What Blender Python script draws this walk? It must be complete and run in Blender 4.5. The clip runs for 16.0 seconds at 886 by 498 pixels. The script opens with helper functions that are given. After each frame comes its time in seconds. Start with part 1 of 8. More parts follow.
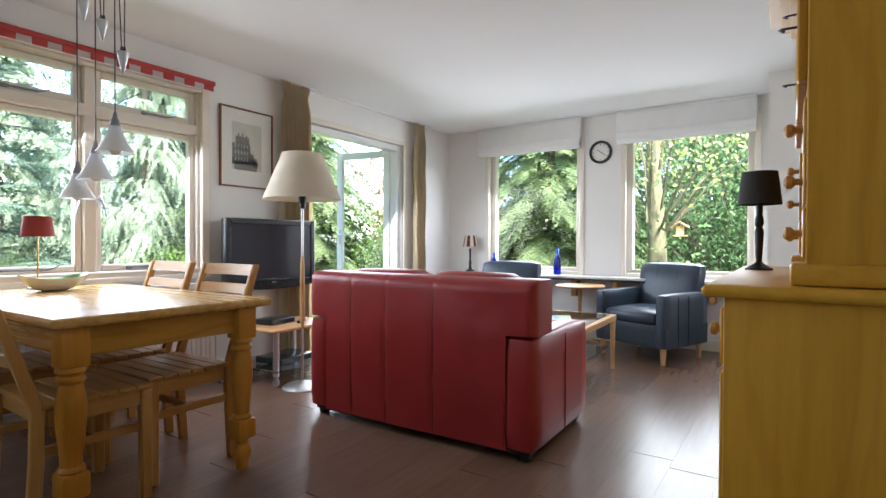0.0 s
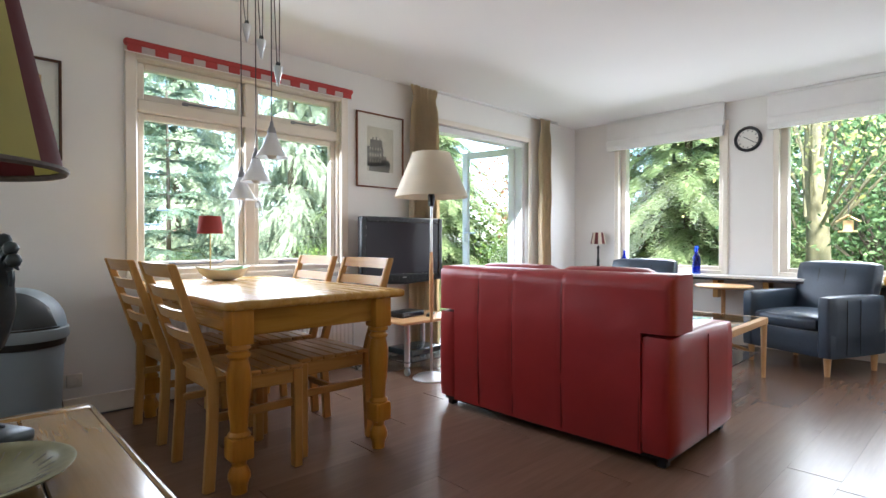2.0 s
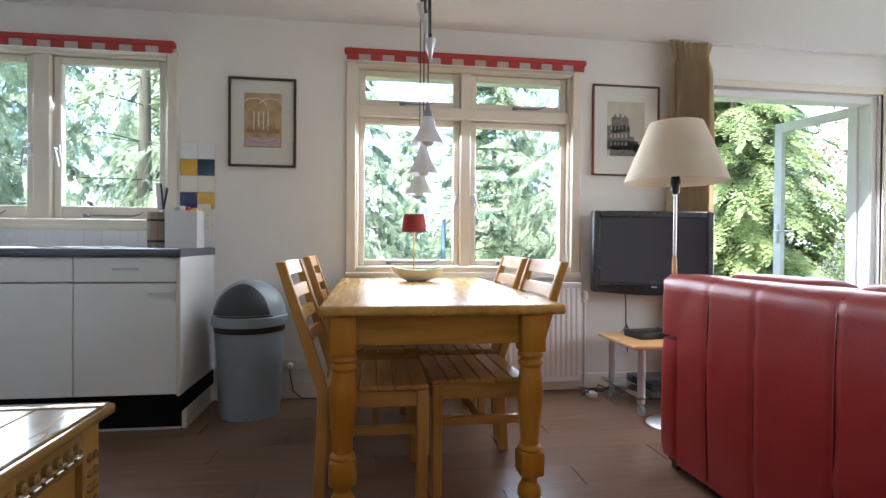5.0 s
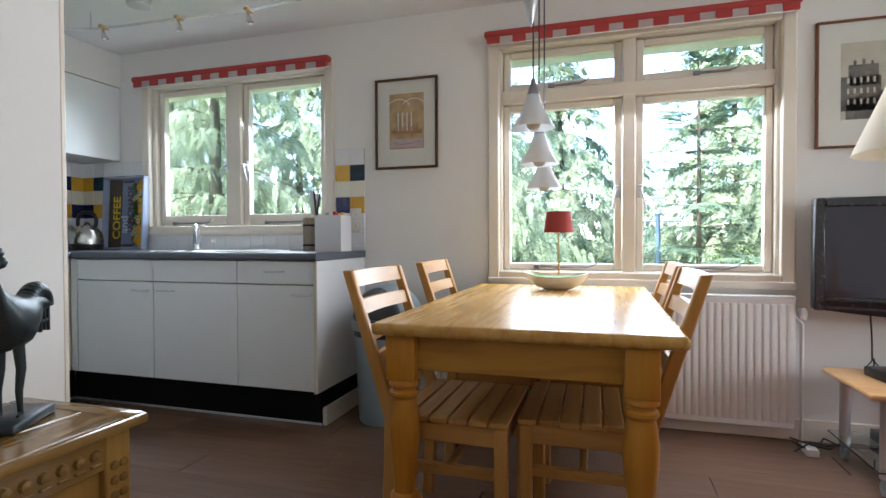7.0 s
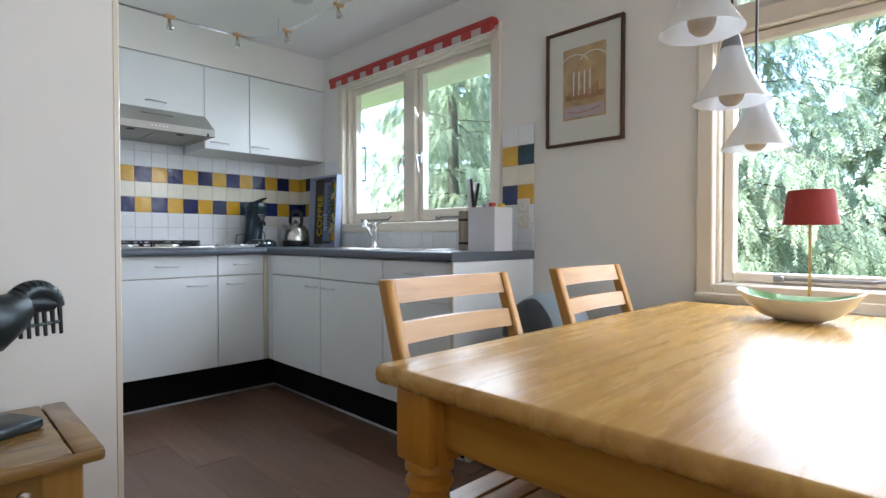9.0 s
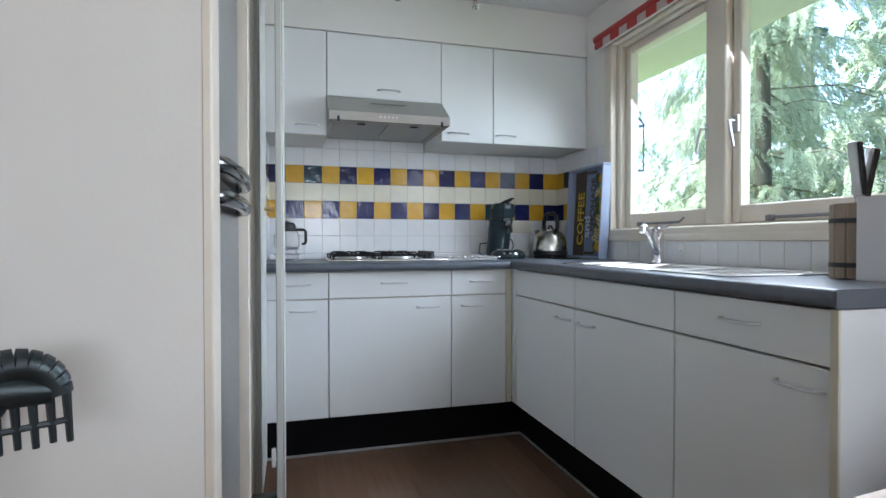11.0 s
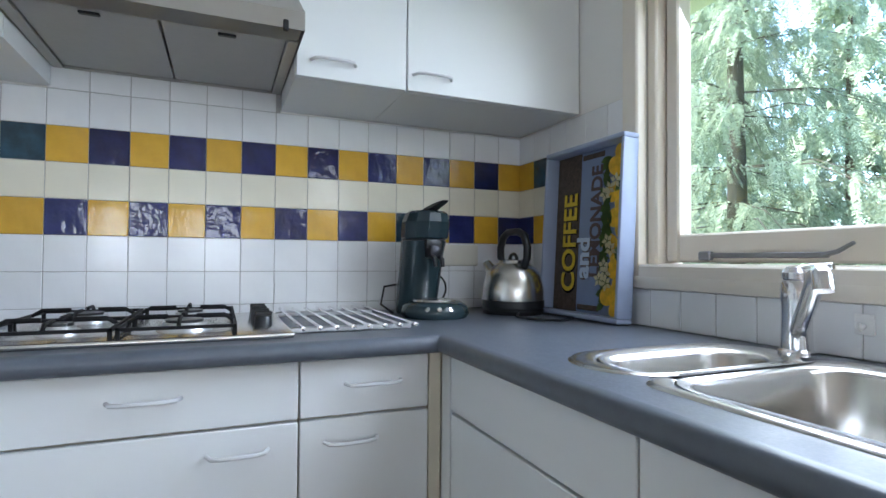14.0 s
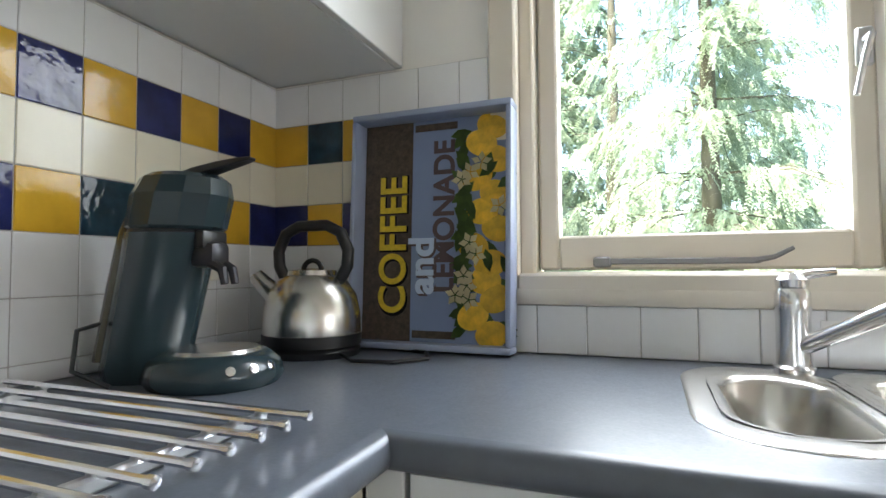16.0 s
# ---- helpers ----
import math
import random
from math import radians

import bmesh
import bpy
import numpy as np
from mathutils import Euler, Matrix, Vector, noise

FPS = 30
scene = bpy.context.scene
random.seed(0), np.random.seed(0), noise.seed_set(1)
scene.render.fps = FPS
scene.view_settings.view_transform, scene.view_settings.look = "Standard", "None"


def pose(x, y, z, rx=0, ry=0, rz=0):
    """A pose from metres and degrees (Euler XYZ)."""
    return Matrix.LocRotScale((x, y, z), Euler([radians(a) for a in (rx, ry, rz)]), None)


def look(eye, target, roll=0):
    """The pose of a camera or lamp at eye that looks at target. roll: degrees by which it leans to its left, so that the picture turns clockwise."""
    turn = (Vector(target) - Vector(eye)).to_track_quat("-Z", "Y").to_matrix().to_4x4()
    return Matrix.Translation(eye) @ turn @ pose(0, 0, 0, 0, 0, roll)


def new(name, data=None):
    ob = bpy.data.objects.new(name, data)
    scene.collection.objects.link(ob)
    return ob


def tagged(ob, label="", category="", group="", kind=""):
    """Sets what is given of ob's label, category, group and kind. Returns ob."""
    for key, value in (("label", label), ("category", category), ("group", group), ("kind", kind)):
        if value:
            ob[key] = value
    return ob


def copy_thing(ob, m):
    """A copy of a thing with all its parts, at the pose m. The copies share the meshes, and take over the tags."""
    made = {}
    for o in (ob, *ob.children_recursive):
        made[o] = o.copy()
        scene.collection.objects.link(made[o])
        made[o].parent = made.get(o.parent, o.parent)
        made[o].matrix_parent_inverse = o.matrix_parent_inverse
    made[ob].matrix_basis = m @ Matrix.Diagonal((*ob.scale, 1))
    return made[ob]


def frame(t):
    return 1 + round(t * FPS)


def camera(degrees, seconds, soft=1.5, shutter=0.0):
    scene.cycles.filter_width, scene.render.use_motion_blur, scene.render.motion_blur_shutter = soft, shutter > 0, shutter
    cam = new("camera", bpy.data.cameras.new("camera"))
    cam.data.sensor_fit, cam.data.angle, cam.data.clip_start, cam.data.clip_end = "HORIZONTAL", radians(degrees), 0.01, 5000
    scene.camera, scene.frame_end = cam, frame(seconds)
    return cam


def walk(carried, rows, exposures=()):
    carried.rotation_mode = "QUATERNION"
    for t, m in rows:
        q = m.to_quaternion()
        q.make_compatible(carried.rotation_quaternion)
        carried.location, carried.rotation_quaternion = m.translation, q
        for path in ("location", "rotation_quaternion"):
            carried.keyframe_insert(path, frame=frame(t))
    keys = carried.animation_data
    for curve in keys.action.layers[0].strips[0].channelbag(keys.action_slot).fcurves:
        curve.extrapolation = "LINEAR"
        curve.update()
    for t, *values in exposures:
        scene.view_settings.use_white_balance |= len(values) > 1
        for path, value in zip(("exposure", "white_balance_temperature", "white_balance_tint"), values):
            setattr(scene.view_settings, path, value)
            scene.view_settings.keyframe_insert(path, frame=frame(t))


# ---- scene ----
cam = camera(80.1, 16.0)
PATH = [
    (0, (0.06, 0.04, 0.993), (-1.045, 1.707, 0.97), 0.2),
    (0.5, (0.088, -0.037, 0.976), (-1.095, 1.575, 0.96), 0.2),
    (1, (0.102, -0.075, 0.969), (-1.162, 1.475, 0.951), 0.1),
    (1.5, (0.092, -0.056, 0.971), (-1.26, 1.418, 0.95), 0.0),
    (2, (0.051, 0.011, 0.961), (-1.406, 1.38, 0.939), 0.0),
    (2.5, (0.001, 0.099, 0.955), (-1.572, 1.335, 0.93), -0.0),
    (3, (-0.038, 0.224, 0.951), (-1.729, 1.292, 0.921), -0.0),
    (3.5, (-0.051, 0.396, 0.951), (-1.859, 1.249, 0.918), -0.2),
    (3.7, (-0.059, 0.456, 0.949), (-1.907, 1.219, 0.916), -0.1),
    (5.8, (-0.187, 1.115, 0.958), (-2.187, 1.131, 0.933), 0.0),
    (6, (-0.204, 1.147, 0.959), (-2.203, 1.09, 0.931), -0.2),
    (6.5, (-0.35, 1.299, 0.945), (-2.323, 0.976, 0.93), -0.1),
    (7, (-0.502, 1.391, 0.984), (-2.416, 0.809, 0.949), -0.2),
    (7.5, (-0.694, 1.513, 0.982), (-2.52, 0.698, 0.948), 0.0),
    (8, (-0.859, 1.566, 0.973), (-2.579, 0.545, 0.944), 0.1),
    (8.5, (-1.074, 1.582, 0.961), (-2.659, 0.362, 0.935), 0.1),
    (9, (-1.301, 1.532, 0.976), (-2.707, 0.111, 0.938), 0.0),
    (9.5, (-1.533, 1.442, 0.996), (-2.748, -0.147, 0.958), 0.1),
    (10, (-1.723, 1.273, 1.016), (-2.7, -0.472, 0.969), 0.0),
    (10.2, (-1.776, 1.192, 1.017), (-2.657, -0.603, 0.973), -0.0),
    (11.2, (-1.862, 0.705, 1.016), (-2.32, -1.242, 0.995), -0.1),
    (12.3, (-2.219, 0.328, 1.014), (-2.343, -1.668, 1.018), -0.2),
    (12.5, (-2.246, 0.22, 1.01), (-2.371, -1.776, 1.018), -0.2),
    (13, (-2.289, -0.045, 1.018), (-2.443, -2.039, 1.03), 0.0),
    (13.5, (-2.356, -0.292, 1.036), (-2.718, -2.256, 1.088), 0.6),
    (14, (-2.423, -0.561, 1.089), (-3.197, -2.405, 1.132), 0.4),
    (14.5, (-2.418, -0.817, 1.094), (-3.55, -2.464, 1.15), 0.1),
    (15, (-2.386, -1.096, 1.084), (-3.839, -2.468, 1.157), -0.1),
    (15.5, (-2.379, -1.275, 1.073), (-4.072, -2.338, 1.146), -0.2),
    (16, (-2.381, -1.403, 1.089), (-4.242, -2.131, 1.17), -0.3),
]
walk(cam, [(t, look(eye, target, roll)) for t, eye, target, roll in PATH], [(0, 3.55, 5700, 10), (3, 3.68, 5750, 10), (9, 3.66, 5700, 10), (12.5, 3.53, 5600, 10), (13.5, 3.64, 5580, 10), (14.5, 3.82, 5650, 10), (16, 4.0, 6350, 10)])

# ---- world and sun ----
world = bpy.data.worlds.new("world")
scene.world = world
world.use_nodes = True
wn = world.node_tree.nodes
sky = wn.new("ShaderNodeTexSky")
sky.sky_type, sky.sun_disc = "NISHITA", False
sky.sun_elevation, sky.sun_rotation = radians(52), radians(128)
sky.dust_density, sky.air_density = 1.5, 1.0
wn["Background"].inputs["Strength"].default_value = 0.15
world.node_tree.links.new(sky.outputs[0], wn["Background"].inputs["Color"])
sun = new("sun", bpy.data.lights.new("sun", "SUN"))
sun.data.energy, sun.data.angle, sun.data.color = 2.6, radians(12), (1.0, 0.95, 0.87)
sun.matrix_world = look((0, 0, 0), (-math.sin(radians(128)) * math.cos(radians(52)), -math.cos(radians(128)) * math.cos(radians(52)), -math.sin(radians(52))))

# sky light entering by each window opening
COOL, SOFT = (0.90, 0.92, 0.96), (0.95, 0.93, 0.93)
for nm, x, y, z, w_, h_, west, watt, fan, tone in (("kitchen", -3.64, -0.96, 1.58, 1.26, 0.86, True, 2.0, 140, COOL), ("dining", -3.64, 1.52, 1.42, 1.34, 1.18, True, 3.6, 170, SOFT), ("garden_door", -3.68, 3.86, 1.10, 1.26, 1.7, True, 4.0, 170, SOFT), ("north_a", -2.35, 5.66, 1.38, 0.95, 1.2, False, 2.8, 170, SOFT), ("north_b", -0.78, 5.66, 1.38, 0.95, 1.2, False, 2.8, 170, SOFT)):
    la = bpy.data.lights.new("window_light_" + nm, "AREA")
    la.shape, la.size, la.size_y, la.energy, la.color, la.spread = "RECTANGLE", w_, h_, watt, tone, radians(fan)
    lo = new("window_light_" + nm, la)
    lo.matrix_world = Matrix.Translation((x, y, z)) @ Vector((1, 0, -0.7) if west else (0, -1, -0.7)).to_track_quat("-Z", "Y").to_matrix().to_4x4()

# ---- materials ----


def nodes_of(name):
    m = bpy.data.materials.new(name)
    m.use_nodes = True
    return m, m.node_tree.nodes, m.node_tree.links, m.node_tree.nodes["Principled BSDF"]


def ramp(n, l, src, stops):
    r = n.new("ShaderNodeValToRGB")
    while len(r.color_ramp.elements) < len(stops):
        r.color_ramp.elements.new(0.5)
    for e, (p, c) in zip(r.color_ramp.elements, stops):
        e.position, e.color = p, (*c, 1)
    l.new(src, r.inputs[0])
    return r.outputs[0]


def noise_tex(n, l, scale, detail=4.0, stretch=(1, 1, 1), rough=0.6, space="Object"):
    tc, mp, nt = n.new("ShaderNodeTexCoord"), n.new("ShaderNodeMapping"), n.new("ShaderNodeTexNoise")
    mp.inputs["Scale"].default_value = stretch
    l.new(tc.outputs[space], mp.inputs["Vector"])
    l.new(mp.outputs[0], nt.inputs["Vector"])
    nt.inputs["Scale"].default_value, nt.inputs["Detail"].default_value, nt.inputs["Roughness"].default_value = scale, detail, rough
    return nt.outputs["Fac"]


def shade(c, k):
    return tuple(min(1.0, v * k) for v in c)


def paint(name, c, rough=0.5, metal=0.0, var=0.08, scale=3.0, bump=0.05, bscale=60.0, rvar=0.1, stretch=(1, 1, 1), spec=0.5, random_tint=0.0):
    """A surface with broad and fine variation in colour, gloss and relief."""
    m, n, l, b = nodes_of(name)
    broad = noise_tex(n, l, scale, 5.0, stretch)
    col = ramp(n, l, broad, [(0.3, shade(c, 1 - var)), (0.7, shade(c, 1 + var * 0.6))])
    if random_tint:
        oi, hs, mr = n.new("ShaderNodeObjectInfo"), n.new("ShaderNodeHueSaturation"), n.new("ShaderNodeMapRange")
        l.new(oi.outputs["Random"], mr.inputs[0])
        mr.inputs[3].default_value, mr.inputs[4].default_value = 1 - random_tint, 1 + random_tint
        l.new(mr.outputs[0], hs.inputs["Value"])
        l.new(col, hs.inputs["Color"])
        col = hs.outputs[0]
    l.new(col, b.inputs["Base Color"])
    fine = noise_tex(n, l, bscale, 3.0, stretch)
    mr = n.new("ShaderNodeMapRange")
    l.new(fine, mr.inputs[0])
    mr.inputs[3].default_value, mr.inputs[4].default_value = max(0.02, rough - rvar), min(1.0, rough + rvar)
    l.new(mr.outputs[0], b.inputs["Roughness"])
    if bump:
        bp = n.new("ShaderNodeBump")
        bp.inputs["Strength"].default_value, bp.inputs["Distance"].default_value = bump, 0.004
        l.new(fine, bp.inputs["Height"])
        l.new(bp.outputs[0], b.inputs["Normal"])
    b.inputs["Metallic"].default_value = metal
    b.inputs["Specular IOR Level"].default_value = spec
    return m


def wood(name, dark, mid, light, rough=0.35, along="x", fine=14.0, tint=0.0, bump=0.06, knots=True, coat=0.0, spread=1.0, spec=0.25, figure=0.0):
    """Grain drawn out along one axis, with broader bands and a few darker knots."""
    m, n, l, b = nodes_of(name)
    st = {"x": (0.07, 1, 1), "y": (1, 0.07, 1), "z": (1, 1, 0.07)}[along]
    st2 = {"x": (0.25, 1, 1), "y": (1, 0.25, 1), "z": (1, 1, 0.25)}[along]
    g = noise_tex(n, l, fine * 4, 8.0, st, 0.7)
    w = noise_tex(n, l, fine * 0.5, 3.0, st2, 0.5)
    mx = n.new("ShaderNodeMix")
    mx.inputs[0].default_value = 0.55
    l.new(g, mx.inputs[2])
    l.new(w, mx.inputs[3])
    col = ramp(n, l, mx.outputs[0], [(0.30, dark), (0.48, mid), (0.70, light)])
    if figure:
        tc, mp, wv = n.new("ShaderNodeTexCoord"), n.new("ShaderNodeMapping"), n.new("ShaderNodeTexWave")
        mp.inputs["Scale"].default_value = {"x": (0.16, 1, 1), "y": (1, 0.16, 1), "z": (1, 1, 0.16)}[along]
        l.new(tc.outputs["Object"], mp.inputs[0])
        l.new(mp.outputs[0], wv.inputs["Vector"])
        wv.bands_direction = "Y" if along == "x" else "X"
        wv.inputs["Scale"].default_value, wv.inputs["Distortion"].default_value = 4.0, 16.0
        wv.inputs["Detail"].default_value, wv.inputs["Detail Scale"].default_value = 3.0, 1.4
        fg = ramp(n, l, wv.outputs["Fac"], [(0.05, (0.62, 0.50, 0.36)), (0.35, (1, 1, 1))])
        mf = n.new("ShaderNodeMix")
        mf.data_type, mf.blend_type = "RGBA", "MULTIPLY"
        mf.inputs[0].default_value = figure
        l.new(col, mf.inputs[6])
        l.new(fg, mf.inputs[7])
        col = mf.outputs[2]
    if knots:
        tc, vo = n.new("ShaderNodeTexCoord"), n.new("ShaderNodeTexVoronoi")
        mp = n.new("ShaderNodeMapping")
        mp.inputs["Scale"].default_value = {"x": (0.4, 1, 1), "y": (1, 0.4, 1), "z": (1, 1, 0.4)}[along]
        l.new(tc.outputs["Object"], mp.inputs[0])
        l.new(mp.outputs[0], vo.inputs["Vector"])
        vo.inputs["Scale"].default_value = 5.0
        k = ramp(n, l, vo.outputs["Distance"], [(0.03, (0.35, 0.25, 0.18)), (0.09, (1, 1, 1))])
        mu = n.new("ShaderNodeMix")
        mu.data_type, mu.blend_type = "RGBA", "MULTIPLY"
        mu.inputs[0].default_value = 0.8
        l.new(col, mu.inputs[6])
        l.new(k, mu.inputs[7])
        col = mu.outputs[2]
    if tint:
        oi, hs, mr = n.new("ShaderNodeObjectInfo"), n.new("ShaderNodeHueSaturation"), n.new("ShaderNodeMapRange")
        l.new(oi.outputs["Random"], mr.inputs[0])
        mr.inputs[3].default_value, mr.inputs[4].default_value = 1 - tint, 1 + tint
        l.new(mr.outputs[0], hs.inputs["Value"])
        l.new(col, hs.inputs["Color"])
        col = hs.outputs[0]
    l.new(col, b.inputs["Base Color"])
    mr = n.new("ShaderNodeMapRange")
    l.new(g, mr.inputs[0])
    mr.inputs[3].default_value, mr.inputs[4].default_value = rough - 0.08 * spread, rough + 0.15 * spread
    l.new(mr.outputs[0], b.inputs["Roughness"])
    bp = n.new("ShaderNodeBump")
    bp.inputs["Strength"].default_value, bp.inputs["Distance"].default_value = bump, 0.003
    l.new(g, bp.inputs["Height"])
    l.new(bp.outputs[0], b.inputs["Normal"])
    b.inputs["Coat Weight"].default_value = coat
    b.inputs["Specular IOR Level"].default_value = spec
    return m


def glass(name, c=(1, 1, 1), rough=0.0):
    m, n, l, b = nodes_of(name)
    b.inputs["Base Color"].default_value = (*c, 1)
    b.inputs["Roughness"].default_value = rough
    b.inputs["Transmission Weight"].default_value = 1.0
    b.inputs["IOR"].default_value = 1.45
    return m


def pane_glass(name):
    """Thin clear glazing: lets light straight through and mirrors a little."""
    m, n, l, b = nodes_of(name)
    n.remove(b)
    tr, gl, mx, fr, mu = n.new("ShaderNodeBsdfTransparent"), n.new("ShaderNodeBsdfGlossy"), n.new("ShaderNodeMixShader"), n.new("ShaderNodeLayerWeight"), n.new("ShaderNodeMath")
    gl.inputs["Roughness"].default_value = 0.01
    tr.inputs["Color"].default_value = (0.985, 0.992, 0.99, 1)
    fr.inputs["Blend"].default_value = 0.25
    mu.operation = "MULTIPLY"
    mu.inputs[1].default_value = 0.25
    l.new(fr.outputs["Facing"], mu.inputs[0])
    l.new(mu.outputs[0], mx.inputs[0])
    l.new(tr.outputs[0], mx.inputs[1])
    l.new(gl.outputs[0], mx.inputs[2])
    l.new(mx.outputs[0], n["Material Output"].inputs["Surface"])
    return m


def frosted(name, c, clear):
    """Thin sandblasted glass: partly see-through, the rest glows with light from behind."""
    m, n, l, b = nodes_of(name)
    b.inputs["Base Color"].default_value = (*c, 1)
    b.inputs["Roughness"].default_value = 0.25
    tl, tr, m1, m2 = n.new("ShaderNodeBsdfTranslucent"), n.new("ShaderNodeBsdfTransparent"), n.new("ShaderNodeMixShader"), n.new("ShaderNodeMixShader")
    tl.inputs["Color"].default_value = (*c, 1)
    m1.inputs[0].default_value, m2.inputs[0].default_value = 0.5, clear
    l.new(b.outputs[0], m1.inputs[1])
    l.new(tl.outputs[0], m1.inputs[2])
    l.new(m1.outputs[0], m2.inputs[1])
    l.new(tr.outputs[0], m2.inputs[2])
    l.new(m2.outputs[0], n["Material Output"].inputs["Surface"])
    return m


def leafy(name, c1, c2, trans=0.35):
    """Foliage: each clump its own green, some light passing through."""
    m, n, l, b = nodes_of(name)
    geo = n.new("ShaderNodeNewGeometry")
    col = ramp(n, l, geo.outputs["Random Per Island"], [(0.0, c1), (1.0, c2)])
    nz = noise_tex(n, l, 1.3, 3.0)
    hs, mr = n.new("ShaderNodeHueSaturation"), n.new("ShaderNodeMapRange")
    l.new(nz, mr.inputs[0])
    mr.inputs[1].default_value, mr.inputs[2].default_value = 0.3, 0.7
    mr.inputs[3].default_value, mr.inputs[4].default_value = 0.75, 1.25
    l.new(mr.outputs[0], hs.inputs["Value"])
    l.new(col, hs.inputs["Color"])
    l.new(hs.outputs[0], b.inputs["Base Color"])
    b.inputs["Roughness"].default_value, b.inputs["Specular IOR Level"].default_value = 0.75, 0.15
    tl, mx = n.new("ShaderNodeBsdfTranslucent"), n.new("ShaderNodeMixShader")
    l.new(hs.outputs[0], tl.inputs["Color"])
    mx.inputs[0].default_value = trans
    l.new(b.outputs[0], mx.inputs[1])
    l.new(tl.outputs[0], mx.inputs[2])
    l.new(mx.outputs[0], n["Material Output"].inputs["Surface"])
    return m


M_WALL = paint("wall_paint", (0.80, 0.785, 0.75), 0.85, var=0.03, scale=1.2, bump=0.08, bscale=90)
M_CEIL = paint("ceiling_paint", (0.80, 0.79, 0.78), 0.9, var=0.02, scale=1.0, bump=0.05, bscale=120)
M_TRIM = paint("cream_gloss_paint", (0.76, 0.70, 0.60), 0.35, var=0.05, scale=4, bump=0.04, bscale=50)
M_WHITE = paint("white_gloss_paint", (0.80, 0.80, 0.79), 0.3, var=0.03, scale=4, bump=0.03, bscale=50)
M_FLOOR = wood("laminate_floor", (0.128, 0.075, 0.049), (0.165, 0.098, 0.065), (0.205, 0.126, 0.086), 0.25, "y", 8, tint=0.12, bump=0.01, knots=False, spec=0.48, spread=0.25)
M_JOINT = paint("floor_joint", (0.09, 0.055, 0.038), 0.8)
M_CAB = paint("white_laminate", (0.76, 0.78, 0.78), 0.46, var=0.02, scale=2, bump=0.02, bscale=120)
M_CABEDGE = paint("cream_edging", (0.62, 0.58, 0.46), 0.5)
M_PLINTH = paint("black_plinth", (0.006, 0.006, 0.007), 0.7, bump=0.1, bscale=160, spec=0.12)
M_WORKTOP = paint("grey_worktop", (0.10, 0.115, 0.14), 0.34, var=0.12, scale=30, bump=0.05, bscale=220)
M_STEEL = paint("brushed_steel", (0.62, 0.61, 0.58), 0.26, 1.0, var=0.02, scale=3, bump=0.0, bscale=8, rvar=0.02)
M_HOOD = paint("satin_steel_hood", (0.42, 0.41, 0.38), 0.36, 0.8, var=0.04, scale=5, bump=0.0, rvar=0.05)
M_CHROME = paint("chrome", (0.78, 0.78, 0.79), 0.18, 1.0, var=0.02, bump=0.0, bscale=8, rvar=0.02)
M_DARKCHROME = paint("dark_chrome", (0.20, 0.20, 0.21), 0.12, 1.0, var=0.02, bump=0.0, rvar=0.02)
M_FRIDGE = paint("grey_steel_fridge", (0.40, 0.41, 0.41), 0.38, 0.7, var=0.08, scale=3, bump=0.03)
M_BLACK = paint("black_plastic", (0.012, 0.013, 0.014), 0.35, bump=0.04)
M_ENAMEL = paint("black_enamel", (0.006, 0.006, 0.007), 0.6, bump=0.05, spec=0.25)
M_SMOKE = paint("smoked_tank_plastic", (0.075, 0.07, 0.045), 0.18, var=0.2, scale=12, bump=0.0)
M_LANTERN = paint("blue_grey_iron", (0.10, 0.14, 0.19), 0.5, 0.3)
M_BOWL = paint("olive_cream_ceramic", (0.24, 0.23, 0.13), 0.22, var=0.18, scale=24, bump=0.1)
M_FLAP = paint("charcoal_plastic", (0.035, 0.042, 0.046), 0.45, var=0.05, bump=0.05)
M_FILTER = paint("pale_filter_paint", (0.40, 0.40, 0.39), 0.5, 0.2, var=0.04)
M_BRASS = paint("brass", (0.62, 0.46, 0.20), 0.3, 0.9, bump=0.0)
M_KNIFEH = paint("satin_steel_handle", (0.66, 0.67, 0.68), 0.35, 0.5, bump=0.0)
M_DARKM = paint("dark_metal", (0.05, 0.05, 0.055), 0.4, 0.8)
M_TILE_W = paint("white_tile", (0.80, 0.81, 0.82), 0.14, var=0.03, scale=14, bump=0.10, bscale=22, rvar=0.05, random_tint=0.02)
M_TILE_C = paint("cream_tile", (0.78, 0.74, 0.60), 0.14, var=0.03, scale=14, bump=0.14, bscale=22, rvar=0.05, random_tint=0.03)
M_TILE_Y = paint("yellow_tile", (0.66, 0.39, 0.035), 0.12, var=0.10, scale=18, bump=0.35, bscale=16, rvar=0.05, random_tint=0.08)
M_TILE_T = paint("teal_tile", (0.020, 0.055, 0.085), 0.08, var=0.5, scale=20, bump=0.8, bscale=14, rvar=0.04, random_tint=0.3)
M_TILE_B = paint("blue_tile", (0.020, 0.026, 0.115), 0.09, var=0.35, scale=18, bump=0.8, bscale=14, rvar=0.04, random_tint=0.3)
M_GROUT = paint("grout", (0.42, 0.41, 0.40), 0.9, bump=0.2)
M_PINE_X = wood("honey_pine_x", (0.38, 0.200, 0.045), (0.53, 0.315, 0.082), (0.61, 0.405, 0.135), 0.26, "x", 6, knots=False, bump=0.012, spread=0.4, spec=0.3, figure=0.3)
M_PINE_Y = wood("honey_pine_y", (0.31, 0.145, 0.018), (0.45, 0.235, 0.035), (0.54, 0.32, 0.075), 0.3, "y", 9, coat=0.05, figure=0.4)
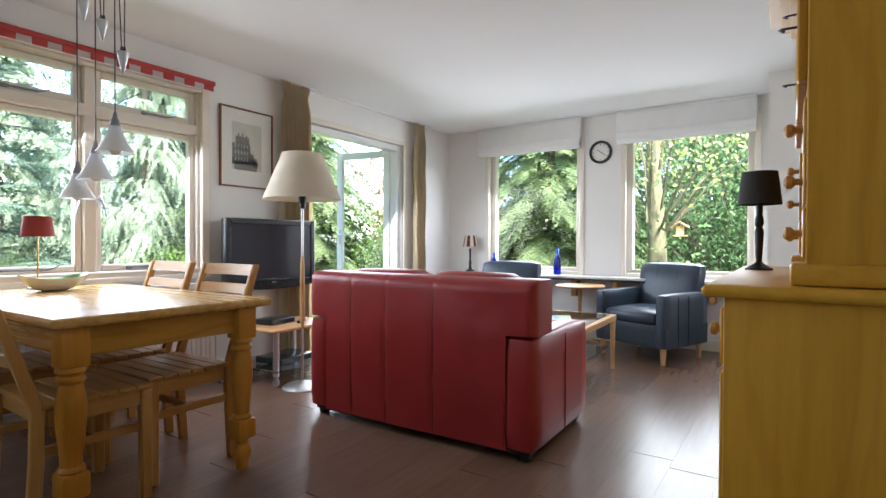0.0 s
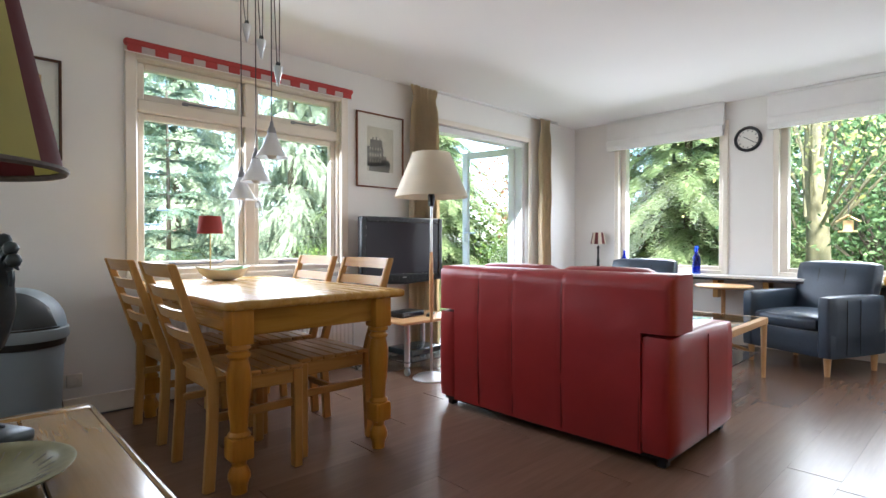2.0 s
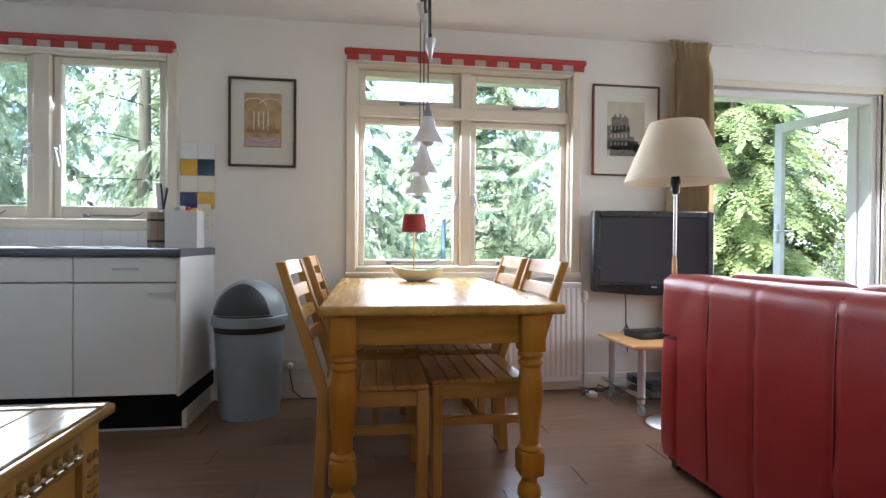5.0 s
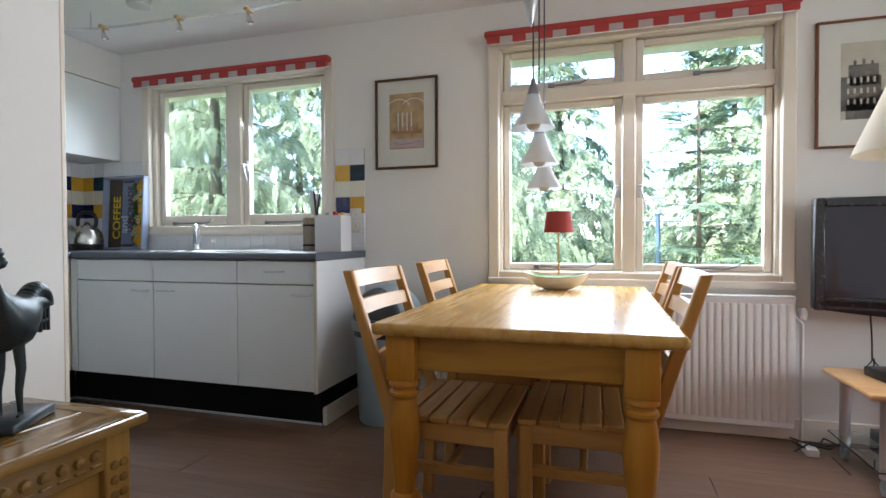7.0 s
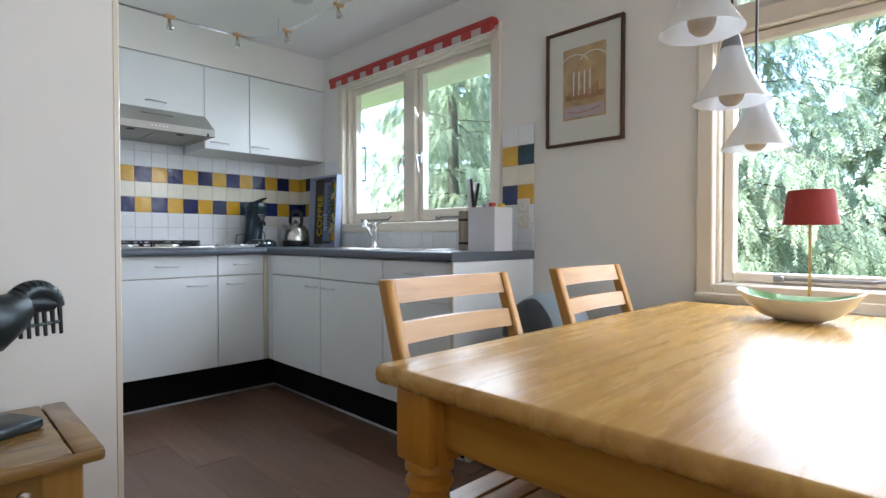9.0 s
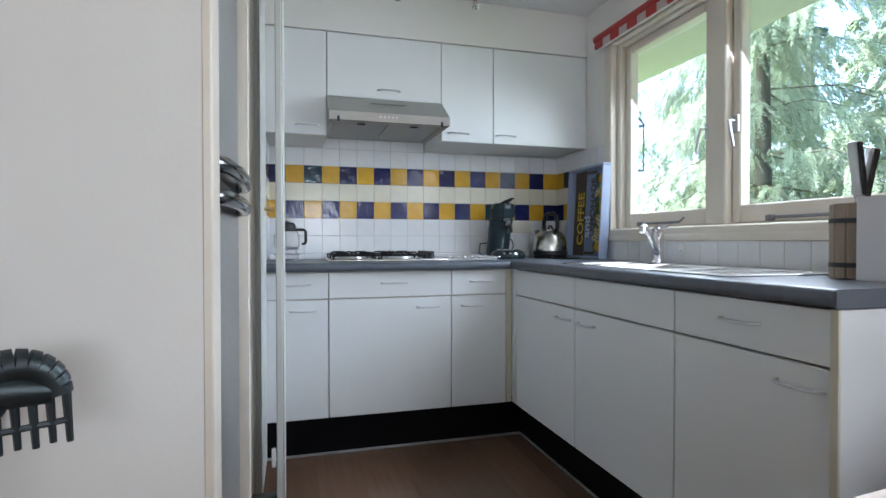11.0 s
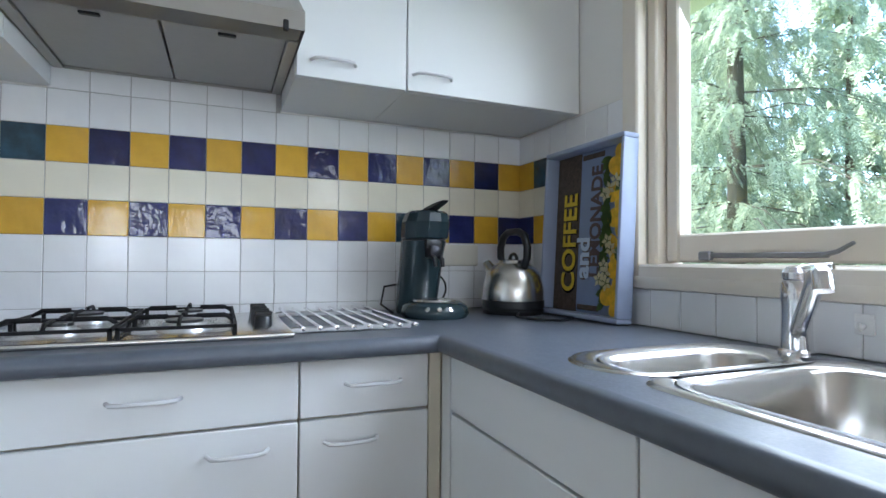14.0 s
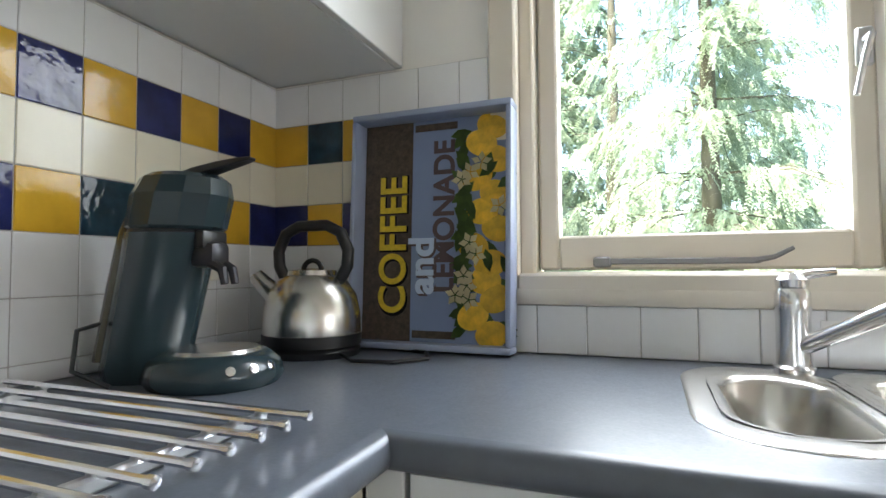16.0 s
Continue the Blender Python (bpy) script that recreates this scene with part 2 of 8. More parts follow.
M_PINE_Z = wood("honey_pine_z", (0.34, 0.135, 0.012), (0.48, 0.216, 0.024), (0.56, 0.295, 0.05), 0.27, "z", 9, coat=0.05)
M_CHAIR_X = wood("chair_wood_x", (0.32, 0.152, 0.036), (0.46, 0.245, 0.068), (0.56, 0.34, 0.12), 0.27, "x", 10, knots=False, spec=0.45, figure=0.25)
M_CHAIR_Y = wood("chair_wood_y", (0.32, 0.152, 0.036), (0.46, 0.245, 0.068), (0.56, 0.34, 0.12), 0.28, "y", 10, knots=False, spec=0.45, figure=0.4)
M_CHAIR_Z = wood("chair_wood_z", (0.32, 0.152, 0.036), (0.46, 0.245, 0.068), (0.56, 0.34, 0.12), 0.38, "z", 10, knots=False)
M_HUTCH_Z = wood("old_pine_z", (0.36, 0.17, 0.012), (0.52, 0.275, 0.022), (0.62, 0.36, 0.045), 0.38, "z", 6, figure=0.18)
M_HUTCH_Y = wood("old_pine_y", (0.36, 0.17, 0.012), (0.52, 0.275, 0.022), (0.62, 0.36, 0.045), 0.42, "y", 6)
M_OAK_X = wood("carved_oak_x", (0.13, 0.066, 0.014), (0.23, 0.130, 0.034), (0.30, 0.185, 0.066), 0.17, "x", 8, coat=0.25, spec=0.6, spread=0.4, bump=0.02, knots=False)
M_OAK_Z = wood("carved_oak_z", (0.16, 0.075, 0.012), (0.29, 0.155, 0.030), (0.39, 0.23, 0.062), 0.4, "z", 8)
M_BEECH = wood("light_beech", (0.48, 0.26, 0.10), (0.58, 0.35, 0.16), (0.66, 0.44, 0.23), 0.35, "y", 8, knots=False)
M_RED = paint("red_leather", (0.30, 0.022, 0.024), 0.36, var=0.10, scale=5, bump=0.18, bscale=170, rvar=0.08)
M_SEAM = paint("dark_red_seam", (0.16, 0.011, 0.013), 0.55)
M_BLUE = paint("navy_leather", (0.042, 0.058, 0.080), 0.30, var=0.2, scale=5, bump=0.18, bscale=150, rvar=0.08, spec=0.35)
M_CURTAIN = paint("beige_curtain", (0.74, 0.63, 0.45), 0.9, var=0.06, scale=9, bump=0.2, bscale=300)
M_BLINDW = paint("white_blind_cloth", (0.80, 0.79, 0.77), 0.9, var=0.03, scale=8, bump=0.2, bscale=260)
M_CLOTHR = paint("red_blind_cloth", (0.42, 0.055, 0.050), 0.85, var=0.08, scale=12, bump=0.2, bscale=260)
M_CLOTHW = paint("pale_check_cloth", (0.52, 0.45, 0.44), 0.85, var=0.05, scale=12, bump=0.2, bscale=260)
M_PANE = pane_glass("window_glass")
M_GLASS = glass("clear_glass")
M_GREENGLASS = glass("greenish_glass", (0.86, 0.96, 0.94))
M_BLUEGLASS = glass("blue_glass", (0.02, 0.09, 0.75))
M_PLASTICG = paint("grey_plastic", (0.27, 0.33, 0.36), 0.45, var=0.05, bump=0.05)
M_PLASTICD = paint("dark_grey_plastic", (0.024, 0.042, 0.050), 0.2, var=0.05, bump=0.02, bscale=30)
M_TVF = paint("tv_bezel", (0.03, 0.033, 0.037), 0.25, bump=0.0)
M_TVS = paint("tv_screen", (0.022, 0.020, 0.030), 0.07, var=0.05, bump=0.0, rvar=0.03)
M_SHADE_W = leafy("cream_lampshade", (0.78, 0.72, 0.60), (0.80, 0.74, 0.62), 0.4)
M_SHADE_R = paint("red_lampshade", (0.32, 0.035, 0.030), 0.7, var=0.08)
M_SHADE_K = paint("black_lampshade", (0.03, 0.028, 0.027), 0.75)
M_SHADE_S = paint("wine_stripe_cloth", (0.16, 0.035, 0.035), 0.8)
M_SHADE_Y = paint("yellow_cloth", (0.55, 0.50, 0.18), 0.85)
M_FROST = frosted("frosted_glass", (0.78, 0.80, 0.82), 0.28)
M_BULB = leafy("opal_bulb_glass", (0.74, 0.70, 0.64), (0.76, 0.72, 0.66), 0.5)
M_HANDLE = paint("pale_grey_metal", (0.64, 0.65, 0.66), 0.35, 0.1, bump=0)
# door white toned down to grey so the planks render less bright
M_DOORP = paint("greyish_white_door_paint", (0.60, 0.61, 0.57), 0.45, var=0.04, scale=3, bump=0.02, bscale=90)
M_STAY = paint("dull_grey_metal", (0.26, 0.26, 0.27), 0.4, 0.6, bump=0)
M_LILAC = paint("faded_lilac_print", (0.55, 0.44, 0.47), 0.8, var=0.12, scale=20, bump=0)
M_ALU = paint("satin_aluminium", (0.62, 0.63, 0.64), 0.38, 0.9, bump=0.02)
M_BRONZE = paint("dark_bronze", (0.05, 0.062, 0.066), 0.38, 0.75, var=0.3, scale=14, bump=0.2, bscale=40)
M_CERAMW = paint("white_ceramic", (0.84, 0.85, 0.82), 0.2, var=0.04, bump=0.02)
M_CERAMG = paint("green_ceramic", (0.30, 0.50, 0.24), 0.15, var=0.25, scale=12, bump=0.05)
M_PAPER = paint("mount_board", (0.76, 0.74, 0.68), 0.9, var=0.02)
M_OCHRE = paint("ochre_print", (0.52, 0.36, 0.19), 0.8, var=0.35, scale=16, bump=0)
M_OCHRED = paint("brown_print", (0.40, 0.21, 0.10), 0.8, var=0.3, scale=20, bump=0)
M_SEPIA = paint("sepia_print", (0.58, 0.54, 0.44), 0.8, var=0.12, scale=14, bump=0)
M_SEPIAD = paint("dark_sepia_print", (0.20, 0.185, 0.16), 0.8, var=0.4, scale=45, bump=0)
M_FRAMED = wood("walnut_frame", (0.045, 0.022, 0.012), (0.08, 0.04, 0.022), (0.12, 0.065, 0.035), 0.35, "z", 14, knots=False)
M_FRAMER = wood("mahogany_frame", (0.13, 0.05, 0.025), (0.19, 0.08, 0.04), (0.25, 0.11, 0.06), 0.35, "z", 14, knots=False)
M_TRAYB = paint("blue_tray_print", (0.20, 0.26, 0.42), 0.4, var=0.06, scale=8, bump=0.02)
M_TRAYP = paint("pale_blue_tray", (0.34, 0.40, 0.55), 0.4, var=0.06, scale=8, bump=0.02)
M_BURLAP = paint("brown_burlap_print", (0.085, 0.062, 0.045), 0.6, var=0.45, scale=90, bump=0.05)
M_LEMON = paint("lemon_print", (0.78, 0.47, 0.025), 0.45, var=0.32, scale=34, bump=0, random_tint=0.12)
M_LEAFP = paint("leaf_print", (0.07, 0.13, 0.022), 0.45, var=0.4, scale=25, bump=0)
M_BLOSSOM = paint("blossom_print", (0.80, 0.74, 0.45), 0.45, var=0.1, scale=25, bump=0)
M_TXTY = paint("yellow_lettering", (0.72, 0.52, 0.03), 0.45, var=0.25, scale=60, bump=0)
M_TXTB = paint("pale_blue_lettering", (0.50, 0.60, 0.75), 0.45, bump=0)
M_TXTN = paint("brown_lettering", (0.09, 0.06, 0.06), 0.45, bump=0)
M_KNIFE = paint("pale_box", (0.72, 0.72, 0.75), 0.5, var=0.02)
M_BUCKET = wood("grey_wood_bucket", (0.26, 0.20, 0.15), (0.36, 0.29, 0.22), (0.45, 0.37, 0.29), 0.6, "z", 14, knots=False)
M_SOCKET = paint("ivory_plastic", (0.72, 0.69, 0.60), 0.35, bump=0)
M_BARK = paint("bark", (0.13, 0.10, 0.07), 0.95, var=0.4, scale=9, bump=0.9, bscale=24, stretch=(1, 1, 0.25))
M_MOSSBARK = paint("mossy_bark", (0.075, 0.066, 0.040), 0.95, var=0.4, scale=6, bump=0.9, bscale=20, stretch=(1, 1, 0.3))
M_OLDBARK = paint("pale_mossy_bark", (0.17, 0.15, 0.075), 0.95, var=0.5, scale=9, bump=1.0, bscale=26, stretch=(1, 1, 0.4))
M_SPRUCE = leafy("spruce_needles", (0.10, 0.155, 0.105), (0.21, 0.275, 0.18), 0.45)
M_CEDAR = leafy("weeping_needles", (0.20, 0.25, 0.16), (0.38, 0.43, 0.28), 0.55)
M_FIR = leafy("fir_needles", (0.18, 0.25, 0.10), (0.42, 0.48, 0.25), 0.62)
M_BUSH = leafy("bush_leaves", (0.06, 0.11, 0.022), (0.17, 0.24, 0.055), 0.4)
M_RHODO = leafy("dark_shrub_leaves", (0.055, 0.11, 0.045), (0.17, 0.25, 0.095))
M_REDLEAF = leafy("red_leaves", (0.17, 0.06, 0.035), (0.24, 0.14, 0.06), 0.45)
M_YELLEAF = leafy("pale_new_leaves", (0.34, 0.36, 0.10), (0.50, 0.48, 0.20), 0.5)
M_GRASS = paint("lawn", (0.10, 0.14, 0.045), 0.95, var=0.4, scale=1.5, bump=0.8, bscale=30)
M_SOFFIT = paint("eaves_boards", (0.62, 0.60, 0.54), 0.7, var=0.06, stretch=(1, 0.1, 1))

# ---- building blocks ----


def bm_new():
    return bmesh.new()


def box(bm, x0, y0, z0, x1, y1, z1, bev=0.0, seg=2):
    """An upright box between two corners, its edges rounded by bev."""
    r = bmesh.ops.create_cube(bm, size=1.0)
    vs = r["verts"]
    sx, sy, sz = abs(x1 - x0), abs(y1 - y0), abs(z1 - z0)
    for v in vs:
        v.co = Vector(((x0 + x1) / 2 + v.co.x * sx, (y0 + y1) / 2 + v.co.y * sy, (z0 + z1) / 2 + v.co.z * sz))
    if bev > 0:
        es = list({e for v in vs for e in v.link_edges})
        bmesh.ops.bevel(bm, geom=es, offset=min(bev, 0.49 * min(sx, sy, sz)), segments=seg, profile=0.5, affect="EDGES")
    return bm


def lathe(bm, prof, seg=20, at=(0, 0, 0), tilt=None, cap=True):
    """A turned shape from (radius, height) pairs about the z axis."""
    m = Matrix.Translation(at) @ (tilt if tilt is not None else Matrix.Identity(4))
    rings = []
    for r, z in prof:
        rings.append([bm.verts.new(m @ Vector((r * math.cos(2 * math.pi * i / seg), r * math.sin(2 * math.pi * i / seg), z))) for i in range(seg)])
    for a, b in zip(rings, rings[1:]):
        for i in range(seg):
            bm.faces.new((a[i], a[(i + 1) % seg], b[(i + 1) % seg], b[i]))
    if cap:
        bm.faces.new(list(reversed(rings[0])))
        bm.faces.new(rings[-1])
    return bm


def tube(bm, pts, r, seg=8, r2=None):
    """A round rod along a line of points, tapering from r to r2."""
    pts = [Vector(p) for p in pts]
    rings, side = [], None
    for i, p in enumerate(pts):
        d = (pts[min(i + 1, len(pts) - 1)] - pts[max(i - 1, 0)]).normalized()
        if side is None:
            side = d.orthogonal().normalized()
        side = (side - d * side.dot(d)).normalized()
        up = d.cross(side)
        k = r if r2 is None else r + (r2 - r) * i / (len(pts) - 1)
        rings.append([bm.verts.new(p + k * (side * math.cos(2 * math.pi * j / seg) + up * math.sin(2 * math.pi * j / seg))) for j in range(seg)])
    for a, b in zip(rings, rings[1:]):
        for j in range(seg):
            bm.faces.new((a[j], a[(j + 1) % seg], b[(j + 1) % seg], b[j]))
    bm.faces.new(list(reversed(rings[0])))
    bm.faces.new(rings[-1])
    return bm


def arc(c, r, a0, a1, n, plane="xz"):
    out = []
    for i in range(n + 1):
        a = radians(a0 + (a1 - a0) * i / n)
        u, v = r * math.cos(a), r * math.sin(a)
        out.append({"xz": (c[0] + u, c[1], c[2] + v), "yz": (c[0], c[1] + u, c[2] + v), "xy": (c[0] + u, c[1] + v, c[2])}[plane])
    return out


def mesh_of(name, bm, material, smooth=40):
    me = bpy.data.meshes.new(name)
    bmesh.ops.recalc_face_normals(bm, faces=bm.faces)
    bm.to_mesh(me)
    bm.free()
    me.materials.append(material)
    if smooth:
        me.shade_smooth()
        me.set_sharp_from_angle(angle=radians(smooth))
    return me


def part(name, bm, material, parent, label="", smooth=40):
    ob = new(name, mesh_of(name, bm, material, smooth))
    ob.parent = parent
    if label:
        tagged(ob, label)
    return ob


def thing(name, label, category, at=(0, 0, 0), rz=0.0, group="", kind=""):
    ob = new(name)
    ob.empty_display_size = 0.1
    ob.matrix_basis = pose(*at, 0, 0, rz)
    return tagged(ob, label, category, group, kind)


def struct(name, bm, material, label="", category="", smooth=40):
    return tagged(new(name, mesh_of(name, bm, material, smooth)), label, category, "", "structure")


# the plan
WX, NY, SY, CEIL = -3.46, 5.47, -2.28, 2.312
EX = 0.47
KX = -1.69          # the east side of the kitchen
PY = -0.165         # the wall behind the carved chest

# ---- floor, walls, ceiling ----
T = 0.26
bm = box(bm_new(), WX - T, -3.0, -0.12, EX + 0.3, NY + T, -0.006)
floor = struct("floor", bm, M_JOINT, "dark brown wood-look laminate floor boards", "floor", 0)


def wall_with_holes(name, axis, at, thick, a0, a1, z1, holes, material, label):
    """A wall along one axis, of real thickness, with rectangular openings cut through it."""
    bm = bm_new()
    us = sorted({a0, a1, *[h[0] for h in holes], *[h[1] for h in holes]})
    for u0, u1 in zip(us, us[1:]):
        cuts = sorted((h[2], h[3]) for h in holes if h[0] <= u0 + 1e-6 and h[1] >= u1 - 1e-6)
        z = -0.1
        for c0, c1 in cuts + [(z1, z1)]:
            if c0 - z > 1e-4:
                if axis == "y":
                    box(bm, at, u0, z, at + thick, u1, c0)
                else:
                    box(bm, u0, at, z, u1, at + thick, c0)
            z = max(z, c1)
    bmesh.ops.remove_doubles(bm, verts=bm.verts, dist=1e-5)
    inner = [f for f in bm.faces if len([g for g in bm.faces if g is not f and (g.calc_center_median() - f.calc_center_median()).length < 1e-5]) > 0] if len(bm.faces) < 400 else []
    bmesh.ops.delete(bm, geom=inner, context="FACES")
    return struct(name, bm, material, label, "wall", 0)


KW = (-1.82, -0.12, 1.05, 2.07)      # kitchen window opening
DW = (0.66, 2.385, 0.77, 2.09)       # dining window opening
PD = (3.16, 4.56, -0.1, 2.04)        # garden door opening
N1 = (-2.90, -1.80, 0.66, 2.10)
N2 = (-1.345, -0.215, 0.66, 2.10)
wall_with_holes("wall_west", "y", WX, -T, -2.6, NY + T, 2.6, [KW, DW, PD], M_WALL, "off-white plastered wall with windows and garden door")
wall_with_holes("wall_north", "x", NY, T, WX, EX + 0.2, 2.6, [(N1[0] - 0.14, N1[1], N1[2], N1[3]), (N2[0] - 0.14, N2[1], N2[2], N2[3])], M_WALL, "off-white plastered wall with two tall windows")
wall_with_holes("wall_south", "x", SY, -0.2, WX, KX + 0.9, 2.6, [], M_WALL, "white plastered kitchen wall")
wall_with_holes("wall_east", "y", EX, 0.2, -1.6, NY, 2.6, [], M_WALL, "off-white plastered wall behind the pine cabinet")
bm = box(bm_new(), -0.10, 4.82, 0, EX, NY, CEIL)
struct("wall_pier", bm, M_WALL, "white plastered pier beside the tall window", "wall", 0)
wall_with_holes("wall_chest", "x", PY, -0.09, KX, -0.32, 2.6, [], M_WALL, "cream wall behind the carved oak chest")
bm = box(bm_new(), -0.41, -1.5, 0, -0.32, PY - 0.09, CEIL)
struct("wall_passage", bm, M_WALL, "cream passage wall", "wall", 0)
bm = box(bm_new(), -0.41, -1.6, 0, EX, -1.5, CEIL)
struct("wall_passage_end", bm, M_WALL, "cream passage end wall", "wall", 0)
bm = box(bm_new(), KX, -2.28, 0, KX + 0.12, -0.93, CEIL)
struct("wall_kitchen_side", bm, M_WALL, "white kitchen side wall", "wall", 0)
bm = box(bm_new(), KX + 0.75, -2.28, 0, KX + 0.85, PY - 0.09, CEIL)
struct("wall_niche_back", bm, M_WALL, "plain niche back wall", "wall", 0)
bm = box(bm_new(), WX - T, -2.6, CEIL, EX + 0.3, NY + T, CEIL + 0.2)
struct("ceiling", bm, M_CEIL, "plain white plastered ceiling", "ceiling", 0)
bm = box(bm_new(), WX, SY, 2.076, KX, -1.915, CEIL - 0.002)
struct("ceiling_soffit", bm, M_WALL, "white boxed-in soffit above the kitchen cupboards", "ceiling", 0)
# inner cheeks beside the window frames, where the openings widen outwards
for y0, y1, z0, z1 in ((KW[0], -1.66, KW[2], KW[3]), (-0.26, KW[1], KW[2], KW[3]), (DW[0], 0.80, DW[2], DW[3]), (2.245, DW[1], DW[2], DW[3])):
    struct("wall_cheek", box(bm_new(), WX - 0.12, y0, z0, WX, y1, z1), M_WALL, "off-white plastered cheek beside a window frame", "wall", 0)
for x0, x1, z0, z1 in ((N1[0] - 0.14, N1[0], N1[2], N1[3]), (N2[0] - 0.14, N2[0], N2[2], N2[3])):
    struct("wall_cheek", box(bm_new(), x0, NY, z0, x1, NY + 0.13, z1), M_WALL, "off-white plastered cheek beside a window frame", "wall", 0)
# eaves outside
bm = bm_new()
box(bm, WX - T - 0.75, -4.0, 2.27, WX - T, NY + T + 0.75, 2.36)
box(bm, WX - T, NY + T, 2.27, EX + 2, NY + T + 0.75, 2.36)
struct("roof_eaves", bm, M_SOFFIT, "pale boarded eaves under the roof edge", "roof", 0)
# unseen slab above the eaves, added only to block the sun
bm = bm_new()
box(bm, WX - T - 0.78, -4.0, 2.362, EX + 3, NY + T + 0.78, 2.62)
struct("roof", bm, M_PLASTICD, "unseen dark roof slab added to keep the sun out", "roof", 0)
# baseboards
bm = bm_new()
for y0, y1 in ((0.004, 3.15), (4.57, NY - 0.02)):
    box(bm, WX, y0, 0, WX + 0.015, y1, 0.105, 0.004, 1)
box(bm, WX, NY - 0.015, 0, -0.1, NY, 0.105, 0.004, 1)
box(bm, KX + 0.0, PY, 0, -0.32, PY + 0.013, 0.09, 0.004, 1)
struct("baseboard", bm, M_TRIM, "cream painted baseboard", "baseboard")

# ---- windows ----


def bar_frame(bm, y0, y1, z0, z1, w, x0, x1, bev=0.006, axis="y", wb=None):
    """Four bars round an opening."""
    wb = wb or w
    for a0, b0, a1, b1 in ((y0, z0, y0 + w, z1), (y1 - w, z0, y1, z1), (y0 + w, z0, y1 - w, z0 + wb), (y0 + w, z1 - w, y1 - w, z1)):
        if axis == "y":
            box(bm, x0, a0, b0, x1, a1, b1, bev, 1)
        else:
            box(bm, a0, x0, b0, a1, x1, b1, bev, 1)
    return bm


def pane(parent, y0, y1, z0, z1, x, axis="y"):
    bm = bm_new()
    if axis == "y":
        box(bm, x - 0.004, y0, z0, x, y1, z1)
    else:
        box(bm, y0, x, z0, y1, x + 0.004, z1)
    ob = part("pane", bm, M_PANE, parent, "", 0)
    ob.visible_shadow = False
    return ob


def stay(parent, y0, y1, z, x):
    """A casement stay: a flat bar with a curled end on two pins."""
    bm = bm_new()
    box(bm, x, y0, z - 0.006, x + 0.008, y1 - 0.05, z + 0.006, 0.002, 1)
    tube(bm, [(x + 0.006, y1 - 0.06, z), (x + 0.012, y1 - 0.03, z + 0.006), (x + 0.016, y1, z + 0.022)], 0.006, 6, 0.004)
    box(bm, x - 0.012, y0 - 0.005, z - 0.012, x + 0.012, y0 + 0.03, z + 0.01, 0.004, 1)
    return part("window_stay", bm, M_STAY, parent, "metal casement stay")


def espagnolette(parent, y, z, x, lean):
    bm = bm_new()
    box(bm, x, y - 0.014, z - 0.035, x + 0.012, y + 0.014, z + 0.035, 0.004, 1)
    tube(bm, [(x + 0.012, y, z + 0.01), (x + 0.04, y, z + 0.008), (x + 0.045, y + lean * 0.012, z - 0.03), (x + 0.042, y + lean * 0.025, z - 0.095)], 0.0075, 8, 0.005)
    return part("window_handle", bm, M_ALU, parent, "metal casement handle")


w = thing("window_1", "cream painted two-light kitchen casement window", "window", kind="structure")
gx = WX - 0.08
part("casing", bar_frame(bm_new(), -1.715, -0.215, 1.022, 2.11, 0.06, WX - 0.02, WX + 0.018), M_TRIM, w)
part("window_frame", bar_frame(bm_new(), -1.66, -0.26, 1.05, 2.07, 0.035, WX - 0.12, WX - 0.02), M_TRIM, w)
part("mullion", box(bm_new(), WX - 0.12, -1.018, 1.085, WX - 0.022, -0.925, 2.035, 0.006, 1), M_TRIM, w)
for y0, y1, py0, py1 in ((-1.622, -1.022, -1.583, -1.066), (-0.92, -0.298, -0.880, -0.331)):
    bm = bar_frame(bm_new(), y0, y1, 1.088, 2.032, 0.042, gx - 0.02, gx + 0.03, 0.006, "y", 0.072)
    c = part("casement", bm, M_TRIM, w)
    pane(w, py0 - 0.004, py1 + 0.004, 1.156, 1.994, gx)
part("sill", box(bm_new(), WX - 0.03, -1.715, 1.018, WX + 0.021, -0.215, 1.052, 0.008, 2), M_TRIM, w)
stay(w, -1.505, -1.16, 1.105, gx + 0.032)
stay(w, -0.75, -0.42, 1.105, gx + 0.032)
espagnolette(w, -1.042, 1.48, gx + 0.03, -1)
espagnolette(w, -0.895, 1.48, gx + 0.03, 1)

w = thing("window_2", "cream painted dining window with two upper lights", "window", kind="structure")
part("casing", bar_frame(bm_new(), 0.765, 2.285, 0.745, 2.115, 0.062, WX - 0.02, WX + 0.018), M_TRIM, w)
part("window_frame", bar_frame(bm_new(), 0.80, 2.245, 0.77, 2.09, 0.04, WX - 0.12, WX - 0.02), M_TRIM, w)
part("mullion", box(bm_new(), WX - 0.12, 1.487, 0.81, WX - 0.018, 1.555, 2.05, 0.006, 1), M_TRIM, w)
part("transom", box(bm_new(), WX - 0.118, 0.84, 1.748, WX - 0.016, 2.205, 1.822, 0.006, 1), M_TRIM, w)
for y0, y1, py0, py1 in ((0.842, 1.485, 0.878, 1.441), (1.557, 2.203, 1.601, 2.165)):
    part("casement", bar_frame(bm_new(), y0, y1, 0.812, 1.746, 0.038, gx - 0.02, gx + 0.03), M_TRIM, w)
    part("upper_casement", bar_frame(bm_new(), y0, y1, 1.824, 2.048, 0.040, gx - 0.02, gx + 0.03), M_TRIM, w)
    pane(w, py0 - 0.004, py1 + 0.004, 0.850, 1.712, gx)
    pane(w, py0 - 0.004, py1 + 0.004, 1.860, 2.012, gx)
